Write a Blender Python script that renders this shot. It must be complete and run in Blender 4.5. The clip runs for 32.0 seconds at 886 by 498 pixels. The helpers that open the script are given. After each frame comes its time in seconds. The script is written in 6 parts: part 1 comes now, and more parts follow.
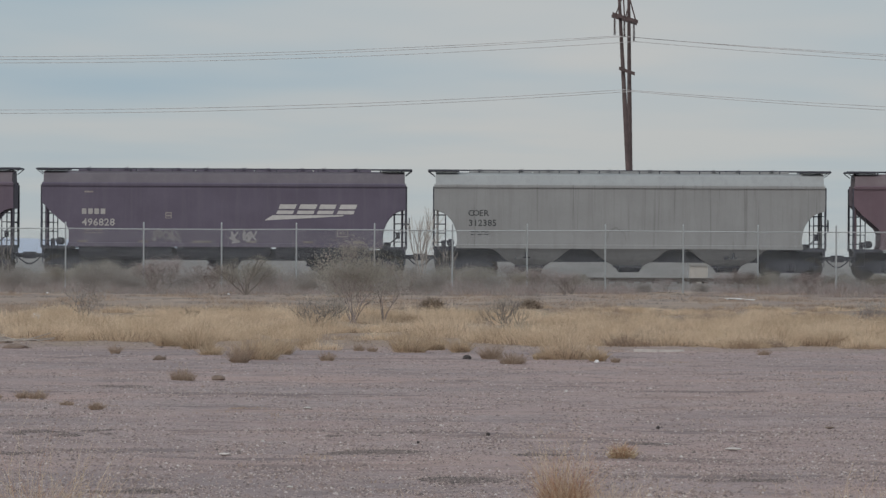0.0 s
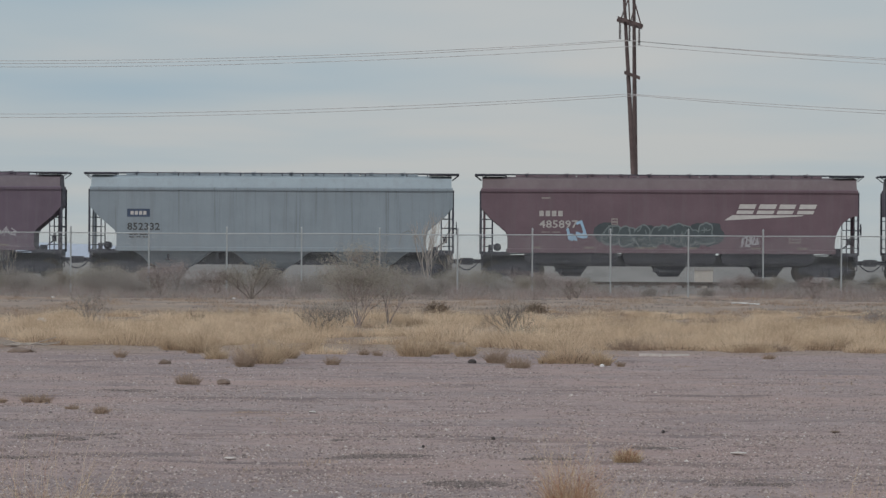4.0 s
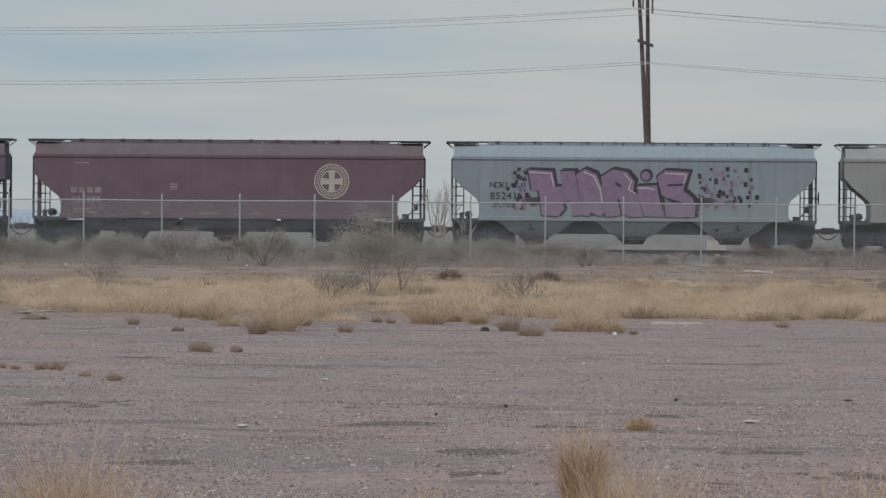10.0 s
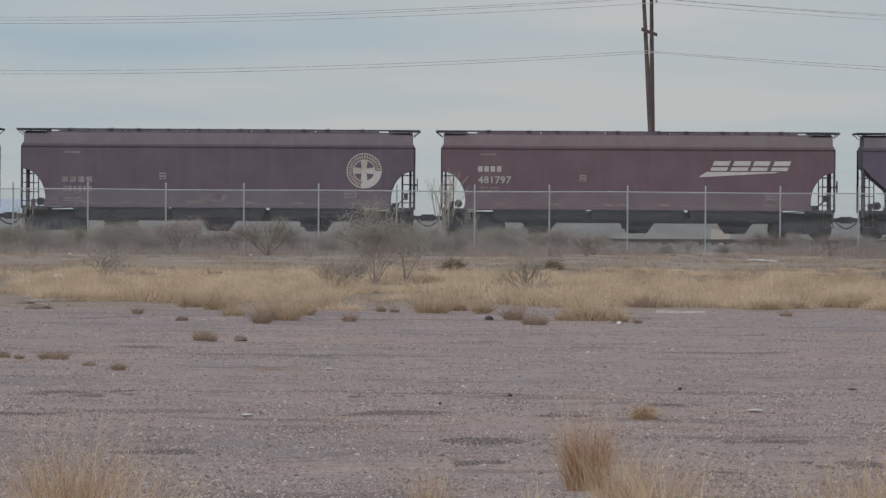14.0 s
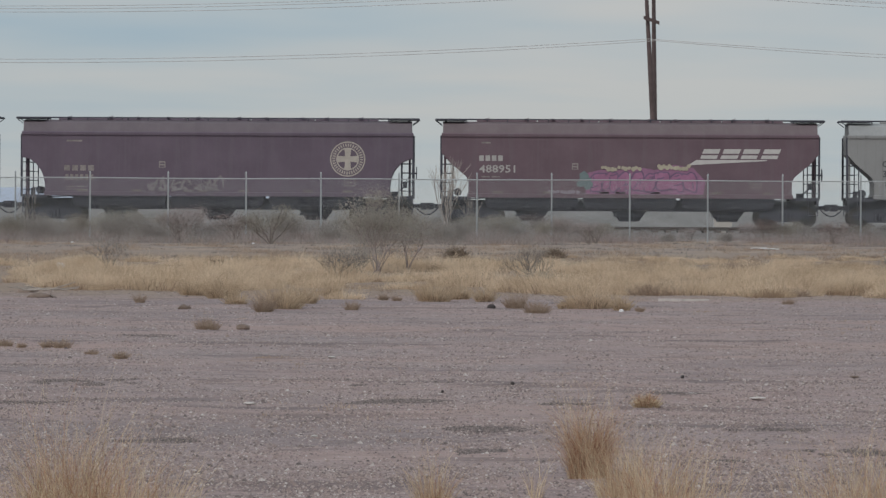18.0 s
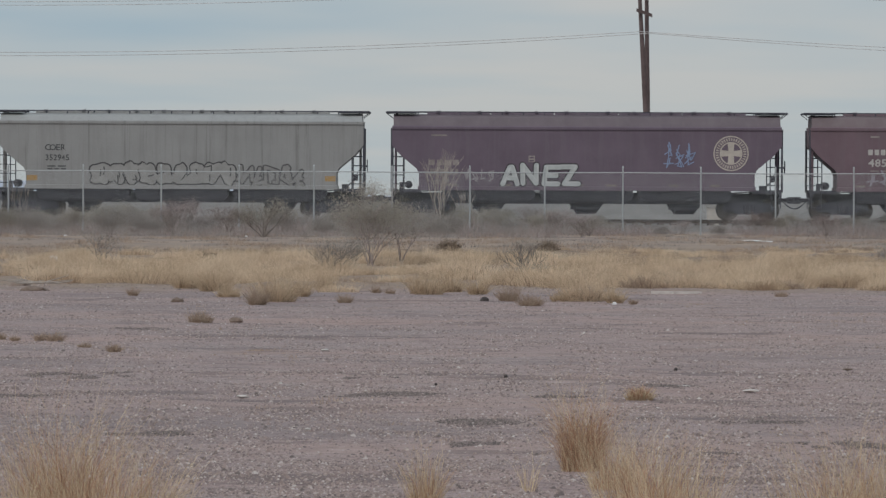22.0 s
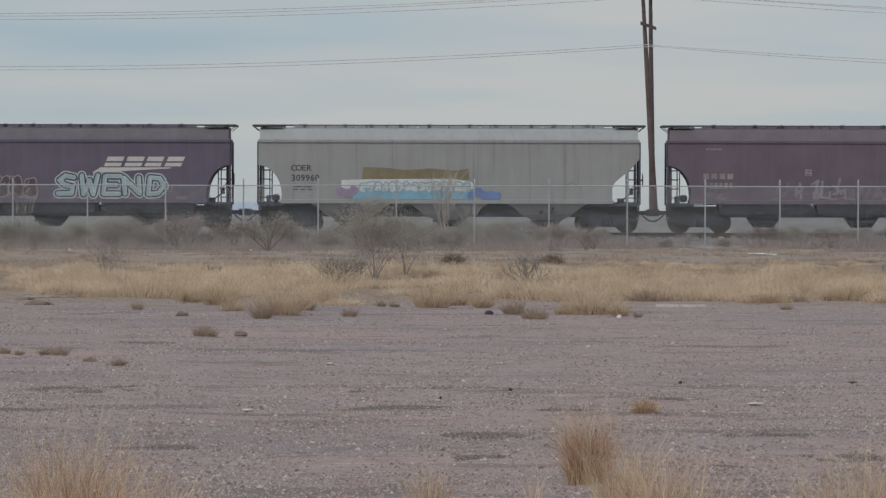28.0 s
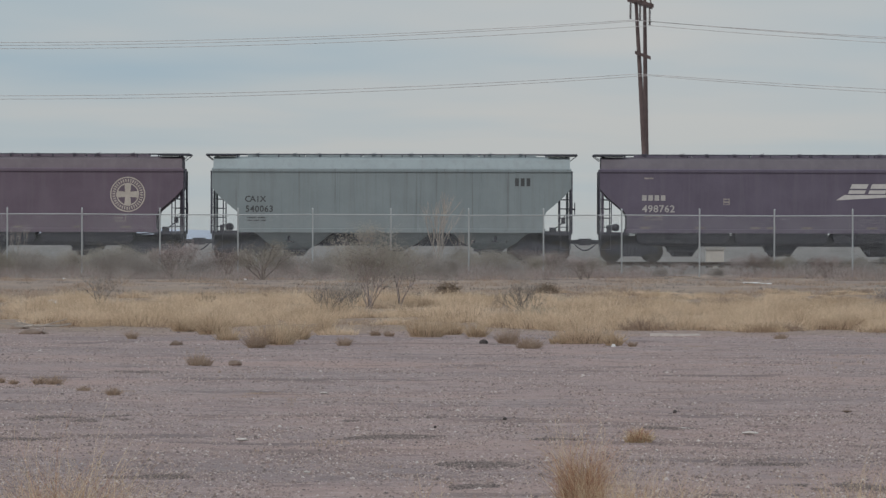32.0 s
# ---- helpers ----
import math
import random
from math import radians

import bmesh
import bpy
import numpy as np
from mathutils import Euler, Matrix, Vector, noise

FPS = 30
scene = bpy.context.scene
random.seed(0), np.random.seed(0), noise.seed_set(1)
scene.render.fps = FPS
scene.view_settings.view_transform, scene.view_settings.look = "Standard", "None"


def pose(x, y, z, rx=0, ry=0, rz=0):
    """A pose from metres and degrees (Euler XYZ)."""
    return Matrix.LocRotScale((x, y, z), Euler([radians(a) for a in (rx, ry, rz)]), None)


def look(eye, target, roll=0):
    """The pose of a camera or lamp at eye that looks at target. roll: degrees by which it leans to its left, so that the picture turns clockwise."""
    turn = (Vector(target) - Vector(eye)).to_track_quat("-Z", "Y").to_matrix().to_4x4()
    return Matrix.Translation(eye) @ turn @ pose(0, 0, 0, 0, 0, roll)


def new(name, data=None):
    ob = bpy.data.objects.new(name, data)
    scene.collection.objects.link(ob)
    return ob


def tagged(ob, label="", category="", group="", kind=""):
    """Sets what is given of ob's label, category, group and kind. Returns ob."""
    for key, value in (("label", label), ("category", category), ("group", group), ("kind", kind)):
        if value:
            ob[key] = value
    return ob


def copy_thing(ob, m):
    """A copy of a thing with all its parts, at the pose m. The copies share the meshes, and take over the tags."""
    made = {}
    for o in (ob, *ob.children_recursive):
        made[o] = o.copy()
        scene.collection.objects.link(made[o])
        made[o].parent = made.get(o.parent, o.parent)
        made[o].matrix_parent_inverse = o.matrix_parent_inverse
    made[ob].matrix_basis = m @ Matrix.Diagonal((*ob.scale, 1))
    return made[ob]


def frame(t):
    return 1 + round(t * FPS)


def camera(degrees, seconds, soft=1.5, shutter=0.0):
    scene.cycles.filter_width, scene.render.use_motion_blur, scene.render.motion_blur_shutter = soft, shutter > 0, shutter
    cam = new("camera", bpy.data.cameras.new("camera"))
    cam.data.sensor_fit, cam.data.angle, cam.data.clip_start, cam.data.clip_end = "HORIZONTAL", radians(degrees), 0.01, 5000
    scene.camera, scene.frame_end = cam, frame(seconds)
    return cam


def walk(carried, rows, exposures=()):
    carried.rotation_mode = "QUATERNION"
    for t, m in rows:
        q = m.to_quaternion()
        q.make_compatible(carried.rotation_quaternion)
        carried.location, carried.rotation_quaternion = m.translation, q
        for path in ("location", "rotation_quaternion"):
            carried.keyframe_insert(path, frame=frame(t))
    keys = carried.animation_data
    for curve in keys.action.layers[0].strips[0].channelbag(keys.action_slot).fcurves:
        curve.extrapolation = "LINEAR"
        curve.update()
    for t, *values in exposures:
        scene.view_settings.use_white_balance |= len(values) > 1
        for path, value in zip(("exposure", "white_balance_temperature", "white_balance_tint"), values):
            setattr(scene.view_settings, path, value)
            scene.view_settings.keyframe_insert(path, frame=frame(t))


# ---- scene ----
EYE = (0.0, 0.0, 1.5)
cam = camera(8.62, 32.0, soft=1.38)

# where the camera looks: seconds, sideways and height of a point 100 m off, lean in degrees
AIM = [(0, 0.0, 1.5865, 0.278), (0.5, 0.0013, 1.6269, 0.278), (1, -0.028, 1.6845, 0.287), (1.5, -0.0474, 1.7339, 0.287),
       (2, -0.0282, 1.7302, 0.276), (2.5, 0.0, 1.6898, 0.282), (3, -0.0017, 1.6602, 0.298), (3.5, -0.0395, 1.6564, 0.292),
       (5.5, -0.2066, 1.6871, 0.313), (6, -0.2193, 1.7188, 0.327), (6.5, -0.2215, 1.7278, 0.333), (7, -0.2359, 1.715, 0.33),
       (7.5, -0.2656, 1.7018, 0.357), (8, -0.2947, 1.6562, 0.366), (8.5, -0.292, 1.5604, 0.382), (9, -0.2806, 1.3854, 0.399),
       (9.5, -0.2806, 1.2086, 0.4), (10, -0.3053, 1.1054, 0.383), (10.5, -0.3244, 1.0673, 0.367), (11, -0.339, 1.0232, 0.351),
       (11.5, -0.339, 0.979, 0.331), (12, -0.3406, 0.9642, 0.33), (12.5, -0.3686, 0.9495, 0.337), (13, -0.3831, 0.9495, 0.337),
       (13.5, -0.3833, 0.9443, 0.337), (14, -0.3735, 0.92, 0.333), (14.5, -0.3686, 0.8906, 0.325), (16.5, -0.3978, 0.7713, 0.31),
       (17, -0.396, 0.7422, 0.294), (17.5, -0.4075, 0.7259, 0.287), (18, -0.4122, 0.7212, 0.281), (18.5, -0.3977, 0.6816, 0.273),
       (19, -0.3535, 0.6213, 0.265), (19.5, -0.3223, 0.5774, 0.268), (20, -0.3073, 0.5709, 0.262), (20.5, -0.3092, 0.5853, 0.258),
       (21, -0.3092, 0.5853, 0.255), (21.5, -0.3009, 0.5919, 0.245), (22, -0.2942, 0.5988, 0.23), (22.5, -0.307, 0.6206, 0.221),
       (23, -0.307, 0.6402, 0.213), (23.5, -0.3252, 0.6562, 0.209), (24, -0.3727, 0.7021, 0.211), (24.5, -0.425, 0.761, 0.204),
       (25, -0.443, 0.7824, 0.185), (25.5, -0.4362, 0.7844, 0.164), (27.5, -0.3965, 0.8274, 0.144), (28, -0.3704, 0.8274, 0.127),
       (28.5, -0.354, 0.857, 0.123), (29, -0.3607, 0.9308, 0.125), (29.5, -0.3657, 1.0629, 0.117), (30, -0.3509, 1.1807, 0.117),
       (30.5, -0.3473, 1.2306, 0.119), (31, -0.3231, 1.2544, 0.117), (31.5, -0.2951, 1.2822, 0.116), (32, -0.2772, 1.3246, 0.127)]
walk(cam, [(t, look(EYE, (x, 100.0, z), lean)) for t, x, z, lean in AIM])

# ---- light: thin high overcast ----
SUN_EL, SUN_AZ = 38.0, 215.0
sun = new("sun", bpy.data.lights.new("sun", "SUN"))
sun.data.energy, sun.data.angle, sun.data.color = 1.1, radians(25), (1.0, 0.96, 0.9)
a, e = radians(SUN_AZ), radians(SUN_EL)
sun.matrix_world = look((0, 0, 50), Vector((0, 0, 50)) - Vector((math.sin(a) * math.cos(e), math.cos(a) * math.cos(e), math.sin(e))))
scene.view_settings.exposure = 0.0


class Nodes:
    """Short hand for building node trees."""

    def __init__(self, tree):
        self.tree = tree
        tree.nodes.clear()

    def add(self, kind, sets=None, **links):
        n = self.tree.nodes.new(kind)
        for k, v in (sets or {}).items():
            if k in n.inputs.keys():
                n.inputs[k].default_value = v
        for k, v in links.items():
            self.tree.links.new(v, n.inputs[k.replace("_", " ")])
        return n

    def link(self, a, b):
        self.tree.links.new(a, b)

    def noise(self, vec, scale, detail=4, rough=0.55):
        n = self.add("ShaderNodeTexNoise", {"Scale": scale, "Detail": detail, "Roughness": rough})
        if vec:
            self.link(vec, n.inputs["Vector"])
        return n.outputs["Fac"]

    def ramp(self, fac, stops):
        n = self.tree.nodes.new("ShaderNodeValToRGB")
        els = n.color_ramp.elements
        while len(els) < len(stops):
            els.new(0.5)
        for el, (p, c) in zip(els, stops):
            el.position = p
            el.color = (*c, 1) if len(c) == 3 else c
        self.link(fac, n.inputs["Fac"])
        return n.outputs["Color"]

    def mix(self, fac, a, b, blend="MIX"):
        n = self.tree.nodes.new("ShaderNodeMix")
        n.data_type, n.blend_type = "RGBA", blend
        for sock, v in ((n.inputs[0], fac), (n.inputs[6], a), (n.inputs[7], b)):
            if isinstance(v, bpy.types.NodeSocket):
                self.link(v, sock)
            else:
                sock.default_value = v if isinstance(v, float) else (*v, 1)
        return n.outputs[2]

    def math(self, op, a, b=0.5, c=0.5):
        n = self.tree.nodes.new("ShaderNodeMath")
        n.operation = op
        for sock, v in zip(n.inputs, (a, b, c)):
            if isinstance(v, bpy.types.NodeSocket):
                self.link(v, sock)
            else:
                sock.default_value = v
        return n.outputs[0]

    def scaled(self, vec, s):
        n = self.add("ShaderNodeMapping", {"Scale": s})
        self.link(vec, n.inputs["Vector"])
        return n.outputs["Vector"]


def build_world():
    w = bpy.data.worlds.new("sky")
    scene.world = w
    w.use_nodes = True
    n = Nodes(w.node_tree)
    sky = n.tree.nodes.new("ShaderNodeTexSky")
    sky.sky_type, sky.sun_disc = "NISHITA", False
    sky.sun_elevation, sky.sun_rotation = radians(SUN_EL), radians(SUN_AZ)
    co = n.tree.nodes.new("ShaderNodeTexCoord").outputs["Generated"]
    sep = n.add("ShaderNodeSeparateXYZ", Vector=co)
    z = n.math("MAXIMUM", sep.outputs[2], 0.0)
    # thin cloud sheets, flattened towards the horizon
    zz = n.math("ADD", z, 0.012)
    comb = n.add("ShaderNodeCombineXYZ", X=n.math("DIVIDE", sep.outputs[0], zz), Y=n.math("DIVIDE", sep.outputs[1], zz))
    broad = n.noise(n.scaled(comb.outputs[0], (0.14, 0.045, 1)), 1.0, 3, 0.5)
    fine = n.noise(n.scaled(comb.outputs[0], (0.45, 0.13, 1)), 1.0, 3, 0.55)
    f = n.math("ADD", n.math("MULTIPLY", broad, 0.72), n.math("MULTIPLY", fine, 0.28))
    cloud = n.ramp(f, [(0.38, (0.325, 0.445, 0.54)), (0.47, (0.43, 0.502, 0.55)), (0.56, (0.545, 0.55, 0.55))])
    # the sheet closes to an even pale grey near the horizon
    haze = n.ramp(z, [(0.0, (0.85,) * 3), (0.012, (0.6,) * 3), (0.032, (0.0,) * 3)])
    cloud = n.mix(haze, cloud, (0.485, 0.525, 0.535))
    low = n.ramp(z, [(0.0, (1.0, 1.0, 1.0)), (0.05, (1.0, 1.0, 1.0)), (0.5, (1.4, 1.4, 1.4))])
    cloud = n.mix(1.0, cloud, low, "MULTIPLY")
    skyc = n.mix(1.0, sky.outputs["Color"], (0.05, 0.05, 0.05), "MULTIPLY")
    col = n.mix(0.88, skyc, cloud)
    bg = n.add("ShaderNodeBackground", {"Strength": 1.0}, Color=col)
    out = n.add("ShaderNodeOutputWorld", Surface=bg.outputs[0])


build_world()


# ---- materials ----
def material(name, build):
    m = bpy.data.materials.new(name)
    m.use_nodes = True
    n = Nodes(m.node_tree)
    col, rough, metal, bump, dist = build(n)
    p = n.add("ShaderNodeBsdfPrincipled", {"Metallic": metal})
    for v, key in ((col, "Base Color"), (rough, "Roughness")):
        if isinstance(v, bpy.types.NodeSocket):
            n.link(v, p.inputs[key])
        else:
            p.inputs[key].default_value = (*v, 1) if key == "Base Color" else v
    if bump:
        b = n.add("ShaderNodeBump", {"Distance": dist, "Strength": 0.6}, Height=bump)
        n.link(b.outputs[0], p.inputs["Normal"])
    n.add("ShaderNodeOutputMaterial", Surface=p.outputs[0])
    return m


def coords(n, which="Object"):
    return n.tree.nodes.new("ShaderNodeTexCoord").outputs[which]


def paint(name, base, dirt=(0.16, 0.13, 0.12), fade=0.25, rough=0.55, run=0.0):
    """Weathered rail-car paint: chalky fading, rain streaks and road dust."""
    def build(n):
        co = coords(n)
        rnd = n.tree.nodes.new("ShaderNodeObjectInfo").outputs["Random"]
        broad = n.noise(co, 0.7, 5, 0.6)
        streak = n.noise(n.scaled(co, (3.2, 3.2, 0.22)), 1.0, 4, 0.65)
        grain = n.noise(co, 14.0, 4, 0.6)
        faded = tuple(min(1, c * 1.45 + 0.02) for c in base)
        c = n.mix(n.ramp(broad, [(0.35, (0, 0, 0)), (0.75, (fade * 2,) * 3)]), base, faded)
        c = n.mix(n.ramp(streak, [(0.48, (0, 0, 0)), (0.8, (0.55,) * 3)]), c, dirt)
        c = n.mix(n.ramp(grain, [(0.55, (0, 0, 0)), (0.85, (0.3,) * 3)]), c, dirt)
        if run:
            # narrow rust runs down from the eaves
            runs = n.noise(n.scaled(co, (7.0, 7.0, 0.16)), 1.0, 5, 0.7)
            c = n.mix(n.ramp(runs, [(0.56, (0, 0, 0)), (0.7, (run,) * 3)]), c, tuple(0.6 * d for d in dirt))
        c = n.mix(n.math("MULTIPLY", rnd, 0.10), c, faded)
        return c, n.math("ADD", rough, n.math("MULTIPLY", grain, 0.25)), 0.0, broad, 0.03
    return material(name, build)


def plain(name, base, rough=0.7, metal=0.0, scale=8.0, vary=0.35):
    def build(n):
        co = coords(n)
        a = n.noise(co, scale, 4, 0.6)
        b = n.noise(co, scale * 0.13, 3, 0.5)
        lo = tuple(c * (1 - vary) for c in base)
        hi = tuple(min(1, c * (1 + vary)) for c in base)
        f = n.math("ADD", n.math("MULTIPLY", a, 0.55), n.math("MULTIPLY", b, 0.45))
        return n.ramp(f, [(0.3, lo), (0.7, hi)]), rough, metal, a, 0.004
    return material(name, build)


def plant(name, stops, rough=0.8, clump=1.3, share=0.5, up=0.0):
    """Leaves, blades and twigs: whole clumps differ, and each blade a little. up: how far thin blades scatter light like a soft upright pile."""
    def build(n):
        g = n.tree.nodes.new("ShaderNodeNewGeometry").outputs["Random Per Island"]
        big = n.noise(coords(n), clump, 3, 0.6)
        big = n.math("ADD", n.math("MULTIPLY", n.math("SUBTRACT", big, 0.5), 2.2), 0.5)
        f = n.math("ADD", n.math("MULTIPLY", g, 1 - share), n.math("MULTIPLY", big, share))
        return n.ramp(f, stops), rough, 0.0, None, 0.0
    m = material(name, build)
    if up:
        nodes, links = m.node_tree.nodes, m.node_tree.links
        mixed = nodes.new("ShaderNodeMix")
        mixed.data_type = "VECTOR"
        mixed.inputs[0].default_value = up
        links.new(nodes.new("ShaderNodeNewGeometry").outputs["Normal"], mixed.inputs[4])
        mixed.inputs[5].default_value = (0.0, -0.5, 0.87)
        unit = nodes.new("ShaderNodeVectorMath")
        unit.operation = "NORMALIZE"
        links.new(mixed.outputs[1], unit.inputs[0])
        solid = nodes["Principled BSDF"]
        links.new(unit.outputs[0], solid.inputs["Normal"])
        thin, both = nodes.new("ShaderNodeBsdfTranslucent"), nodes.new("ShaderNodeMixShader")
        links.new(solid.inputs["Base Color"].links[0].from_socket, thin.inputs["Color"])
        both.inputs[0].default_value = 0.4
        links.new(solid.outputs[0], both.inputs[1])
        links.new(thin.outputs[0], both.inputs[2])
        links.new(both.outputs[0], nodes["Material Output"].inputs["Surface"])
    return m


def gravel_build(n):
    geo = n.tree.nodes.new("ShaderNodeNewGeometry").outputs["Position"]
    sep = n.add("ShaderNodeSeparateXYZ", Vector=geo)
    y = sep.outputs[1]
    grain = n.noise(geo, 22.0, 6, 0.75)
    peb = n.add("ShaderNodeTexVoronoi", {"Scale": 15.0}, Vector=geo)
    mid = n.noise(geo, 1.7, 6, 0.68)
    broad = n.noise(geo, 0.3, 5, 0.6)
    ruts = n.noise(n.scaled(geo, (0.32, 0.5, 1)), 1.0, 6, 0.6)
    stone = n.ramp(grain, [(0.32, (0.07, 0.06, 0.064)), (0.45, (0.225, 0.185, 0.186)), (0.56, (0.305, 0.25, 0.248)), (0.68, (0.54, 0.5, 0.495))])
    pc = n.add("ShaderNodeHueSaturation", {"Saturation": 0.12, "Value": 0.4}, Color=peb.outputs["Color"])
    c = n.mix(0.25, stone, pc.outputs[0])
    c = n.mix(n.ramp(broad, [(0.35, (0, 0, 0)), (0.65, (0.45,) * 3)]), c, (0.33, 0.245, 0.232))
    c = n.mix(n.ramp(mid, [(0.5, (0, 0, 0)), (0.66, (0.6,) * 3)]), c, (0.12, 0.095, 0.098))
    # dark streaks: the shade of shallow ruts, put into the ground colour
    c = n.mix(n.ramp(ruts, [(0.57, (0, 0, 0)), (0.62, (0.75,) * 3)]), c, (0.115, 0.093, 0.096))
    band = n.noise(n.scaled(geo, (0.16, 0.22, 1)), 1.0, 5, 0.65)
    c = n.mix(n.ramp(band, [(0.36, (0.55,) * 3), (0.48, (0, 0, 0))]), c, (0.175, 0.158, 0.168))
    c = n.mix(n.ramp(band, [(0.52, (0, 0, 0)), (0.64, (0.5,) * 3)]), c, (0.345, 0.262, 0.235))
    pale = n.noise(n.scaled(geo, (0.9, 0.9, 1)), 1.0, 5, 0.7)
    c = n.mix(n.ramp(pale, [(0.6, (0, 0, 0)), (0.7, (0.6,) * 3)]), c, (0.4, 0.345, 0.335))
    c = n.mix(1.0, c, (1.042, 0.932, 0.905), "MULTIPLY")
    # straw-strewn soil where the grass starts, then bare soil, then scrubby desert
    edge = n.math("ADD", y, n.math("MULTIPLY", n.math("SUBTRACT", mid, 0.5), 14.0))
    tex = n.noise(geo, 5.0, 5, 0.7)
    straw = n.ramp(tex, [(0.3, (0.18, 0.125, 0.095)), (0.7, (0.33, 0.245, 0.18))])
    soil = n.ramp(tex, [(0.3, (0.17, 0.128, 0.112)), (0.7, (0.3, 0.23, 0.2))])
    litter = n.noise(n.scaled(geo, (0.5, 0.12, 1)), 1.0, 5, 0.7)
    soil = n.mix(n.ramp(litter, [(0.42, (0, 0, 0)), (0.62, (0.7,) * 3)]), soil, (0.4, 0.305, 0.225))
    soil = n.mix(n.ramp(litter, [(0.3, (0.6,) * 3), (0.42, (0, 0, 0))]), soil, (0.15, 0.115, 0.105))
    scrub = n.ramp(tex, [(0.3, (0.155, 0.125, 0.12)), (0.7, (0.265, 0.215, 0.205))])
    step = lambda at, wide: n.ramp(n.math("DIVIDE", n.math("SUBTRACT", edge, at), wide), [(0.0, (0, 0, 0)), (1.0, (0.9,) * 3)])
    c = n.mix(step(91.0, 7.0), c, straw)
    c = n.mix(step(160.0, 25.0), c, soil)
    c = n.mix(step(236.0, 30.0), c, scrub)
    bump = n.math("ADD", n.math("MULTIPLY", peb.outputs["Distance"], 0.6), n.math("MULTIPLY", mid, 1.6))
    return c, 0.95, 0.0, bump, 0.03


M_GROUND = material("gravel_and_soil", gravel_build)
M_STONE = plant("pebbles", [(0.06, (0.15, 0.124, 0.122)), (0.25, (0.225, 0.179, 0.172)), (0.5, (0.3, 0.233, 0.218)), (0.72, (0.36, 0.288, 0.27)), (0.87, (0.44, 0.375, 0.355)), (0.96, (0.57, 0.525, 0.51))], 0.95, share=0.12)
M_DARKSTONE = plant("dark_rut_pebbles", [(0.2, (0.115, 0.097, 0.097)), (0.5, (0.175, 0.147, 0.143)), (0.8, (0.27, 0.22, 0.21))], 0.95, share=0.1)
M_BALLAST = plain("ballast_stone", (0.2, 0.185, 0.18), 0.95, 0, 14.0, 0.5)
M_RAIL = plain("rusty_rail_steel", (0.1, 0.083, 0.075), 0.6, 0.6)
M_TIE = plain("weathered_timber_tie", (0.165, 0.14, 0.128), 0.9)
M_FENCE = plain("galvanised_steel", (0.38, 0.4, 0.42), 0.5, 0.35, 20, 0.2)
M_POLE = plain("weathered_utility_timber", (0.105, 0.075, 0.074), 0.85, 0, 3.0, 0.4)
M_WIRE = plain("aluminium_cable", (0.52, 0.5, 0.5), 0.6, 0.0)
M_GLASSY = plain("brown_insulator_glaze", (0.08, 0.06, 0.06), 0.25)
M_HILL = plain("hazy_blue_hillside", (0.42, 0.47, 0.57), 1.0, 0, 0.004, 0.12)
M_GRASS = plant("dry_bunch_grass", [(0.22, (0.381, 0.265, 0.181)), (0.5, (0.6, 0.449, 0.31)), (0.78, (0.763, 0.605, 0.439))], clump=1.1, share=0.75, up=0.6)
M_GRASS_PALE = plant("pale_straw", [(0.22, (0.516, 0.374, 0.259)), (0.5, (0.701, 0.538, 0.385)), (0.78, (0.827, 0.663, 0.5))], clump=1.1, share=0.75, up=0.6)
# brown stems, darkened to carry the shade at the foot of the clumps
M_BASE_SHADE = plant("brown_base_shade", [(0.2, (0.18, 0.115, 0.0862)), (0.5, (0.288, 0.19, 0.138)), (0.85, (0.432, 0.299, 0.218))], share=0.6, up=0.4)
M_NEAR = plant("sunbleached_bunch_grass", [(0.15, (0.418, 0.302, 0.194)), (0.5, (0.57, 0.442, 0.299)), (0.85, (0.703, 0.586, 0.422))])
M_NEAR_CORE = plant("orange_old_grass", [(0.15, (0.17, 0.09, 0.06)), (0.5, (0.42, 0.23, 0.145)), (0.85, (0.62, 0.4, 0.27))])
M_SAGE = plant("grey_green_leaves", [(0.2, (0.265, 0.243, 0.226)), (0.5, (0.335, 0.308, 0.29)), (0.85, (0.391, 0.362, 0.34))], share=0.8, up=0.15)
M_OLIVE = plant("olive_leaves", [(0.2, (0.262, 0.237, 0.204)), (0.5, (0.337, 0.309, 0.268)), (0.85, (0.394, 0.364, 0.316))], share=0.8, up=0.15)
M_TWIG = plant("grey_twigs", [(0.2, (0.204, 0.162, 0.158)), (0.5, (0.299, 0.244, 0.237)), (0.85, (0.407, 0.337, 0.324))])
M_DARKTWIG = plant("dark_grey_bark", [(0.2, (0.14, 0.117, 0.107)), (0.5, (0.2, 0.172, 0.158)), (0.85, (0.29, 0.25, 0.23))])
M_WEED = plant("dead_weeds", [(0.2, (0.239, 0.168, 0.129)), (0.5, (0.376, 0.278, 0.215)), (0.85, (0.513, 0.4, 0.31))], share=0.65, up=0.4)
M_BARE = plant("pale_bare_stems", [(0.2, (0.25, 0.22, 0.2)), (0.5, (0.36, 0.32, 0.29)), (0.85, (0.48, 0.43, 0.39))])
M_BROWNBUSH = plant("dead_brown_brush", [(0.2, (0.08, 0.055, 0.04)), (0.6, (0.17, 0.12, 0.085)), (0.9, (0.26, 0.19, 0.14))])
M_LITTER = plain("white_litter", (0.72, 0.72, 0.74), 0.5, 0, 6, 0.15)
M_DARK = plain("grimy_black_steel", (0.062, 0.064, 0.082), 0.9, 0.0, 6, 0.4)
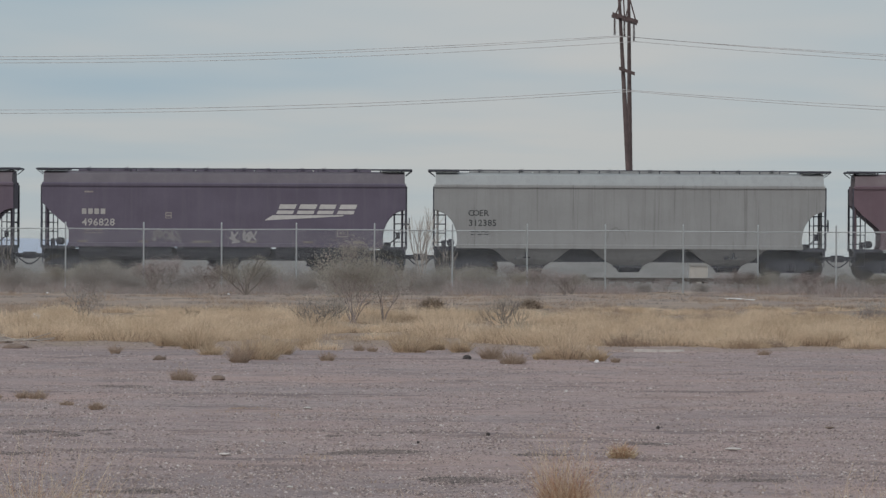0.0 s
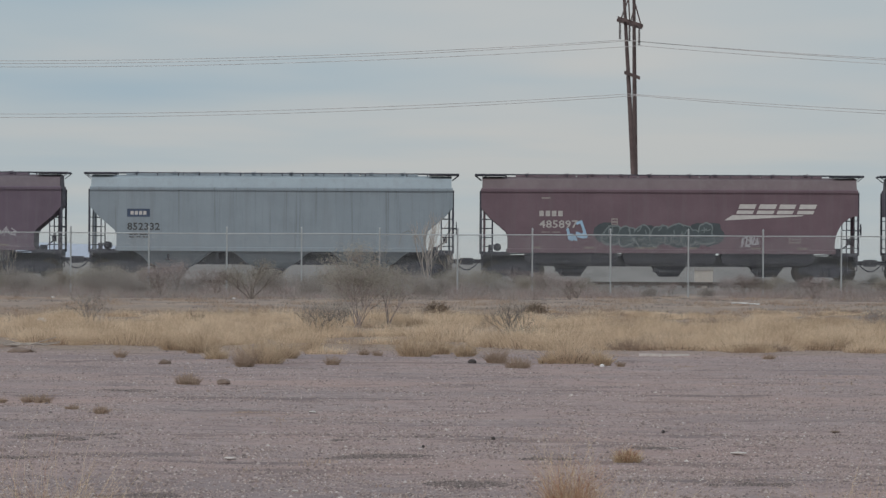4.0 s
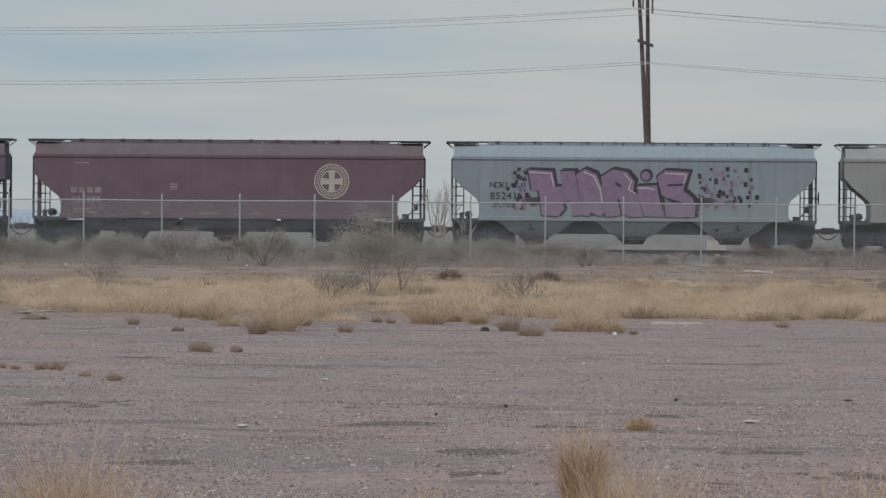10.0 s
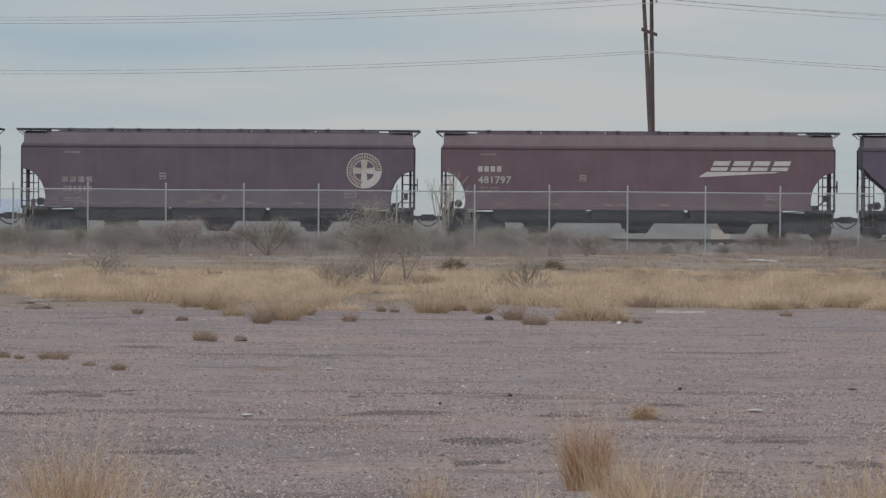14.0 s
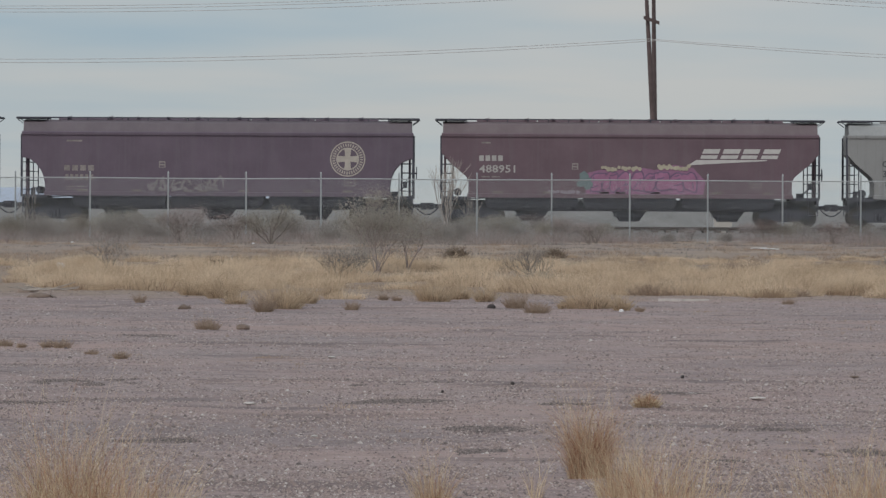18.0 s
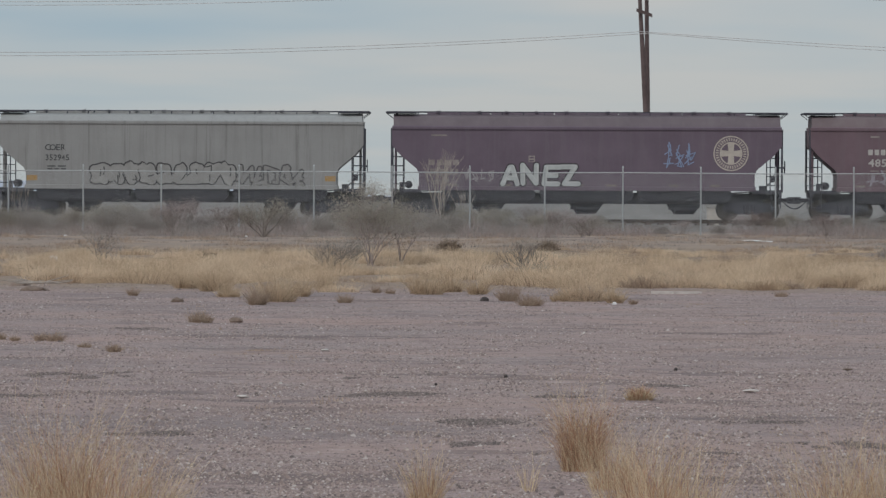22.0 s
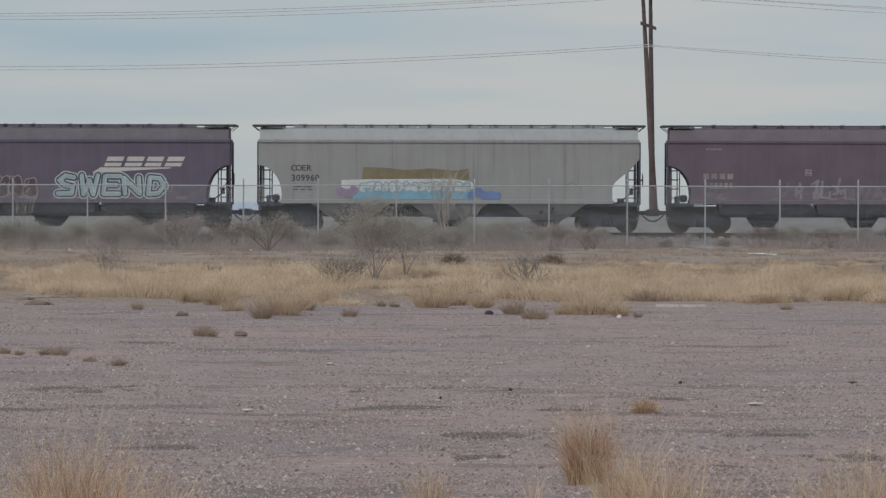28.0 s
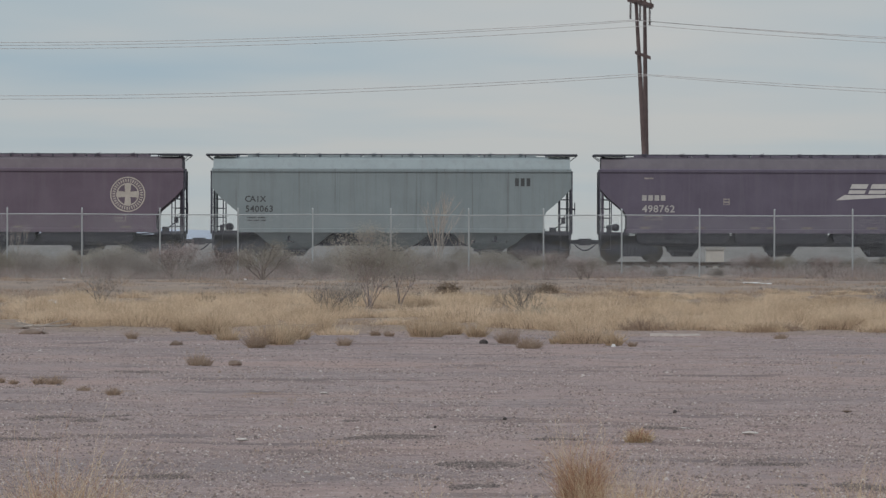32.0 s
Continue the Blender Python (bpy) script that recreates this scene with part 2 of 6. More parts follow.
M_WHEEL = plain("worn_wheel_steel", (0.09, 0.08, 0.075), 0.55, 0.6, 9, 0.3)
M_WHITE = plain("faded_white_stencil_paint", (0.5, 0.485, 0.48), 0.7, 0, 5, 0.14)
M_MARK = plain("dusty_white_stencil_paint", (0.4, 0.385, 0.38), 0.7, 0, 5, 0.2)
M_CREAM = plain("faded_cream_emblem_paint", (0.43, 0.39, 0.355), 0.7, 0, 5, 0.2)
M_FADED = plain("worn_stencil_paint", (0.25, 0.225, 0.22), 0.75, 0, 6, 0.4)
M_BLACKPAINT = plain("faded_black_stencil_paint", (0.06, 0.065, 0.07), 0.7, 0, 5, 0.3)
M_YELLOW = plain("yellow_reflector_sheeting", (0.36, 0.22, 0.075), 0.6, 0, 5, 0.15)
M_STRIP = plain("dusty_reflective_tape", (0.2, 0.18, 0.165), 0.7, 0, 5, 0.5)
M_NAVY = plain("navy_sign_paint", (0.05, 0.075, 0.13), 0.6)
PAINTS = {
    "brown": paint("weathered_brown_car_paint", (0.094, 0.079, 0.116), (0.146, 0.131, 0.162)),
    "red": paint("faded_oxide_red_car_paint", (0.122, 0.08, 0.1), (0.15, 0.125, 0.142)),
    "maroon": paint("weathered_mineral_red_car_paint", (0.107, 0.08, 0.111), (0.15, 0.131, 0.155)),
    "white": paint("grimy_pale_grey_car_paint", (0.262, 0.265, 0.27), (0.19, 0.186, 0.184), 0.15, run=0.55),
    "tan": paint("grimy_putty_grey_car_paint", (0.247, 0.25, 0.254), (0.16, 0.156, 0.154), 0.15, run=0.55),
    "blue": paint("weathered_blue_grey_car_paint", (0.218, 0.262, 0.302), (0.165, 0.172, 0.182), 0.15, run=0.55),
    "sage": paint("weathered_grey_green_car_paint", (0.2, 0.238, 0.255), (0.16, 0.165, 0.168), 0.15, run=0.55),
}
# roof sheets: side paints made lighter, sky light on the slope put into colour
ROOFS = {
    "brown": paint("skylit_brown_roof_paint", (0.104, 0.09, 0.108), (0.16, 0.147, 0.158)),
    "red": paint("skylit_red_roof_paint", (0.125, 0.094, 0.104), (0.175, 0.155, 0.158)),
    "maroon": paint("skylit_maroon_roof_paint", (0.11, 0.088, 0.104), (0.16, 0.142, 0.152)),
    "white": paint("skylit_pale_grey_roof_paint", (0.29, 0.303, 0.312), (0.22, 0.222, 0.224), 0.15),
    "tan": paint("skylit_putty_grey_roof_paint", (0.285, 0.294, 0.3), (0.22, 0.22, 0.222), 0.15),
    "blue": paint("skylit_blue_grey_roof_paint", (0.26, 0.31, 0.35), (0.21, 0.23, 0.24), 0.15),
    "sage": paint("skylit_grey_green_roof_paint", (0.265, 0.31, 0.33), (0.21, 0.225, 0.23), 0.15),
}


# ---- mesh helpers ----
def finish(bm, name, mats):
    me = bpy.data.meshes.new(name)
    bm.to_mesh(me)
    bm.free()
    for m in mats if isinstance(mats, (list, tuple)) else [mats]:
        me.materials.append(m)
    return me


def part(name, data, mat, parent, label="", at=None):
    """One mesh object under a thing or a part; data is a bmesh or a finished mesh."""
    me = finish(data, name, mat) if isinstance(data, bmesh.types.BMesh) else data
    ob = new(name, me)
    ob.parent = parent
    if at is not None:
        ob.location = at
    if label:
        tagged(ob, label)
    return ob


def box(bm, x0, x1, y0, y1, z0, z1):
    v = [bm.verts.new((x, y, z)) for x in (x0, x1) for y in (y0, y1) for z in (z0, z1)]
    for f in ((0, 1, 3, 2), (4, 6, 7, 5), (0, 4, 5, 1), (2, 3, 7, 6), (0, 2, 6, 4), (1, 5, 7, 3)):
        bm.faces.new([v[i] for i in f])
    return bm


def prism(bm, pts, y0, y1):
    """A polygon in the x-z plane, given thickness along y."""
    a = [bm.verts.new((x, y0, z)) for x, z in pts]
    b = [bm.verts.new((x, y1, z)) for x, z in pts]
    bm.faces.new(a)
    bm.faces.new(b[::-1])
    for i in range(len(pts)):
        j = (i + 1) % len(pts)
        bm.faces.new((a[j], a[i], b[i], b[j]))
    bmesh.ops.recalc_face_normals(bm, faces=bm.faces[:])
    return bm


def section(bm, pts, x0, x1):
    """A polygon in the y-z plane, drawn out along x."""
    a = [bm.verts.new((x0, y, z)) for y, z in pts]
    b = [bm.verts.new((x1, y, z)) for y, z in pts]
    bm.faces.new(a)
    bm.faces.new(b[::-1])
    for i in range(len(pts)):
        j = (i + 1) % len(pts)
        bm.faces.new((a[j], a[i], b[i], b[j]))
    bmesh.ops.recalc_face_normals(bm, faces=bm.faces[:])
    return bm


def rod(bm, p, q, r, r2=None, n=6):
    p, q = Vector(p), Vector(q)
    r2 = r if r2 is None else r2
    d = (q - p).normalized()
    u = d.orthogonal().normalized()
    w = d.cross(u)
    ring = lambda c, s: [bm.verts.new(c + s * (math.cos(6.2832 * i / n) * u + math.sin(6.2832 * i / n) * w)) for i in range(n)]
    a, b = ring(p, r), ring(q, r2)
    for i in range(n):
        j = (i + 1) % n
        bm.faces.new((a[i], a[j], b[j], b[i]))
    bm.faces.new(a[::-1])
    bm.faces.new(b)
    return bm


def disc(bm, c, r, y0, y1, n=24):
    prism(bm, [(c[0] + r * math.cos(6.2832 * i / n), c[1] + r * math.sin(6.2832 * i / n)) for i in range(n)], y0, y1)
    return bm


def fast_mesh(name, verts, faces, mat):
    me = bpy.data.meshes.new(name)
    me.from_pydata(verts, [], faces)
    me.materials.append(mat)
    return me


def cable_mesh(pts, r, n=5):
    """A round cable along a line of points, in one piece."""
    verts, faces = [], []
    for k, p in enumerate(pts):
        for i in range(n):
            a = 6.2832 * i / n
            verts.append((p[0], p[1] + r * math.cos(a), p[2] + r * math.sin(a)))
    for k in range(len(pts) - 1):
        for i in range(n):
            j = (i + 1) % n
            faces.append((k * n + i, k * n + j, (k + 1) * n + j, (k + 1) * n + i))
    return verts, faces


# ---- ground and distance ----
def spread(core0, core1, step, ends):
    core = list(np.arange(core0, core1 + step / 2, step))
    return sorted([-v for v in ends if -v < core0] + core + [v for v in ends if v > core1])


def build_ground():
    xs = spread(-15, 15, 0.4, [17, 20, 25, 32, 45, 70, 120, 250, 600, 1500, 4600])
    ys = spread(14, 130, 0.4, [0, 6, 10, 136, 145, 155, 170, 190, 210, 230, 250, 270, 300, 350, 450, 700, 1200, 2200, 4600, 80])
    xs, ys = np.array(xs), np.array(ys)
    verts = []
    for y in ys:
        for x in xs:
            near = 1.0 if (abs(x) < 16 and 13 < y < 132) else 0.0
            z = near * (0.028 * noise.noise((x * 0.5, y * 0.35, 0)) + 0.016 * noise.noise((x * 1.5, y * 1.1, 5)))
            verts.append((x, y, z - 0.012 * near))
    w = len(xs)
    faces = [(j * w + i, j * w + i + 1, (j + 1) * w + i + 1, (j + 1) * w + i) for j in range(len(ys) - 1) for i in range(w - 1)]
    me = fast_mesh("ground", verts, faces, M_GROUND)
    me.shade_smooth()
    tagged(new("ground", me), "pinkish grey gravel lot turning to sandy desert soil", "ground", kind="structure")


def build_hills():
    bm = bmesh.new()
    rng = random.Random(4)
    pts = []
    for i in range(121):
        x = -900 + i * 15
        h = np.interp(x, (-900, -330, -190, -80, 0, 900), (12.5, 12.0, 8.0, 2.2, 0.6, 0.6))
        pts.append((x, max(0.3, h + 0.9 * noise.noise((x * 0.012, 3, 0)) + 0.5 * noise.noise((x * 0.04, 7, 0)))))
    front = [bm.verts.new((x, 4350 + 40 * math.sin(x * 0.02), -1)) for x, h in pts]
    top = [bm.verts.new((x, 4430, h)) for x, h in pts]
    back = [bm.verts.new((x, 4520, -1)) for x, h in pts]
    for i in range(len(pts) - 1):
        bm.faces.new((front[i], front[i + 1], top[i + 1], top[i]))
        bm.faces.new((top[i], top[i + 1], back[i + 1], back[i]))
    tagged(new("backdrop", finish(bm, "backdrop", M_HILL)), "low blue hills on the far desert horizon", "hills", kind="structure")


build_ground()
build_hills()

TRACK_Y, RAIL_Z = 258.6, 0.5


def build_track():
    bm = bmesh.new()
    section(bm, [(-3.4, -0.02), (3.4, -0.02), (1.75, 0.26), (-1.75, 0.26)], -720, 720)
    ob = tagged(new("track_bed", finish(bm, "track_bed", M_BALLAST)), "low bank of grey crushed stone ballast under the rails", "track bed", kind="structure")
    ob.location = (0, TRACK_Y, 0)
    bm = bmesh.new()
    for k in range(-600, 601):
        x = k * 0.55
        box(bm, x - 0.11, x + 0.11, -1.3, 1.3, 0.24, 0.335)
    part("ties", bm, M_TIE, ob, "weathered timber ties")["kind"] = "stuff"
    for y in (-0.755, 0.755):
        bm = bmesh.new()
        section(bm, [(y - 0.07, 0.335), (y + 0.07, 0.335), (y + 0.07, 0.35), (y + 0.012, 0.37), (y + 0.012, 0.45), (y + 0.036, 0.465),
                     (y + 0.036, 0.5), (y - 0.036, 0.5), (y - 0.036, 0.465), (y - 0.012, 0.45), (y - 0.012, 0.37), (y - 0.07, 0.35)], -720, 720)
        part("rail", bm, M_RAIL, ob, "rusty steel rail with a worn head")


build_track()


def build_bank():
    """A low bank of gravelly soil beyond the track."""
    rng = random.Random(9)
    verts, faces = [], []
    prof = [(-7.0, -0.05), (-4.2, 0.55), (-2.0, 1.15), (-0.6, 1.34), (1.2, 1.36), (6.0, -0.05)]
    n = 400
    for k in range(n + 1):
        x = -400 + k * 2.0
        for y, z in prof:
            bump = 0.06 * noise.noise((x * 0.3, y, 2)) + 0.03 * noise.noise((x * 1.1, y, 6))
            verts.append((x, 284 + y + 3 * bump, z + (bump if z > 0 else 0)))
    m = len(prof)
    faces = [(k * m + i, (k + 1) * m + i, (k + 1) * m + i + 1, k * m + i + 1) for k in range(n) for i in range(m - 1)]
    me = fast_mesh("bank", verts, faces, plain("grey_bank_gravel", (0.19, 0.18, 0.174), 0.95, 0, 6.0, 0.3))
    me.shade_smooth()
    tagged(new("bank", me), "low bank of grey gravelly soil beyond the track", "bank", kind="structure")


build_bank()


# ---- the train ----
K = 40.217
# car: kind, paint, end cuts, mark place, number, emblem, emblem place
# places are metres along the car from its middle
CARS = [
    ("A", "maroon", "rr", -6.8, "", "cross", 4.5),
    ("C", "brown", "sr", -6.2, "496828", "wedge", 3.8),
    ("D", "white", "rr", -7.05, "312385", "", 0),
    ("B", "red", "ss", -5.7, "486189", "wedge", 4.65),
    ("A", "maroon", "ss", -6.9, "", "cross", 4.5),
    ("E", "blue", "ss", -6.3, "852332", "", 0),
    ("B", "red", "sr", -5.7, "485897", "wedge", 4.4),
    ("C", "brown", "rr", -6.1, "498070", "wedge", 3.85),
    ("C", "brown", "rr", -5.9, "489754", "wedge", 3.8),
    ("F", "tan", "rr", -6.33, "311701", "", 0),
    ("C", "brown", "rr", -6.1, "499155", "wedge", 3.8),
    ("A", "red", "ss", -6.9, "", "cross", 4.5),
    ("E", "blue", "ss", -6.3, "852410", "", 0),
    ("D", "white", "ss", -6.35, "315289", "", 0),
    ("C", "brown", "rr", -6.3, "496406", "wedge", 4.2),
    ("A", "maroon", "rr", -6.8, "", "cross", 6.4),
    ("A", "red", "rr", -7, "481797", "wedge", 4.65),
    ("C", "brown", "sr", -6.1, "491990", "wedge", 4.15),
    ("A", "maroon", "rr", -6.95, "482727", "wedge", 4.5),
    ("A", "maroon", "rr", -6.7, "", "cross", 5.7),
    ("B", "red", "ss", -6.6, "488951", "wedge", 4.55),
    ("G", "tan", "ss", -6.8, "309760", "", 0),
    ("A", "maroon", "ss", -6.9, "479612", "cross", 4.5),
    ("F", "tan", "ss", -5.95, "352945", "", 0),
    ("A", "maroon", "ss", -6.9, "", "cross", 6.3),
    ("B", "red", "ss", -5.7, "485960", "wedge", 4.6),
    ("F", "tan", "rr", -6.15, "311714", "", 0),
    ("B", "red", "ss", -5.7, "486088", "wedge", 4.6),
    ("C", "brown", "sr", -6.3, "489684", "wedge", 3.9),
    ("C", "brown", "sr", -6.2, "491953", "wedge", 3.9),
    ("G", "white", "rs", -6.9, "309960", "", 0),
    ("A", "maroon", "rr", -7, "", "cross", 4.5),
    ("A", "maroon", "rr", -6.9, "472835", "cross", 6.35),
    ("A", "maroon", "rs", -6.9, "", "cross", 6.1),
    ("S", "sage", "ss", -6.4, "540063", "ring", 5.6),
    ("C", "brown", "ss", -6.1, "498762", "wedge", 4.4),
]
GAPS = [53.0, 743.0, 1481.1, 2195.0, 2932.2, 3620.8, 4333.7, 5020.6, 5709.5, 6386.7, 7075.6, 7811.8, 8500.7, 9239.1, 9927.8, 10666.8,
        11406.1, 12093.9, 12832.2, 13570.2, 14284.2, 15004.1, 15741.1, 16432.1, 17167.9, 17879.7, 18560.1, 19271.2, 19960.9, 20646.7,
        21367.3, 22104.8, 22844.9, 23581.1, 24263.6]
COUPLINGS = [(g - 784) / K for g in [GAPS[0] - 738] + GAPS + [GAPS[-1] + 689]]


def travelled(t):
    """Metres that the train has gone by t seconds."""
    u = t / 32
    return 554.571 * u + 26.289 * u ** 2 - 3.95 * u ** 3 + 1.394 * u ** 4


# lettering, made once
def letter_meshes(wanted):
    """One flat mesh for each character, centred on its own middle."""
    made = {}
    for ch in wanted:
        cu = bpy.data.curves.new("lettering", "FONT")
        cu.body, cu.size, cu.offset, cu.align_x = ch, 0.46, 0.008, "CENTER"
        cu.resolution_u = 2
        made[ch] = new("lettering", cu)
    bpy.context.view_layer.update()
    deps = bpy.context.evaluated_depsgraph_get()
    out = {}
    for ch, ob in made.items():
        me = bpy.data.meshes.new_from_object(ob.evaluated_get(deps))
        me.transform(Matrix.Rotation(radians(90), 4, "X"))
        out[ch] = me
    for ob in made.values():
        cu = ob.data
        bpy.data.objects.remove(ob)
        bpy.data.curves.remove(cu)
    return out


MARKS = {2: "COER", 9: "COER", 12: "NOKL", 13: "CEFX", 21: "COER", 23: "COER", 26: "COER", 30: "COER", 34: "CAIX"}
LETTERS = letter_meshes(sorted(set("".join(c[4] for c in CARS) + "".join(MARKS.values()))))

MESHES = {}


def cached(key, make, name, mat):
    if key not in MESHES:
        MESHES[key] = finish(make(), name, mat)
    return MESHES[key]


HALF_W, SILL, EAVE, TOP = 1.58, 1.36, 3.98, 4.6
CUT = {"r": (1.02, 2.92), "s": (1.18, 3.2)}


def body_outline(half, cuts, eave=EAVE):
    """Side view of a hopper body, with the lower corners cut away over the trucks."""
    def corner(kind, side):
        ext, top = CUT[kind]
        if kind == "r":
            arc = [(ext * math.sin(a), SILL + 0.25 + (top - SILL - 0.25) * math.cos(a)) for a in np.linspace(0, math.pi / 2, 9)]
            arc += [(ext * 0.985, SILL + 0.1), (ext * 0.93, SILL)]
        else:
            arc = [(0, top), (ext * 0.3, top - 0.4), (ext * 0.92, SILL + 0.82), (ext, SILL + 0.6), (ext, SILL)]
        return [(side * (half - x), z) for x, z in arc]
    left, right = corner(cuts[0], -1), corner(cuts[1], 1)
    return [(-half, eave)] + left + right[::-1] + [(half, eave)]


def make_roof(half, eave=EAVE):
    bm = bmesh.new()
    return section(bm, [(-HALF_W - 0.02, eave), (HALF_W + 0.02, eave), (HALF_W + 0.01, eave + 0.06), (1.3, 4.47), (1.0, 4.56), (0, TOP), (-1.0, 4.56),
                        (-1.3, 4.47), (-HALF_W - 0.01, eave + 0.06)], -half + 0.06, half - 0.06)


def make_walk(half, y):
    bm = bmesh.new()
    box(bm, -half - 0.26, half + 0.26, y - 0.16, y + 0.16, 4.67, 4.71)
    n = int(half * 2 / 0.9)
    for i in range(n + 1):
        x = -half + 0.2 + i * (2 * half - 0.4) / n
        box(bm, x - 0.02, x + 0.02, y - 0.14, y + 0.14, 4.56, 4.67)
    return bm


def make_end_walk(half, side):
    bm = bmesh.new()
    x0, x1 = sorted((side * (half + 0.28), side * (half - 1.05)))
    box(bm, x0, x1, -1.35, 1.35, 4.63, 4.69)
    for y in (-1.2, 1.2):
        rod(bm, (side * (half + 0.26), y, 4.64), (side * (half - 0.02), y, 4.42), 0.018)
    return bm


def make_hatch(half, i):
    bm = bmesh.new()
    n = 5
    w = (2 * half - 3.0) / n
    x0 = -half + 1.5 + i * w
    section(bm, [(-0.5, TOP - 0.05), (0.5, TOP - 0.05), (0.46, 4.68), (0.2, 4.715), (-0.2, 4.715), (-0.46, 4.68)], x0 + 0.03, x0 + w - 0.03)
    for f in (0.18 + 0.07 * (i % 2), 0.82 - 0.1 * (i % 3 == 1)):
        x = x0 + w * f
        box(bm, x - 0.03, x + 0.03, -0.52, 0.52, 4.7, 4.735)
        box(bm, x - 0.08, x + 0.05, -0.56, -0.5, 4.66, 4.73)
        if i % 2 == 0:
            rod(bm, (x + 0.05, -0.5, 4.72), (x + 0.1, -0.5, 4.765), 0.016, n=5)
    return bm


def make_chord(half, y, eave=EAVE):
    bm = bmesh.new()
    s = 1 if y > 0 else -1
    section(bm, [(s * HALF_W, eave - 0.06), (s * (HALF_W + 0.055), eave - 0.06), (s * (HALF_W + 0.055), eave + 0.05), (s * HALF_W, eave + 0.09)], -half, half)
    return bm


def make_sill(half, cuts, y):
    bm = bmesh.new()
    s = 1 if y > 0 else -1
    e0, e1 = CUT[cuts[0]][0], CUT[cuts[1]][0]
    section(bm, [(s * (HALF_W - 0.02), SILL - 0.1), (s * (HALF_W + 0.03), SILL - 0.1), (s * (HALF_W + 0.03), SILL + 0.06), (s * HALF_W, SILL + 0.08)],
            -half + e0 - 0.05, half - e1 + 0.05)
    return bm


def make_rib(x):
    bm = bmesh.new()
    return box(bm, -0.012, 0.012, -HALF_W - 0.008, -HALF_W + 0.002, SILL + 0.14, EAVE - 0.1)


def make_funnel(steep):
    """One hopper under the car: deep and straight-sided, or a wide funnel."""
    bm = bmesh.new()
    if steep:
        levels = [(2.0, 1.5, 1.38), (2.04, 1.42, 1.05), (1.95, 1.3, 0.84), (1.7, 1.2, 0.73), (0.6, 0.9, 0.7)]
    else:
        levels = [(2.1, 1.5, 1.38), (1.75, 1.44, 1.26), (1.45, 1.35, 1.08), (1.15, 1.15, 0.8), (0.75, 0.95, 0.6), (0.6, 0.8, 0.5)]
    rings = [[bm.verts.new((sx * w, sy * d, z)) for sx, sy in ((-1, -1), (1, -1), (1, 1), (-1, 1))] for w, d, z in levels]
    for p, q in zip(rings, rings[1:]):
        for i in range(4):
            j = (i + 1) % 4
            bm.faces.new((p[i], p[j], q[j], q[i]))
    bm.faces.new(rings[0])
    bm.faces.new(rings[-1][::-1])
    bmesh.ops.recalc_face_normals(bm, faces=bm.faces[:])
    return bm


def make_gate():
    bm = bmesh.new()
    levels = [(0.84, 0.85, 0.74), (0.72, 0.8, 0.66), (0.62, 0.76, 0.52), (0.5, 0.7, 0.36), (0.42, 0.6, 0.24)]
    rings = [[bm.verts.new((sx * w, sy * d, z)) for sx, sy in ((-1, -1), (1, -1), (1, 1), (-1, 1))] for w, d, z in levels]
    for p, q in zip(rings, rings[1:]):
        for i in range(4):
            j = (i + 1) % 4
            bm.faces.new((p[i], p[j], q[j], q[i]))
    bm.faces.new(rings[0])
    bm.faces.new(rings[-1][::-1])
    bmesh.ops.recalc_face_normals(bm, faces=bm.faces[:])
    box(bm, -0.7, 0.55, -0.88, -0.74, 0.44, 0.54)
    rod(bm, (-0.45, -1.15, 0.42), (-0.45, 1.15, 0.42), 0.035)
    rod(bm, (-0.45, -1.17, 0.3), (-0.45, -1.17, 0.54), 0.03)
    return bm


def make_pipe(half):
    """Train pipe under the side, in a long shallow wave."""
    xs = np.linspace(-half + 1.0, half - 1.0, 15)
    return fast_mesh("train_pipe", *cable_mesh([(x, -1.28, 1.2 + 0.05 * math.sin(i * 1.9)) for i, x in enumerate(xs)], 0.028), M_DARK)


def make_hanger():
    bm = bmesh.new()
    box(bm, -0.05, 0.05, -0.03, 0.03, 0.86, 1.32)
    box(bm, -0.16, 0.16, -0.05, 0.05, 0.84, 0.9)
    return bm


def make_brake_beam():
    """Slanting brake rod and its lever."""
    bm = bmesh.new()
    rod(bm, (-0.9, 0, 0.92), (0.7, 0, 1.18), 0.022, n=5)
    rod(bm, (0.55, 0, 0.8), (0.75, 0, 1.3), 0.03, n=5)
    box(bm, -1.0, -0.8, -0.06, 0.06, 0.82, 1.02)
    return bm


def make_center_sill(half, top):
    bm = bmesh.new()
    box(bm, -half, half, -0.34, 0.34, 0.68, top)
    for y in (-0.95, 0.95):
        box(bm, -half + 1.4, half - 1.4, y - 0.06, y + 0.06, 0.7, 0.92)
    return bm


def make_platform(half, side, ext):
    bm = bmesh.new()
    x0, x1 = sorted((side * half, side * (half - ext - 0.1)))
    box(bm, x0, x1, -1.5, 1.5, 1.16, 1.3)
    x0, x1 = sorted((side * half, side * (half - 0.1)))
    box(bm, x0, x1, -1.55, 1.55, 0.98, 1.32)
    # stirrup steps under the corners
    for y in (-1.5, 1.5):
        for x in (half - 0.04, half - 0.46):
            rod(bm, (side * x, y, 1.2), (side * x, y, 0.52), 0.02)
        rod(bm, (side * (half - 0.04), y, 0.53), (side * (half - 0.46), y, 0.53), 0.02)
    return bm


def make_end_post(top):
    bm = bmesh.new()
    return box(bm, -0.045, 0.045, -0.05, 0.05, 1.2, top)


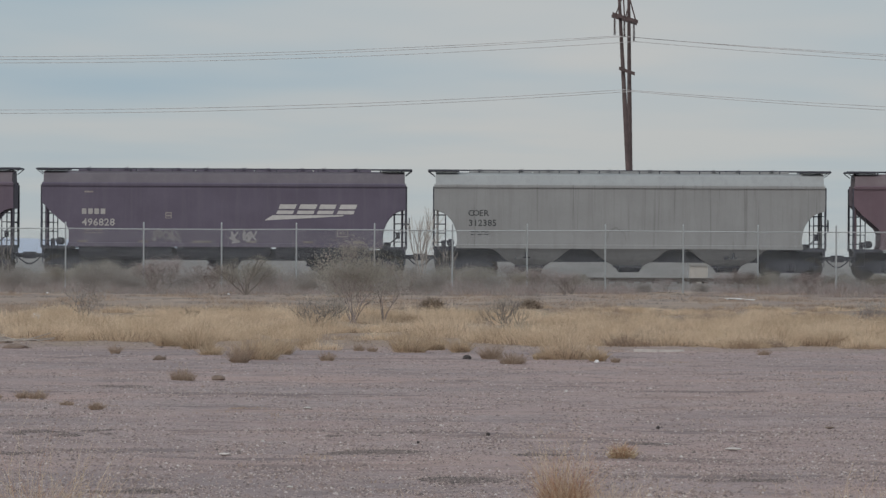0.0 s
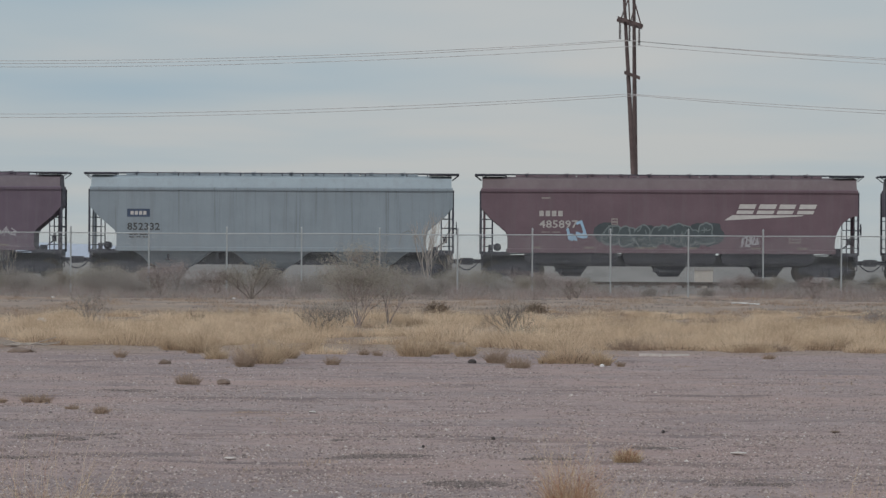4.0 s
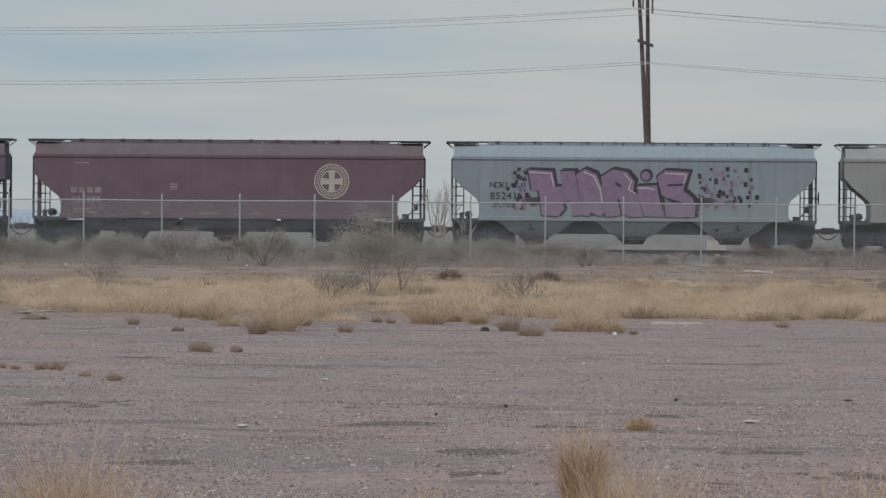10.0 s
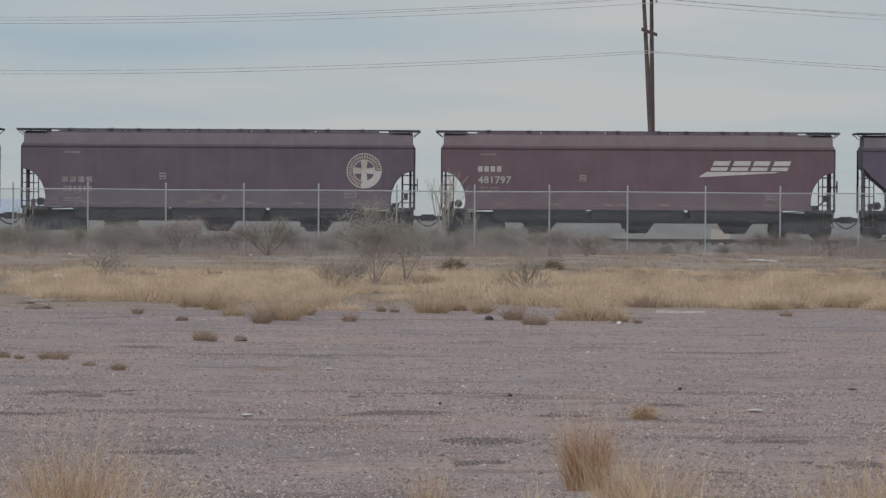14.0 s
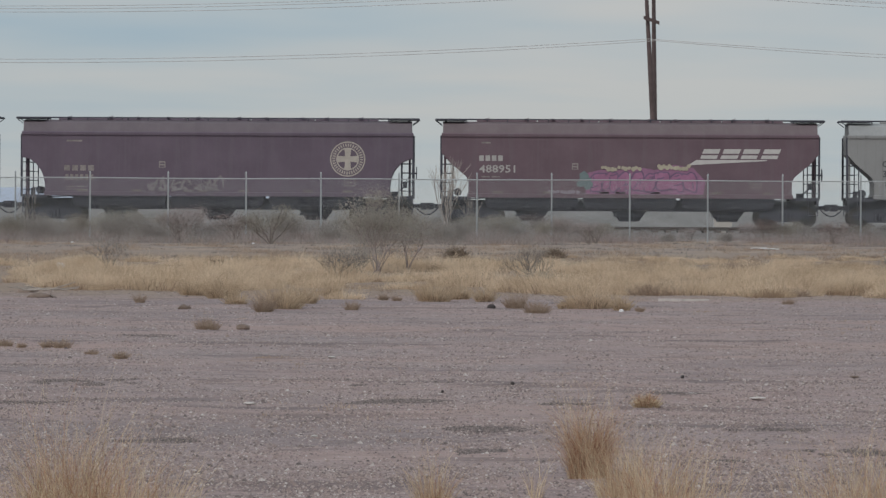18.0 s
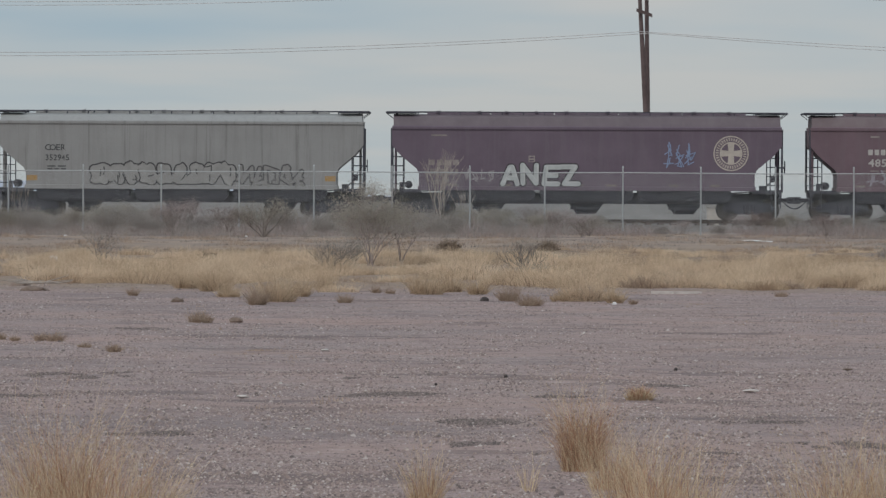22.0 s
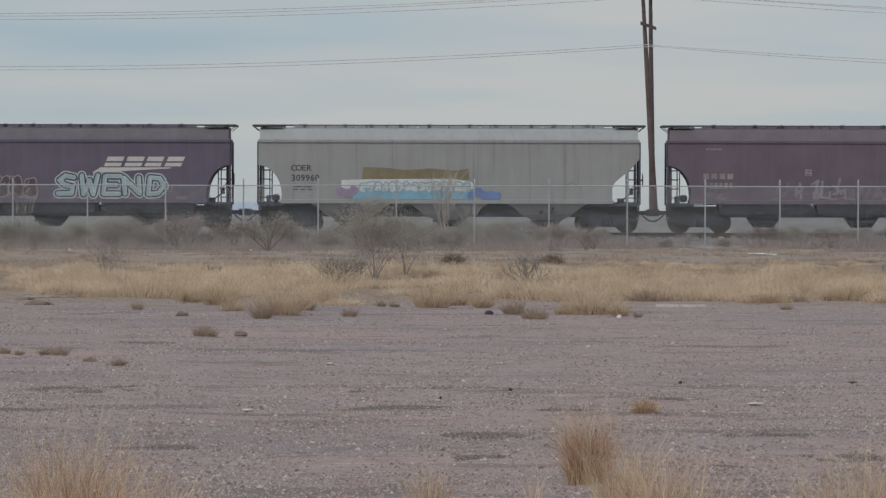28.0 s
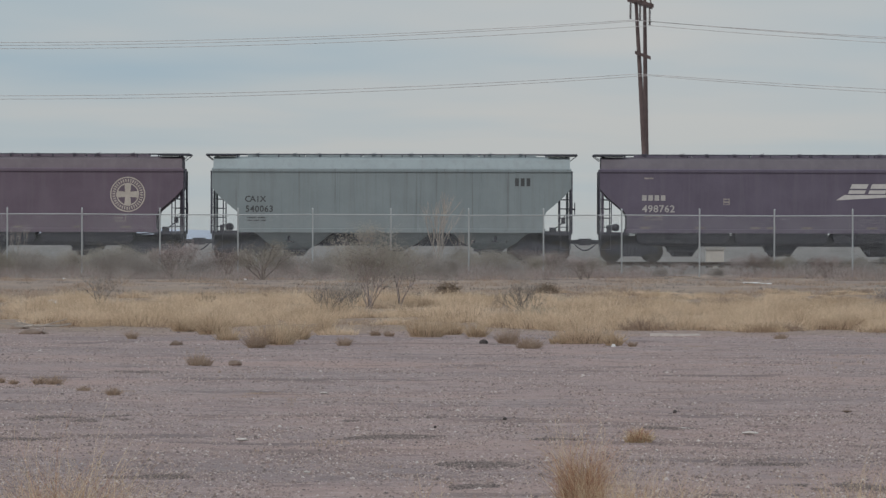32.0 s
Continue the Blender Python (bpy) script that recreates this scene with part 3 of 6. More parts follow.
def make_ladder(side):
    bm = bmesh.new()
    rod(bm, (-side * 0.47, 0, 1.2), (-side * 0.47, 0, 2.75), 0.026)
    for i in range(4):
        z = 1.52 + i * 0.4
        rod(bm, (0, 0, z), (-side * 0.47, 0, z), 0.017)
    return bm


def make_brace(half, side):
    """Sloping hopper end frame seen through the cut-away corner."""
    bm = bmesh.new()
    for y in (-0.45, 0.45):
        rod(bm, (side * (half - 0.15), y, 1.25), (side * (half - 0.15), y, 3.6), 0.05)
    return bm


def make_coupler(side):
    bm = bmesh.new()
    box(bm, min(0, side * 0.42), max(0, side * 0.42), -0.09, 0.09, 0.78, 0.96)
    box(bm, min(side * 0.36, side * 0.66), max(side * 0.36, side * 0.66), -0.17, 0.13, 0.72, 1.02)
    return bm


def make_hose(side):
    bm = bmesh.new()
    pts = [(side * 0.1, -0.3, 0.86), (side * 0.3, -0.3, 0.66), (side * 0.5, -0.27, 0.52), (side * 0.64, -0.24, 0.5)]
    for p, q in zip(pts, pts[1:]):
        rod(bm, p, q, 0.028)
    return bm


def make_brake_wheel():
    bm = bmesh.new()
    ring = [(0, 0.28 * math.cos(6.2832 * i / 14), 0.28 * math.sin(6.2832 * i / 14)) for i in range(14)]
    for p, q in zip(ring, ring[1:] + ring[:1]):
        rod(bm, p, q, 0.02, n=5)
    for p in ring[::4]:
        rod(bm, p, (0, 0, 0), 0.014, n=5)
    rod(bm, (-0.2, 0, 0), (0.03, 0, 0), 0.04)
    return bm


def make_reservoir():
    """Air tank and valve on the end platform."""
    bm = bmesh.new()
    rod(bm, (0.1, -0.55, 0.2), (0.1, 0.55, 0.2), 0.17, n=12)
    rod(bm, (0.1, -0.62, 0.2), (0.1, -0.55, 0.2), 0.06, 0.17, n=12)
    box(bm, -0.3, -0.12, -0.5, -0.2, 0.0, 0.3)
    rod(bm, (-0.2, -0.35, 0.28), (0.1, -0.35, 0.28), 0.025)
    return bm


def make_lever():
    bm = bmesh.new()
    rod(bm, (-0.3, 0, 0.02), (0.2, 0, 0.42), 0.03)
    box(bm, 0.12, 0.3, -0.12, 0.12, 0.36, 0.62)
    rod(bm, (0.2, 0, 0.6), (0.5, 0, 1.0), 0.015)
    box(bm, -0.4, -0.1, -0.1, 0.1, -0.02, 0.2)
    return bm


def make_side_frame():
    bm = bmesh.new()
    prism(bm, [(-1.15, 0.42), (-1.15, 0.62), (-0.62, 0.78), (-0.34, 0.8), (0.34, 0.8), (0.62, 0.78), (1.15, 0.62), (1.15, 0.42), (0.78, 0.42),
               (0.42, 0.24), (-0.42, 0.24), (-0.78, 0.42)], -0.07, 0.07)
    for x in (-0.89, 0.89):
        box(bm, x - 0.16, x + 0.16, -0.12, 0.1, 0.36, 0.6)
    for x in (-0.17, 0, 0.17):
        rod(bm, (x, -0.1, 0.32), (x, -0.1, 0.62), 0.06, n=8)
    return bm


def make_bolster():
    bm = bmesh.new()
    return box(bm, -0.2, 0.2, -1.12, 1.12, 0.5, 0.82)


def make_wheelset():
    bm = bmesh.new()
    rod(bm, (0, -1.12, 0), (0, 1.12, 0), 0.09, n=8)
    for s in (-1, 1):
        y = s * 0.755
        disc(bm, (0, 0), 0.457, y - 0.045, y + 0.055, 28)
        disc(bm, (0, 0), 0.485, y - s * 0.075 - 0.016, y - s * 0.075 + 0.016, 28)
        disc(bm, (0, 0), 0.16, y - 0.1, y + 0.1, 12)
        for k in range(6):
            a = k * 6.2832 / 6
            disc(bm, (0.3 * math.cos(a), 0.3 * math.sin(a)), 0.035, y - 0.065, y + 0.065, 6)
    return bm


def flat(shapes, y=0.0):
    """Paint laid on a car's side: closed outlines in the x-z plane, 5 mm thick."""
    bm = bmesh.new()
    for pts in shapes:
        a = [bm.verts.new((x, y - 0.005, z)) for x, z in pts]
        f = bm.faces.new(a)
        f.normal_update()
        if f.normal.y > 0:
            f.normal_flip()
    return bm


def wedge_emblem():
    """Slanted blocks, each split by a narrow slot, over a tapering underline."""
    s = []
    slant = 0.42
    for i, w in enumerate((0.8, 0.82, 0.78, 0.8)):
        x0 = -1.72 + i * 0.98
        for lo, hi in ((0.0, 0.17), (0.25, 0.47)):
            s.append([(x0 + lo * slant, lo), (x0 + w + lo * slant, lo), (x0 + w + hi * slant, hi), (x0 + hi * slant, hi)])
    s.append([(-2.3, -0.32), (1.5, -0.1), (1.56, -0.05), (-1.9, -0.06)])
    return [[(0.9 * x, 0.9 * z) for x, z in loop] for loop in s]


def cross_emblem(r=0.77):
    """A broad ring round a flared cross."""
    s = []
    n = 72

    def ring(r0, r1, skip=0):
        for i in range(n):
            if skip and i % skip == 0:
                continue
            a, b = 6.2832 * i / n, 6.2832 * (i + 1) / n
            s.append([(r * r1 * math.cos(a), r * r1 * math.sin(a)), (r * r1 * math.cos(b), r * r1 * math.sin(b)),
                      (r * r0 * math.cos(b), r * r0 * math.sin(b)), (r * r0 * math.cos(a), r * r0 * math.sin(a))])
    ring(0.93, 1.0)
    ring(0.7, 0.88, 2)
    ring(0.58, 0.65)
    for k in range(4):
        a = k * math.pi / 2
        rot = lambda p: (r * (p[0] * math.cos(a) - p[1] * math.sin(a)), r * (p[0] * math.sin(a) + p[1] * math.cos(a)))
        s.append([rot(p) for p in ((0.0, 0.0), (0.15, 0.15), (0.19, 0.58), (-0.19, 0.58), (-0.15, 0.15))])
    return s


def bars(x, z, w, h, n, gap=0.28):
    """Writing too small or not to be spelled out, as plain bars."""
    d = w / n
    return [[(x + i * d, z), (x + (i + 1 - gap) * d, z), (x + (i + 1 - gap) * d, z + h), (x + i * d, z + h)] for i in range(n)]


LABELS = {
    "brown": "dark brown covered hopper car with a white slanted emblem",
    "red": "faded oxide red covered hopper car in a moving train",
    "maroon": "weathered mineral red covered hopper car in a moving train",
    "white": "grimy pale grey covered hopper car in a moving train",
    "tan": "grimy putty grey covered hopper car in a moving train",
    "blue": "weathered blue-grey covered hopper car in a moving train",
    "sage": "weathered grey-green covered hopper car in a moving train",
}
TRAIN = []
AXLES = {-1: [], 1: []}
SIDE_Y = -HALF_W - 0.006


def build_truck(car, x):
    truck = part("truck", cached("bolster", make_bolster, "truck", M_DARK), None, car, "black cast steel four-wheel truck", (x, 0, 0))
    for y in (-1.0, 1.0):
        part("side_frame", cached("side_frame", make_side_frame, "side_frame", M_DARK), None, truck, "", (0, y, 0))
    for s in (-1, 1):
        w = part("wheelset", cached("wheelset", make_wheelset, "wheelset", M_WHEEL), None, truck, "worn steel wheels on an axle", (s * 0.89, 0, 0.457))
        AXLES[s].append(w)


def spell(car, text, x, z, ink, step, wide, tall, name):
    """Characters side by side on a car's side, each a part."""
    for k, ch in enumerate(text):
        key = (name, ch, ink.name)
        if key not in MESHES:
            MESHES[key] = LETTERS[ch].copy()
            MESHES[key].materials.append(ink)
        part(name, MESHES[key], None, car, "", (x + (k + 0.5) * step, SIDE_Y - 0.002, z)).scale = (wide, 1, tall)


def build_car(i):
    kind, colour, cuts, mark_x, number, emblem, emblem_x = CARS[i]
    x0, x1 = COUPLINGS[i], COUPLINGS[i + 1]
    half = round(((x1 - x0) - 1.25) / 2, 2)
    mat = PAINTS[colour]
    car = tagged(new("hopper_car"), LABELS[colour], "hopper car", "cars of the freight train")
    car.location = ((x0 + x1) / 2, TRACK_Y, RAIL_Z)
    TRAIN.append(car)
    h = (half, colour)

    def add(name, key, make, m, label="", parent=None, at=None):
        return part(name, cached((name, key), make, name, m), None, parent or car, label, at)

    eave = 4.17 if kind == "F" else EAVE
    add("body", (h, cuts, eave), lambda: prism(bmesh.new(), body_outline(half, cuts, eave), -HALF_W, HALF_W), mat)
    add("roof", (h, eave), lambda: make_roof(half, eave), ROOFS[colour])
    for y in (-0.85, 0.85):
        add("running_board", (half, y), lambda: make_walk(half, y), M_DARK, "dark steel grating along the roof")
    for k in range(5):
        add("hatch_cover", (h, k), lambda: make_hatch(half, k), mat)
    for y in (-1, 1):
        add("top_chord", (h, y, eave), lambda: make_chord(half, y, eave), mat)
        add("side_sill", (h, cuts, y), lambda: make_sill(half, cuts, y), mat)
    if kind in "DEFGS":
        n = 9
        for k in range(1, n):
            x = -half + 1.4 + k * (2 * half - 2.8) / n
            add("rib", (colour,), lambda: make_rib(0), mat, "", None, (x, 0, 0))
    steep = kind in "ABCF"
    for k in (-1, 0, 1):
        f = add("funnel", (colour, steep), lambda: make_funnel(steep), M_DARK if steep else mat, "", None, (k * 4.3, 0, 0))
        add("gate", (), make_gate, M_DARK, "black outlet gate", f)
    sill_top = 1.16 if steep else 1.34
    add("center_sill", (half, sill_top), lambda: make_center_sill(half, sill_top), M_DARK, "black steel frame under the car")
    for s, c in ((-1, cuts[0]), (1, cuts[1])):
        add("end_walk", (half, s), lambda: make_end_walk(half, s), M_DARK, "dark grating over the end of the roof")
        add("end_platform", (half, s, c), lambda: make_platform(half, s, CUT[c][0]), M_DARK)
        add("end_frame", (h, s), lambda: make_brace(half, s), mat)
        for y in (-1.5, 1.5):
            add("corner_post", (), lambda: make_end_post(3.96), M_DARK, "", None, (s * (half + 0.012), y, 0))
            add("ladder", s, lambda: make_ladder(s), M_DARK, "", None, (s * (half - 0.03), y, 0))
        add("coupler", s, lambda: make_coupler(s), M_DARK, "", None, (s * (half - 0.02), 0, 0))
        add("air_hose", s, lambda: make_hose(s), M_DARK, "", None, (s * (half - 0.02), 0, 0))
        build_truck(car, s * (half - 1.42))
    if ("train_pipe", half) not in MESHES:
        MESHES["train_pipe", half] = make_pipe(half)
    part("train_pipe", MESHES["train_pipe", half], None, car)
    for k in (-2, -1, 1, 2):
        add("hanger", (), make_hanger, M_DARK, "", None, (k * 2.15 + (0.25 if k > 0 else -0.2), -1.34, 0))
    for x in (-half + 3.0, half - 3.4):
        add("brake_rod", (), make_brake_beam, M_DARK, "", None, (x, -1.2, 0))
    add("brake_reservoir", (), make_reservoir, M_DARK, "", None, (-half + 0.62, 0, 1.3))
    add("brake_lever", (), make_lever, M_DARK, "", None, (half - 0.55, -0.8, 1.3))
    add("brake_wheel", (), make_brake_wheel, M_DARK, "", None, (half + 0.16, -0.95, 2.3))
    # stencils
    ink = M_BLACKPAINT if kind in "DEFGS" else M_MARK
    serif = kind == "A" and emblem == "cross"
    mark_z = {"A": 2.35, "B": 2.86, "C": 2.68, "F": 2.94, "S": 2.6}.get(kind, 2.68)
    if emblem != "cross" and kind == "A":
        mark_z = 2.9
    worn = M_FADED if serif else ink
    if kind == "E" and number == "852332":
        plate = part("sign_plate", flat([[(mark_x, 2.75), (mark_x + 1.0, 2.75), (mark_x + 1.0, 3.1), (mark_x, 3.1)]], SIDE_Y), M_NAVY, car, "navy sign with white bars")
        for q in bars(mark_x + 0.15, 2.84, 0.75, 0.16, 4):
            part("bar", flat([q], SIDE_Y - 0.004), M_WHITE, plate)
    elif i in MARKS:
        spell(car, MARKS[i], mark_x, mark_z, ink, 0.222, 0.82, 0.8, "mark_letter")
    else:
        for q in bars(mark_x, mark_z, 1.4 if serif else 1.1, 0.24, 4, 0.28):
            part("mark_bar", flat([q], SIDE_Y), worn, car)
    if number:
        step, wide, tall = {"B": (0.28, 1.18, 1.0), "F": (0.178, 0.72, 0.78), "D": (0.207, 0.84, 0.85), "G": (0.207, 0.84, 0.85), "S": (0.207, 0.84, 0.85)}.get(kind, (0.242, 1.0, 0.95))
        spell(car, number, mark_x, mark_z - (0.5 if kind in "ABCE" else 0.44), ink, step, wide, tall, "digit")
    else:
        for q in bars(mark_x + 0.05, mark_z - 0.42, 1.3, 0.26, 6, 0.35):
            part("mark_bar", flat([q], SIDE_Y), M_FADED, car)
    small = bars(mark_x + 0.1, mark_z - 0.72, 0.9, 0.05, 2, 0.2) + bars(mark_x + 0.1, mark_z - 0.84, 0.9, 0.05, 3, 0.3)
    if kind in "ABC":
        small += bars(mark_x + 0.1, 3.62, 0.55 if kind != "A" else 0.95, 0.07, 1)
    for q in small:
        part("small_stencil", flat([q], SIDE_Y), M_FADED if kind in "ABC" else ink, car)
    if emblem == "wedge":
        me = cached(("wedge",), lambda: flat(wedge_emblem()), "emblem", M_WHITE)
        part("emblem", me, None, car, "white slanted blocks over a tapering line", (emblem_x + 0.05, SIDE_Y, {8: 3.0, 10: 3.0, 29: 2.86, 35: 3.0}.get(i, 2.72) if kind == "C" else 3.0))
    elif emblem == "cross":
        me = cached(("cross",), lambda: flat(cross_emblem()), "emblem", M_CREAM)
        badge = part("emblem", me, None, car, "cream round emblem with a cross", (emblem_x, SIDE_Y, 2.91))
        if i == 15:
            arc = lambda r, a0, a1: [(r * math.cos(a), r * math.sin(a)) for a in np.linspace(a0, a1, 8)]
            shapes = [arc(0.77, -1.75, 0.0) + arc(0.45, 0.0, -1.75), [(0, -0.1), (0.45, -0.15), (0.45, 0.05), (0, 0.05)], [(-0.08, -0.45), (0.12, -0.45), (0.1, -0.1), (-0.08, 0)]]
            part("fresh_patch", flat(shapes, -0.004), M_WHITE, badge, "freshly repainted white quarter")
    elif emblem == "ring":
        part("emblem", flat(bars(emblem_x - 0.2, 3.3, 0.75, 0.35, 3, 0.35), SIDE_Y), M_BLACKPAINT, car, "small dark blocks")
    if kind in "ABC":
        # panel with a stencilled box and tiny plates along the bottom
        bx = half - 3.0
        frame_box = [[(bx, 1.72), (bx + 0.5, 1.72), (bx + 0.5, 1.77), (bx, 1.77)], [(bx, 2.0), (bx + 0.5, 2.0), (bx + 0.5, 2.05), (bx, 2.05)],
                     [(bx, 1.77), (bx + 0.05, 1.77), (bx + 0.05, 2.0), (bx, 2.0)], [(bx + 0.45, 1.77), (bx + 0.5, 1.77), (bx + 0.5, 2.0), (bx + 0.45, 2.0)]]
        if emblem != "cross" or i % 2:
            sign = part("stencil_box", flat(frame_box, SIDE_Y), M_FADED, car, "small pale stencilled box")
            for q in bars(bx + 0.12, 1.84, 0.26, 0.09, 2):
                part("bar", flat([q], SIDE_Y), M_FADED, sign)
        plate = part("stencil_plate", flat([[(-2.55, 2.5), (-2.27, 2.5), (-2.27, 2.78), (-2.55, 2.78)]], SIDE_Y), M_FADED, car, "small faded plate")
        for dz in (0.03, 0.16):
            part("bar", flat([[(-2.51, 2.5 + dz), (-2.31, 2.5 + dz), (-2.31, 2.56 + dz), (-2.51, 2.56 + dz)]], SIDE_Y - 0.004), mat, plate)
        # dusty reflective strips along the bottom of the side
        rng = random.Random(i)
        for x in (-6.2, -3.9, -1.5, -0.85, 1.0, 3.5, 5.6):
            x += rng.uniform(-0.25, 0.25)
            part("reflector_strip", flat([[(x, 1.45), (x + 0.44, 1.45), (x + 0.44, 1.535), (x, 1.535)]], SIDE_Y), M_STRIP, car)
    if kind in "CF" and number in ("489754", "499155", "491990", "489684", "311701", "311714", "352945"):
        for s in (-1, 1):
            x = s * (half - 1.45)
            part("reflector", flat([[(x - 0.23, 1.62), (x + 0.23, 1.62), (x + 0.23, 1.85), (x - 0.23, 1.85)]], SIDE_Y), M_YELLOW, car, "dusty orange reflector patch")
    return car


for i in range(len(CARS)):
    build_car(i)


# ---- spray paint on the cars ----
SPRAY = {}


def spray(rgb):
    if rgb not in SPRAY:
        SPRAY[rgb] = plain("spray_paint", rgb, 0.6, 0, 3.5, 0.22)
    return SPRAY[rgb]


def ribbon(bm, pts, w, y):
    """A round-ended stroke of spray paint."""
    pts = [Vector(p) for p in pts]
    step = 0
    for p, q in zip(pts, pts[1:]):
        d = (q - p)
        if d.length < 1e-4:
            continue
        d.normalize()
        nrm = Vector((-d.y, d.x)) * w / 2
        yy = y - 0.00025 * step
        step += 1
        bm.faces.new([bm.verts.new((c.x, yy, c.y)) for c in (p - nrm, q - nrm, q + nrm, p + nrm)])
    for p in pts:
        yy = y - 0.00025 * step
        step += 1
        bm.faces.new([bm.verts.new((p.x + w / 2 * math.cos(a), yy, p.y + w / 2 * math.sin(a))) for a in np.arange(10) * 0.62832])


# stroke letters for the words that can be read
STROKES = {
    "A": [[(0, 0), (0.42, 1), (0.58, 1), (1, 0)], [(0.2, 0.36), (0.8, 0.36)]],
    "C": [[(1, 0.85), (0.5, 1), (0.05, 0.7), (0.05, 0.3), (0.5, 0), (1, 0.15)]],
    "D": [[(0.05, 0), (0.05, 1), (0.65, 0.95), (0.98, 0.5), (0.65, 0.05), (0.05, 0)]],
    "E": [[(1, 1), (0.05, 1), (0.05, 0), (1, 0)], [(0.05, 0.5), (0.8, 0.5)]],
    "H": [[(0, 0), (0.05, 1)], [(1, 0), (0.95, 1)], [(0.05, 0.5), (0.95, 0.5)]],
    "I": [[(0.5, 0), (0.5, 0.72)], [(0.5, 1.0), (0.52, 1.02)]],
    "L": [[(0.1, 1), (0.05, 0), (0.9, 0)]],
    "N": [[(0, 0), (0.05, 1), (0.9, 0), (1, 1)]],
    "O": [[(0.5, 1), (0.05, 0.7), (0.0, 0.3), (0.45, 0), (0.95, 0.25), (1.0, 0.75), (0.5, 1)]],
    "P": [[(0, 0), (0.05, 1), (0.8, 0.95), (0.85, 0.55), (0.05, 0.45)]],
    "R": [[(0, 0), (0.05, 1), (0.8, 0.95), (0.85, 0.55), (0.05, 0.5)], [(0.4, 0.5), (1, 0)]],
    "S": [[(0.95, 0.9), (0.4, 1), (0.05, 0.75), (0.35, 0.52), (0.9, 0.4), (0.85, 0.05), (0, 0.05)]],
    "W": [[(0, 1), (0.2, 0), (0.5, 0.75), (0.8, 0), (1, 1)]],
    "Z": [[(0, 1), (0.95, 1), (0.05, 0), (1, 0)]],
    ".": [[(0.2, 0), (0.22, 0.02)]],
}


def stroke_letters(x0, x1, z0, z1, seed, w, y, text=""):
    """Stroke letters, or tangles of sprayed lines that spell nothing, one bmesh each."""
    rng = random.Random(seed)
    out = []
    h = z1 - z0
    n = len(text) or max(2, round((x1 - x0) / (h * 0.9)))
    d = (x1 - x0) / n
    for i in range(n):
        bm = bmesh.new()
        lean, top, low = rng.uniform(-0.12, 0.14), rng.uniform(0.9, 1.05), rng.uniform(-0.04, 0.06)
        if text:
            lines = STROKES[text[i]]
        else:
            side = [rng.choice((0.0, 0.25, 1.0)) + rng.uniform(-0.15, 0.25) for _ in range(6)]
            lines = [[(rng.uniform(-0.3, 1.3), v) for v in side], [(rng.uniform(-0.2, 1.2), rng.random()) for _ in range(2)]]
        for k, line in enumerate(lines):
            pts = [(x0 + (i + 0.14 + 0.72 * px) * d + lean * pz * d, z0 + (low + (top - low) * pz) * h) for px, pz in line]
            ribbon(bm, pts, w, y - 0.003 * k - 0.0015 * (i % 2))
        out.append(bm)
    return out


def bubble_letters(x0, x1, z0, z1, seed, grow, y, rows=1):
    """Fat crowded shapes, some round and some with thorns and notches, one bmesh each."""
    rng = random.Random(seed)
    out = []
    h = (z1 - z0) / (0.55 * rows + 0.45)
    n = max(2, round((x1 - x0) / (h * 0.72)))
    d = (x1 - x0) / n
    for row in range(rows):
        for i in range(n):
            cx, cz = x0 + (i + 0.5 + 0.3 * (row % 2)) * d, z0 + h * (0.5 + 0.55 * row) + rng.uniform(-0.06, 0.06) * h
            p1, p2, tilt, sq = rng.uniform(0, 6), rng.uniform(0, 6), rng.uniform(-0.25, 0.3), rng.uniform(0.1, 0.26)
            thorn, arms = rng.choice((0.0, 0.3, 0.42)), rng.choice((2, 3))
            bite, wide = rng.choice((0.0, 0.3, 0.38)), rng.uniform(0.46, 0.56)
            bm = bmesh.new()
            pts = []
            for a in np.arange(30) * 0.20944:
                r = 1 + sq * math.sin(2 * a) ** 2 + 0.1 * math.sin(3 * a + p1) + 0.07 * math.sin(5 * a + p2)
                r += thorn * max(0.0, math.sin(arms * a + p2)) ** 7 - bite * max(0.0, math.cos(a - p1)) ** 16
                px, pz = (d * wide * r + grow) * math.cos(a), (h * 0.46 * min(r, 1.25) + grow) * math.sin(a)
                pts.append((cx + px + tilt * pz, cz + pz))
            yy = y - 0.0006 * ((i * 7) % 5) - 0.003 * row
            mid = bm.verts.new((cx, yy, cz))
            ring = [bm.verts.new((px, yy, pz)) for px, pz in pts]
            for j in range(30):
                bm.faces.new((mid, ring[j], ring[(j + 1) % 30]))
            out.append(bm)
    return out


def slit_lines(x0, x1, z0, z1, seed, w, y):
    """Short lines inside the bubbles, one bmesh each."""
    rng = random.Random(seed)
    out = []
    h = z1 - z0
    n = max(2, round((x1 - x0) / (h * 0.72)))
    d = (x1 - x0) / n
    for i in range(n):
        for k in range(rng.randrange(1, 4)):
            bm = bmesh.new()
            px, pz, a = x0 + (i + rng.uniform(0.2, 0.8)) * d, z0 + h * rng.uniform(0.2, 0.85), rng.choice((1.57, 1.4, 0.1, 0.8))
            ln = h * rng.uniform(0.1, 0.2)
            ribbon(bm, [(px - ln * math.cos(a), pz - ln * math.sin(a)), (px, pz), (px + ln * math.cos(a + 0.3), pz + ln * math.sin(a + 0.3))], w, y - 0.002 * k)
            out.append(bm)
    return out


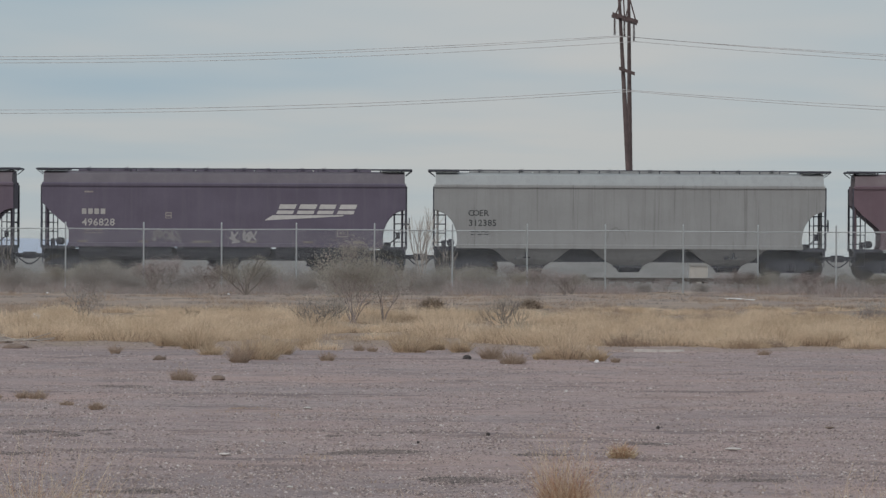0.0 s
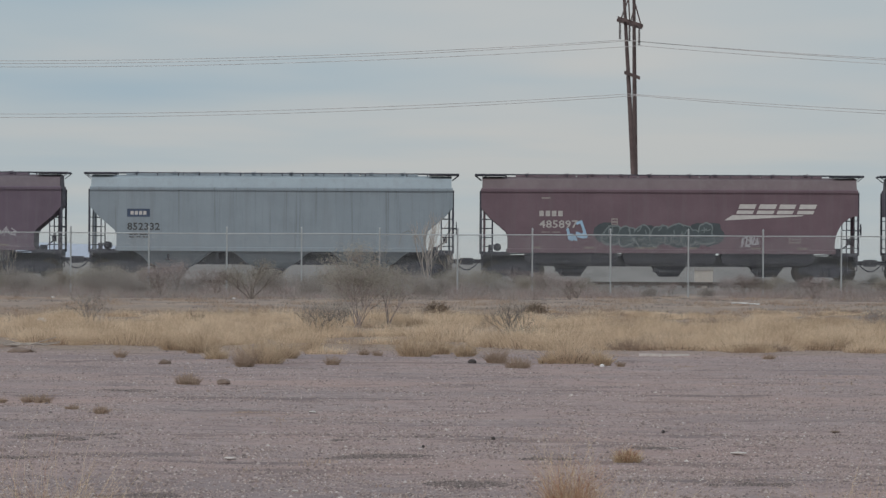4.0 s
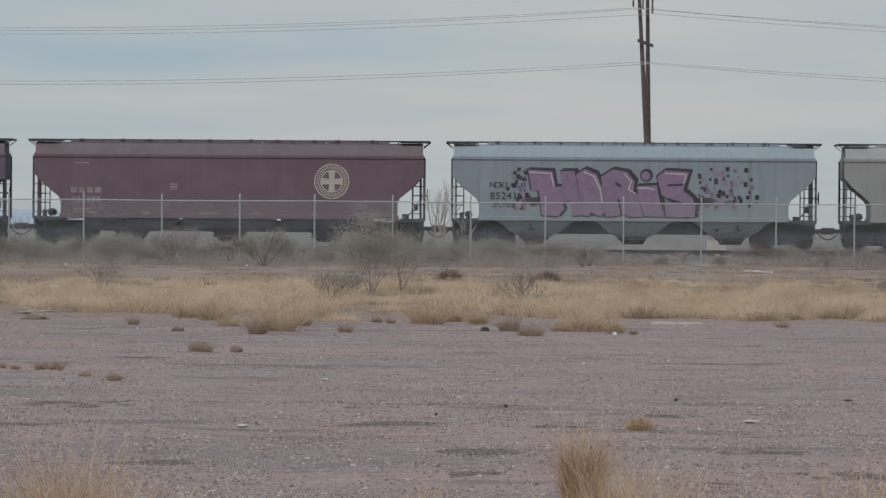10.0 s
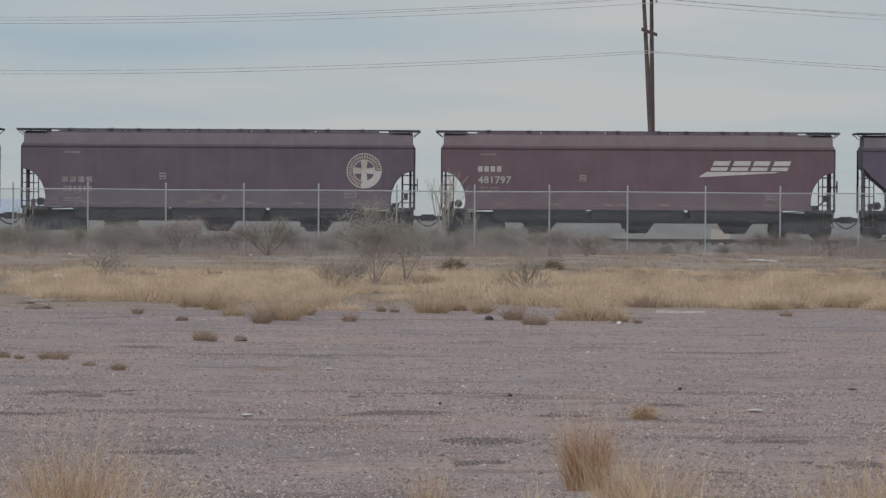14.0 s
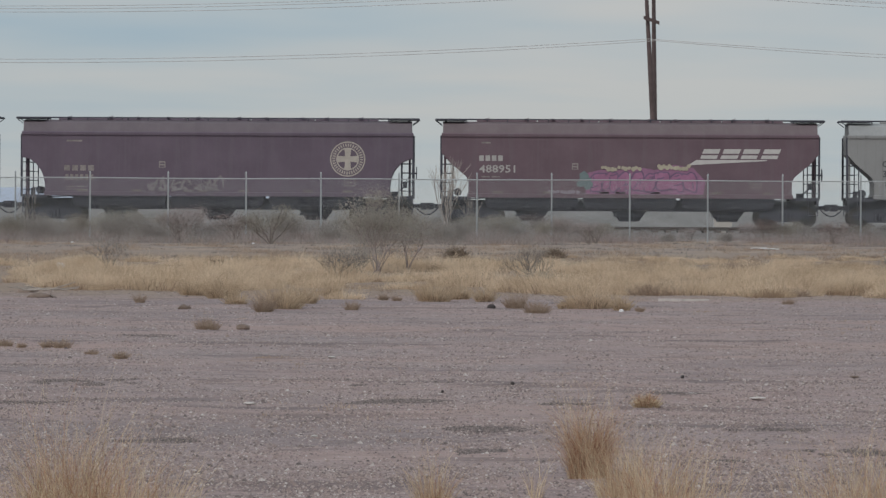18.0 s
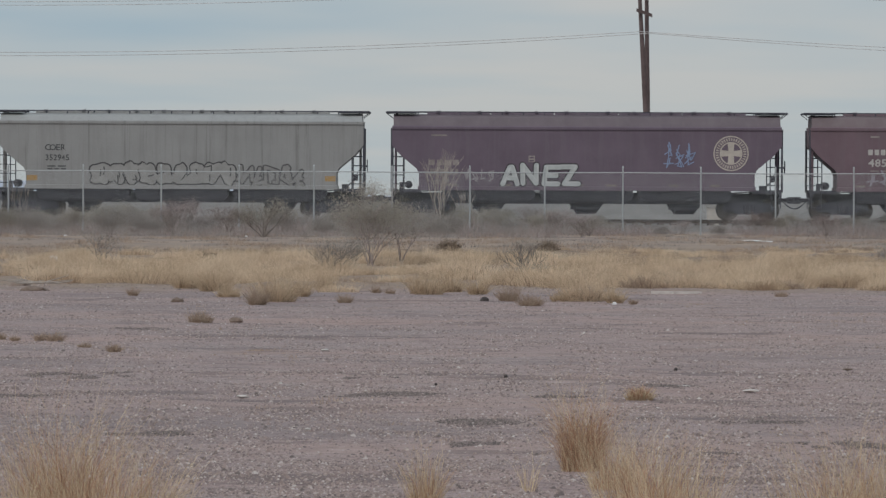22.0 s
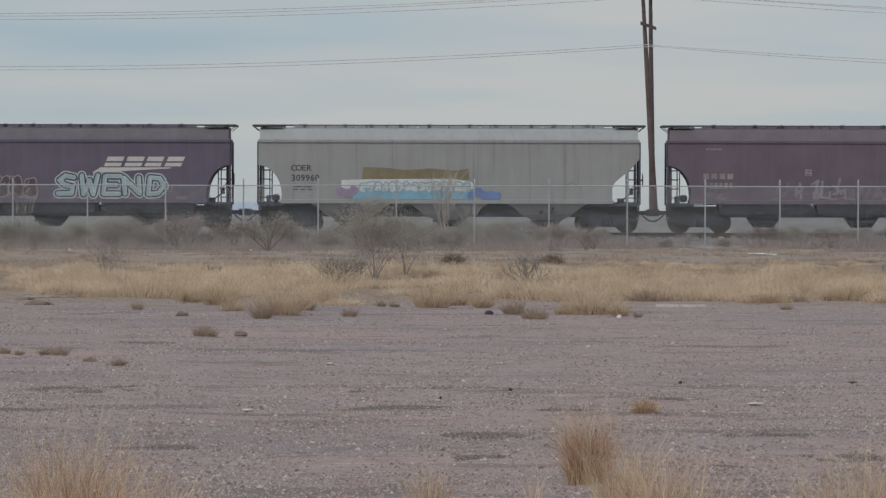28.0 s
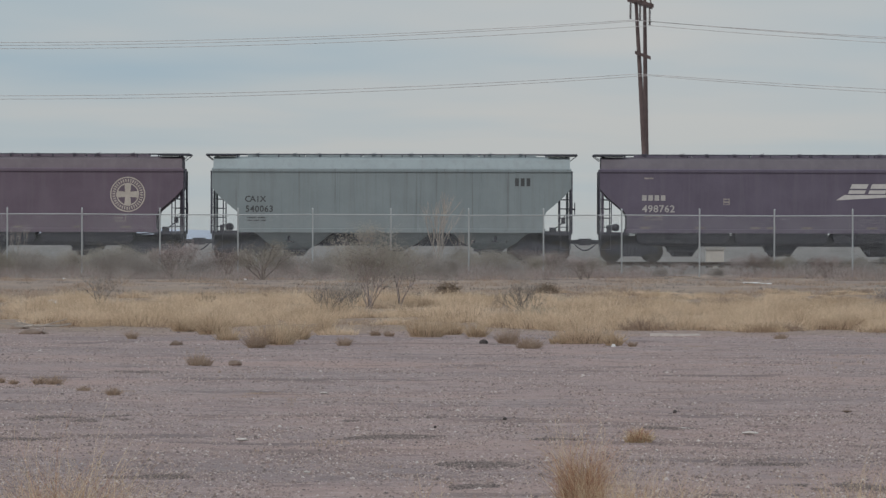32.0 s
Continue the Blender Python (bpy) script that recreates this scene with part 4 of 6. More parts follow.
def graffiti(i, x0, x1, z0, z1, seed, fill, edge=None, fat=0.3, shine=None, label="spray-painted letters", text="", halo=None, rows=1):
    """A piece of sprayed lettering, each letter a part; x in metres from the middle of the car."""
    car, h = TRAIN[i], z1 - z0
    y = SIDE_Y - 0.004
    if fat >= 0.28 and not text:
        letters = [part("graffiti_letter", bm, spray(fill), car, label) for bm in bubble_letters(x0, x1, z0, z1, seed, -0.03, y - 0.02, rows)]
        if edge:
            for g, bm in zip(letters, bubble_letters(x0, x1, z0, z1, seed, 0.035, y - 0.008, rows)):
                part("outline", bm, spray(edge), g)
            for k, bm in enumerate(slit_lines(x0, x1, z0, z1, seed, 0.05, y - 0.032)):
                part("inner_line", bm, spray(edge), letters[k % len(letters)])
        if shine:
            for k, bm in enumerate(slit_lines(x0, x1, z0 + 0.1, z1 + 0.05, seed + 1, 0.04, y - 0.042)):
                part("highlight", bm, spray(shine), letters[k % len(letters)])
        return
    w = fat * h * 0.9
    letters = [part("graffiti_letter", bm, spray(fill), car, label) for bm in stroke_letters(x0, x1, z0, z1, seed, w, y - 0.02, text)]
    for name, grow, back, colour in (("outline", 0.12, 0.01, edge), ("halo", 0.24, 0.0, halo)):
        if colour:
            for g, bm in zip(letters, stroke_letters(x0, x1, z0, z1, seed, w + grow, y - back, text)):
                part(name, bm, spray(colour), g)
    if shine:
        dx, dz = 0.25 * fat * h, 0.3 * fat * h
        for g, bm in zip(letters, stroke_letters(x0 + dx, x1 + dx, z0 + dz, z1 + dz, seed, 0.045, y - 0.03, text)):
            part("highlight", bm, spray(shine), g)


# block letters of the large mauve word: outline in a unit box, and the stroke of its highlight
BLOCKS = {
    "H": ([(0, 1), (0.45, 0.97), (0.5, 0.63), (0.62, 0.65), (0.58, 0.97), (0.84, 0.98), (1.0, 0.04), (0.8, 0.0), (0.76, 0.34), (0.62, 0.31), (0.66, 0.16), (0.55, 0.0), (0.26, 0.02), (0.2, 0.55), (0.07, 0.56)],
          [(0.03, 0.95), (0.42, 0.92), (0.47, 0.64)]),
    "O": ([(0.0, 0.9), (0.3, 1.02), (0.68, 0.92), (0.9, 0.62), (1.0, 0.12), (0.86, 0.0), (0.58, 0.07), (0.42, 0.0), (0.26, 0.03)],
          [(0.28, 0.96), (0.62, 0.86), (0.82, 0.6), (0.9, 0.3)], [(0.44, 0.66), (0.5, 0.4), (0.52, 0.06)]),
    "R": ([(0.0, 0.86), (0.28, 1.02), (0.62, 0.96), (0.8, 0.76), (0.76, 0.55), (0.93, 0.46), (0.9, 0.33), (1.0, 0.0), (0.66, 0.0), (0.56, 0.06), (0.3, 0.0), (0.12, 0.0)],
          [(0.55, 0.92), (0.72, 0.76), (0.66, 0.58), (0.82, 0.5)], [(0.36, 0.72), (0.46, 0.66)], [(0.42, 0.36), (0.5, 0.04)]),
    "I": ([(0.0, 0.66), (0.72, 0.68), (0.82, 0.36), (1.0, 0.0), (0.28, 0.02), (0.08, 0.36)], [(0.04, 0.62), (0.4, 0.62), (0.62, 0.58)]),
    "S": ([(0.0, 0.86), (0.2, 1.0), (0.84, 0.97), (0.68, 0.58), (0.92, 0.42), (1.0, 0.26), (0.98, 0.0), (0.24, 0.0), (0.2, 0.32), (0.52, 0.28), (0.12, 0.48)],
          [(0.22, 0.94), (0.76, 0.92), (0.7, 0.74)], [(0.3, 0.68), (0.66, 0.7)], [(0.3, 0.38), (0.64, 0.3)]),
}


def block_word(i, spans, z0, z1, fill, edge, shine, label):
    """Letters of a large sprayed word: each filled, rimmed, shaded to one side and edged with light."""
    car, y, h = TRAIN[i], SIDE_Y - 0.03, z1 - z0
    for k, (ch, a, b) in enumerate(spans):
        loop, line, *slits = BLOCKS[ch]
        at = lambda p: (a + p[0] * (b - a), z0 + p[1] * h)
        pts = [at(p) for p in loop]
        cx, cz = sum(p[0] for p in pts) / len(pts), sum(p[1] for p in pts) / len(pts)

        def grown(g, dx, dz):
            out = []
            for px, pz in pts:
                r = math.hypot(px - cx, pz - cz)
                out.append((px + dx + g * (px - cx) / r, pz + dz + g * (pz - cz) / r))
            return out
        g = part("graffiti_letter", flat([pts], y - 0.002 * (k % 2)), spray(fill), car, label)
        part("outline", flat([grown(0.075, 0, 0)], y + 0.01), spray(edge), g)
        part("drop_shade", flat([grown(0.08, 0.12, 0.06)], y + 0.015), spray(edge), g)
        bm = bmesh.new()
        ribbon(bm, [at(p) for p in line], 0.05, y - 0.008)
        part("highlight", bm, spray(shine), g)
        for slit in slits:
            bm = bmesh.new()
            ribbon(bm, [at(p) for p in slit], 0.1, y - 0.006)
            part("inner_line", bm, spray(edge), g)
        if ch == "I":
            bm = bmesh.new()
            disc(bm, (a + 0.32 * (b - a), z0 + 0.88 * h), 0.2, y - 0.002, y)
            part("dot", bm, spray(fill), g)
            bm = bmesh.new()
            disc(bm, (a + 0.34 * (b - a), z0 + 0.9 * h), 0.28, y + 0.008, y + 0.01)
            part("dot_outline", bm, spray(edge), g)


def blotch(i, x0, x1, z0, z1, seed, colour, label, n=16, r=0.5, depth=0.0):
    """Overlapping round dabs of paint."""
    rng = random.Random(seed)
    bm = bmesh.new()
    h = z1 - z0
    for k in range(n):
        cx = x0 + (x1 - x0) * (k + 0.5) / n + rng.uniform(-0.1, 0.1) * h
        rr = r * h * rng.uniform(0.7, 1.1)
        cz = min(max(z0 + rng.uniform(0.3, 0.75) * h, z0 + rr * 0.8), max(z1 - rr * 0.8, z0 + rr * 0.8))
        yy = SIDE_Y - 0.002 - depth - 0.0003 * k
        m = 14
        bm.faces.new([bm.verts.new((cx + rr * rng.uniform(0.82, 1.1) * math.cos(a), yy, max(z0, min(z1, cz + rr * rng.uniform(0.82, 1.1) * math.sin(a))))) for a in np.arange(m) * 6.2832 / m])
    return part("graffiti", bm, spray(colour), TRAIN[i], label)


def squares(i, x0, x1, z0, z1, seed, n, colours):
    rng = random.Random(seed)
    groups = {c: [] for c in colours}
    for _ in range(n):
        x, z, s = rng.triangular(x0, x1, x0 if abs(x0) < abs(x1) else x1), rng.uniform(z0, z1), rng.uniform(0.08, 0.18)
        groups[rng.choice(colours)].append((x, z, s))
    for k, (c, items) in enumerate(groups.items()):
        bm = bmesh.new()
        for q, (x, z, s) in enumerate(items):
            y = SIDE_Y - 0.003 - 0.0002 * q - 0.004 * k
            bm.faces.new([bm.verts.new(v) for v in ((x, y, z), (x + s, y, z), (x + s, y, z + s * 1.2), (x, y, z + s * 1.2))])
        part("graffiti_squares", bm, spray(c), TRAIN[i], "scattered spray-painted squares")["kind"] = "stuff"


def build_graffiti():
    WHITE, GREY, DARK, BLACK = (0.34, 0.33, 0.36), (0.33, 0.32, 0.34), (0.07, 0.065, 0.075), (0.025, 0.025, 0.03)
    graffiti(1, -3.2, -1.9, 1.55, 1.95, 3, (0.2, 0.19, 0.2), None, 0.2, None, "faded scrawl of grey spray paint")
    graffiti(1, 0.3, 1.5, 1.5, 1.95, 4, (0.3, 0.29, 0.3), None, 0.2, None, "faded scrawl of grey spray paint")
    graffiti(3, -1.0, 2.5, 1.42, 2.5, 6, (0.055, 0.12, 0.075), (0.17, 0.29, 0.2), 0.3, None, "dark green spray-painted petals with pale green rims", "", None, 2)
    part("graffiti", flat([[(-0.25, 2.0), (0.6, 1.88), (1.8, 1.9), (2.4, 2.0), (2.2, 2.2), (2.45, 2.3), (2.0, 2.5), (1.85, 2.95), (0.4, 3.0), (-0.05, 2.85), (0.15, 2.45)]], SIDE_Y),
         spray((0.27, 0.22, 0.31)), TRAIN[4], "pale purple patch of spray paint")
    graffiti(4, 0.1, 1.9, 2.0, 2.9, 8, (0.36, 0.31, 0.4), None, 0.22, None, "pale purple spray-painted tangle")
    graffiti(4, 2.35, 2.85, 2.35, 2.75, 81, (0.3, 0.25, 0.34), None, 0.2, None, "pale purple curl of spray paint")
    graffiti(4, -5.1, -3.4, 1.4, 2.0, 9, WHITE, None, 0.14, None, "thin white spray-painted scrawl")
    graffiti(4, 5.1, 6.6, 1.95, 2.3, 10, WHITE, None, 0.18, None, "small white spray-painted letters")
    graffiti(4, -2.45, -2.2, 1.85, 2.3, 11, WHITE, None, 0.16, None, "small white spray-painted mark")
    blotch(6, -3.0, 2.0, 1.5, 2.6, 12, (0.055, 0.07, 0.08), "dark teal spray-painted cloud", 11, 0.5)
    graffiti(6, -2.9, 1.9, 1.6, 2.5, 13, (0.065, 0.085, 0.095), (0.16, 0.19, 0.2), 0.28, None, "dark teal spray-painted letters with pale rims")
    graffiti(6, -4.5, -3.6, 1.85, 2.5, 14, (0.3, 0.45, 0.6), None, 0.2, None, "light blue spray-painted mark")
    graffiti(6, 3.1, 3.9, 1.6, 1.95, 15, WHITE, None, 0.2, None, "small white spray-painted letters")
    part("graffiti", flat([[(-4.55, 1.42), (-0.9, 1.4), (-0.8, 1.75), (-1.1, 2.1), (-1.9, 2.05), (-2.6, 2.22), (-3.4, 2.1), (-4.3, 2.2), (-4.5, 1.8)]], SIDE_Y),
         spray((0.44, 0.5, 0.58)), TRAIN[7], "pale blue-white block of spray paint")
    graffiti(7, -4.4, -1.0, 1.5, 2.1, 17, (0.5, 0.55, 0.62), (0.4, 0.47, 0.57), 0.2, None, "white spray-painted letters on a pale block")
    graffiti(7, 0.1, 2.0, 1.6, 2.1, 18, (0.3, 0.28, 0.3), None, 0.18, None, "faded grey spray-painted scrawl")
    graffiti(8, -2.65, 0.1, 1.76, 2.16, 19, (0.52, 0.5, 0.5), None, 0.22, None, "white spray-painted word", "ECLIPS.")
    graffiti(8, 2.7, 4.4, 1.7, 2.15, 20, (0.23, 0.215, 0.24), None, 0.2, None, "faded grey spray-painted letters")
    for z in (3.7, 3.3, 2.9):
        graffiti(10, -7.9 + (3.7 - z) * 0.45, -7.1 + (3.7 - z) * 0.6, z - 0.3, z + 0.3, int(z * 10), (0.33, 0.31, 0.34), None, 0.08, None, "thin white spray-painted scribble")
    block_word(12, [("H", -4.65, -2.22), ("O", -2.55, -1.25), ("R", -1.45, 0.4), ("I", 0.12, 1.35), ("S", 1.0, 2.68)], 1.45, 3.48,
               (0.225, 0.16, 0.245), (0.045, 0.04, 0.055), (0.48, 0.44, 0.5), "large mauve block letter with dark rim and white edge")
    squares(12, -4.75, -5.65, 1.6, 3.4, 22, 52, [BLACK, (0.05, 0.045, 0.06), (0.26, 0.19, 0.28), (0.17, 0.13, 0.21)])
    squares(12, 2.75, 5.6, 1.75, 3.5, 23, 85, [BLACK, (0.05, 0.045, 0.06), (0.26, 0.19, 0.28), (0.17, 0.13, 0.21)])
    blotch(12, 2.5, 3.5, 1.85, 2.4, 24, DARK, "dark swoosh of spray paint", 4, 0.4)
    blotch(12, -4.75, -4.2, 1.85, 2.4, 25, DARK, "dark swoosh of spray paint", 4, 0.4)
    graffiti(13, 1.5, 4.4, 1.5, 2.15, 26, (0.3, 0.3, 0.285), (0.15, 0.15, 0.148), 0.18, None, "dark outlined spray-painted letters")
    graffiti(15, -0.9, 0.4, 1.5, 1.85, 27, (0.2, 0.16, 0.17), None, 0.2, None, "faded scrawl")
    blotch(18, -5.7, 7.4, 1.4, 2.3, 28, (0.07, 0.115, 0.12), "long teal spray-painted cloud", 26, 0.62)
    blotch(18, -5.2, 6.6, 2.05, 2.6, 29, (0.19, 0.27, 0.35), "ragged pale blue spray paint over green letters", 24, 0.42, 0.01)
    graffiti(18, -5.5, 3.7, 1.45, 2.5, 30, (0.11, 0.17, 0.165), (0.035, 0.055, 0.06), 0.34, (0.24, 0.36, 0.4), "green spray-painted letters with dark rims")
    graffiti(18, 3.9, 7.2, 1.45, 2.25, 31, (0.18, 0.27, 0.31), (0.05, 0.08, 0.085), 0.28, None, "teal spray-painted letters")
    graffiti(18, 7.1, 7.9, 2.6, 3.2, 32, (0.45, 0.42, 0.44), None, 0.1, None, "thin white spray-painted scribble")
    graffiti(18, -8.2, -7.1, 2.9, 3.6, 33, (0.36, 0.33, 0.35), None, 0.1, None, "thin white spray-painted scribble")
    graffiti(19, -3.0, 0.3, 1.5, 2.0, 34, (0.22, 0.2, 0.21), None, 0.2, None, "faded grey spray-painted scrawl")
    part("graffiti", flat([[(-1.95, 1.42), (3.2, 1.42), (3.3, 2.0), (2.75, 2.6), (1.9, 2.72), (1.1, 2.5), (0.3, 2.62), (-0.5, 2.48), (-1.3, 2.5), (-1.9, 2.35)]], SIDE_Y),
         spray((0.28, 0.14, 0.235)), TRAIN[20], "pink block of spray paint with a ragged top")
    graffiti(20, -1.7, 2.9, 1.55, 2.4, 36, (0.32, 0.145, 0.25), (0.16, 0.1, 0.18), 0.4, None, "pink spray-painted letters")
    blotch(20, -1.3, 0.5, 2.42, 2.72, 37, (0.42, 0.38, 0.3), "cream band of spray paint", 12, 0.34, 0.03)
    blotch(20, 1.2, 2.6, 2.45, 2.78, 38, (0.42, 0.38, 0.3), "cream band of spray paint", 12, 0.34, 0.03)
    blotch(20, -2.15, -1.75, 1.5, 2.5, 39, (0.15, 0.2, 0.21), "teal edge of spray paint", 6, 0.2, 0.03)
    blotch(20, -3.6, -2.2, 1.42, 1.6, 35, (0.27, 0.24, 0.28), "grey smear of spray paint", 8, 0.6)
    graffiti(22, 0.9, 4.8, 1.6, 2.0, 38, (0.34, 0.31, 0.32), None, 0.2, None, "faded white spray-painted scrawl")
    graffiti(22, -8.2, -7.3, 3.0, 3.4, 39, (0.36, 0.33, 0.34), None, 0.12, None, "thin pale scribble")
    graffiti(23, -3.9, 2.4, 1.45, 2.4, 40, (0.27, 0.27, 0.268), (0.05, 0.05, 0.055), 0.34, None, "pale spray-painted letters with black rims")
    graffiti(23, 2.5, 5.4, 1.5, 2.15, 41, (0.22, 0.22, 0.22), (0.08, 0.08, 0.085), 0.22, None, "grey spray-painted letters")
    graffiti(24, -3.8, -0.25, 1.55, 2.35, 42, (0.43, 0.46, 0.47), (0.05, 0.045, 0.055), 0.3, (0.5, 0.52, 0.53), "pale spray-painted word with dark rims", "ANEZ")
    graffiti(24, -5.4, -4.1, 1.7, 2.1, 43, (0.26, 0.24, 0.26), None, 0.16, None, "faded white spray-painted scrawl")
    for z in (2.35, 2.75):
        graffiti(24, 3.4, 4.7, z, z + 0.5, int(z * 20), (0.2, 0.26, 0.4), None, 0.1, None, "blue spray-painted scribble")
    graffiti(25, -3.6, 1.1, 1.5, 2.45, 45, (0.07, 0.068, 0.08), (0.36, 0.38, 0.4), 0.42, None, "dark spray-painted letters with white rims")
    graffiti(25, 1.3, 3.2, 1.5, 2.1, 46, (0.28, 0.26, 0.28), None, 0.16, None, "white spray-painted scrawl")
    graffiti(25, -5.7, -4.2, 1.6, 2.1, 47, (0.26, 0.24, 0.28), None, 0.16, None, "white spray-painted scrawl")
    graffiti(27, -3.8, -0.4, 1.5, 2.55, 48, (0.42, 0.49, 0.47), (0.14, 0.17, 0.165), 0.34, None, "pale green-white spray-painted letters with dark rims")
    graffiti(27, -0.1, 3.0, 1.5, 2.5, 49, (0.41, 0.49, 0.475), (0.12, 0.19, 0.18), 0.34, None, "pale green-white spray-painted letters with dark rims")
    graffiti(27, 3.1, 4.4, 1.9, 2.25, 50, (0.4, 0.4, 0.42), None, 0.18, None, "small white spray-painted letters")
    graffiti(27, -6.8, -6.1, 1.9, 2.3, 51, (0.4, 0.4, 0.42), None, 0.2, None, "small white spray-painted letters")
    graffiti(29, -4.3, -0.5, 1.5, 2.4, 52, (0.085, 0.06, 0.07), (0.27, 0.23, 0.26), 0.34, None, "dark spray-painted letters with pink rims")
    graffiti(29, 0.25, 5.15, 1.62, 2.42, 53, (0.3, 0.39, 0.42), (0.04, 0.06, 0.07), 0.27, (0.42, 0.48, 0.5), "pale cyan spray-painted word with dark rims", "SWEND", (0.4, 0.44, 0.48))
    part("graffiti", flat([[(-3.8, 2.3), (0.9, 2.3), (0.85, 2.78), (0.2, 2.7), (-0.8, 2.8), (-1.9, 2.72), (-2.8, 2.82), (-3.75, 2.85)]], SIDE_Y),
         spray((0.2, 0.17, 0.11)), TRAIN[30], "ochre block of spray paint")
    part("graffiti", flat([[(-4.7, 1.9), (1.2, 1.9), (1.0, 2.2), (0.2, 2.34), (-3.4, 2.32), (-4.7, 2.28)]], SIDE_Y - 0.006), spray((0.55, 0.57, 0.57)), TRAIN[30], "white band of spray paint")
    part("graffiti", flat([[(-4.2, 1.44), (0.85, 1.44), (0.95, 1.92), (-4.1, 1.95)]], SIDE_Y - 0.012), spray((0.17, 0.37, 0.5)), TRAIN[30], "light blue band of spray paint")
    graffiti(30, -3.9, 0.9, 1.75, 2.2, 55, (0.5, 0.54, 0.55), (0.25, 0.36, 0.42), 0.3, None, "white spray-painted letters over blue")
    blotch(30, -4.9, -4.1, 1.5, 2.05, 56, (0.27, 0.2, 0.3), "mauve dabs of spray paint", 4, 0.4, 0.03)
    blotch(30, 0.9, 2.2, 1.45, 1.95, 57, (0.1, 0.18, 0.42), "deep blue dabs of spray paint", 5, 0.4, 0.03)
    graffiti(31, -3.0, -0.8, 1.55, 2.2, 58, (0.23, 0.21, 0.235), None, 0.16, None, "faded white spray-painted letters")
    graffiti(31, -0.7, 0.9, 1.55, 2.0, 61, (0.19, 0.16, 0.18), None, 0.16, None, "faded grey spray-painted letters")
    graffiti(31, -4.4, -3.2, 1.6, 2.2, 62, (0.17, 0.14, 0.17), None, 0.16, None, "faded grey spray-painted letters")
    graffiti(31, 1.8, 4.1, 1.55, 2.15, 59, (0.22, 0.2, 0.225), None, 0.15, None, "faded white spray-painted letters")
    # chalked loops low on the pale cars
    for i, x in ((2, -1.0), (5, 5.6), (9, -3.3), (13, -2.7), (21, 3.1), (26, 4.3), (30, 5.0)):
        bm = bmesh.new()
        ribbon(bm, [(x, 1.55), (x + 0.1, 2.05), (x + 0.4, 2.2), (x + 0.75, 1.95), (x + 0.85, 1.6)], 0.035, SIDE_Y - 0.002)
        part("chalk_mark", bm, spray((0.2, 0.2, 0.2)), TRAIN[i], "thin grey hand-drawn loop")


build_graffiti()


# ---- fence ----
FENCE_Y = 233.0


def build_fence():
    fence = tagged(new("chain_link_fence"), "galvanised chain-link fence on slim posts along the railway", "fence")
    fence.location = (0, FENCE_Y, 0)
    x_first = (118 - 784) / 44.64 - 3.05 * 5
    n = 22
    bm = bmesh.new()
    rod(bm, (0, 0, -0.1), (0, 0, 2.66), 0.032, n=8)
    rod(bm, (0, 0, 2.66), (0, 0, 2.72), 0.045, 0.01, n=8)
    post = finish(bm, "post", M_FENCE)
    for k in range(n):
        part("post", post, None, fence, "", (x_first + 3.05 * k + 0.05 * math.sin(k * 2.1), 0.0, 0))
    a, b = x_first, x_first + 3.05 * (n - 1)
    rail = [(a + 3.05 * k, 0, 2.44 + 0.012 * math.sin(k * 1.7)) for k in range(n)]
    part("top_rail", fast_mesh("top_rail", *cable_mesh(rail, 0.022, 8), M_FENCE), None, fence)
    bm = bmesh.new()
    rod(bm, (a, 0, 0.06), (b, 0, 0.06), 0.004, n=4)
    part("tension_wire", bm, M_FENCE, fence)
    # woven wire: two sets of slanting strands, in two layers
    verts, faces = [], []
    w = 0.0022
    for s, y in ((1, -0.03), (-1, -0.034)):
        x = a - 2.4
        while x < b + 2.4:
            x0, x1, z0, z1 = x, x + s * 1.39, 0.03, 2.42
            if min(x0, x1) > a and max(x0, x1) < b:
                k = len(verts)
                verts += [(x0 - w, y, z0), (x0 + w, y, z0), (x1 + w, y, z1), (x1 - w, y, z1)]
                faces.append((k, k + 1, k + 2, k + 3))
            x += 0.058
    me = fast_mesh("wire_mesh", verts, faces, M_FENCE)
    part("wire_mesh", me, None, fence, "thin diamond wire mesh")


build_fence()


# ---- power line ----
POLE_Y = 292.0


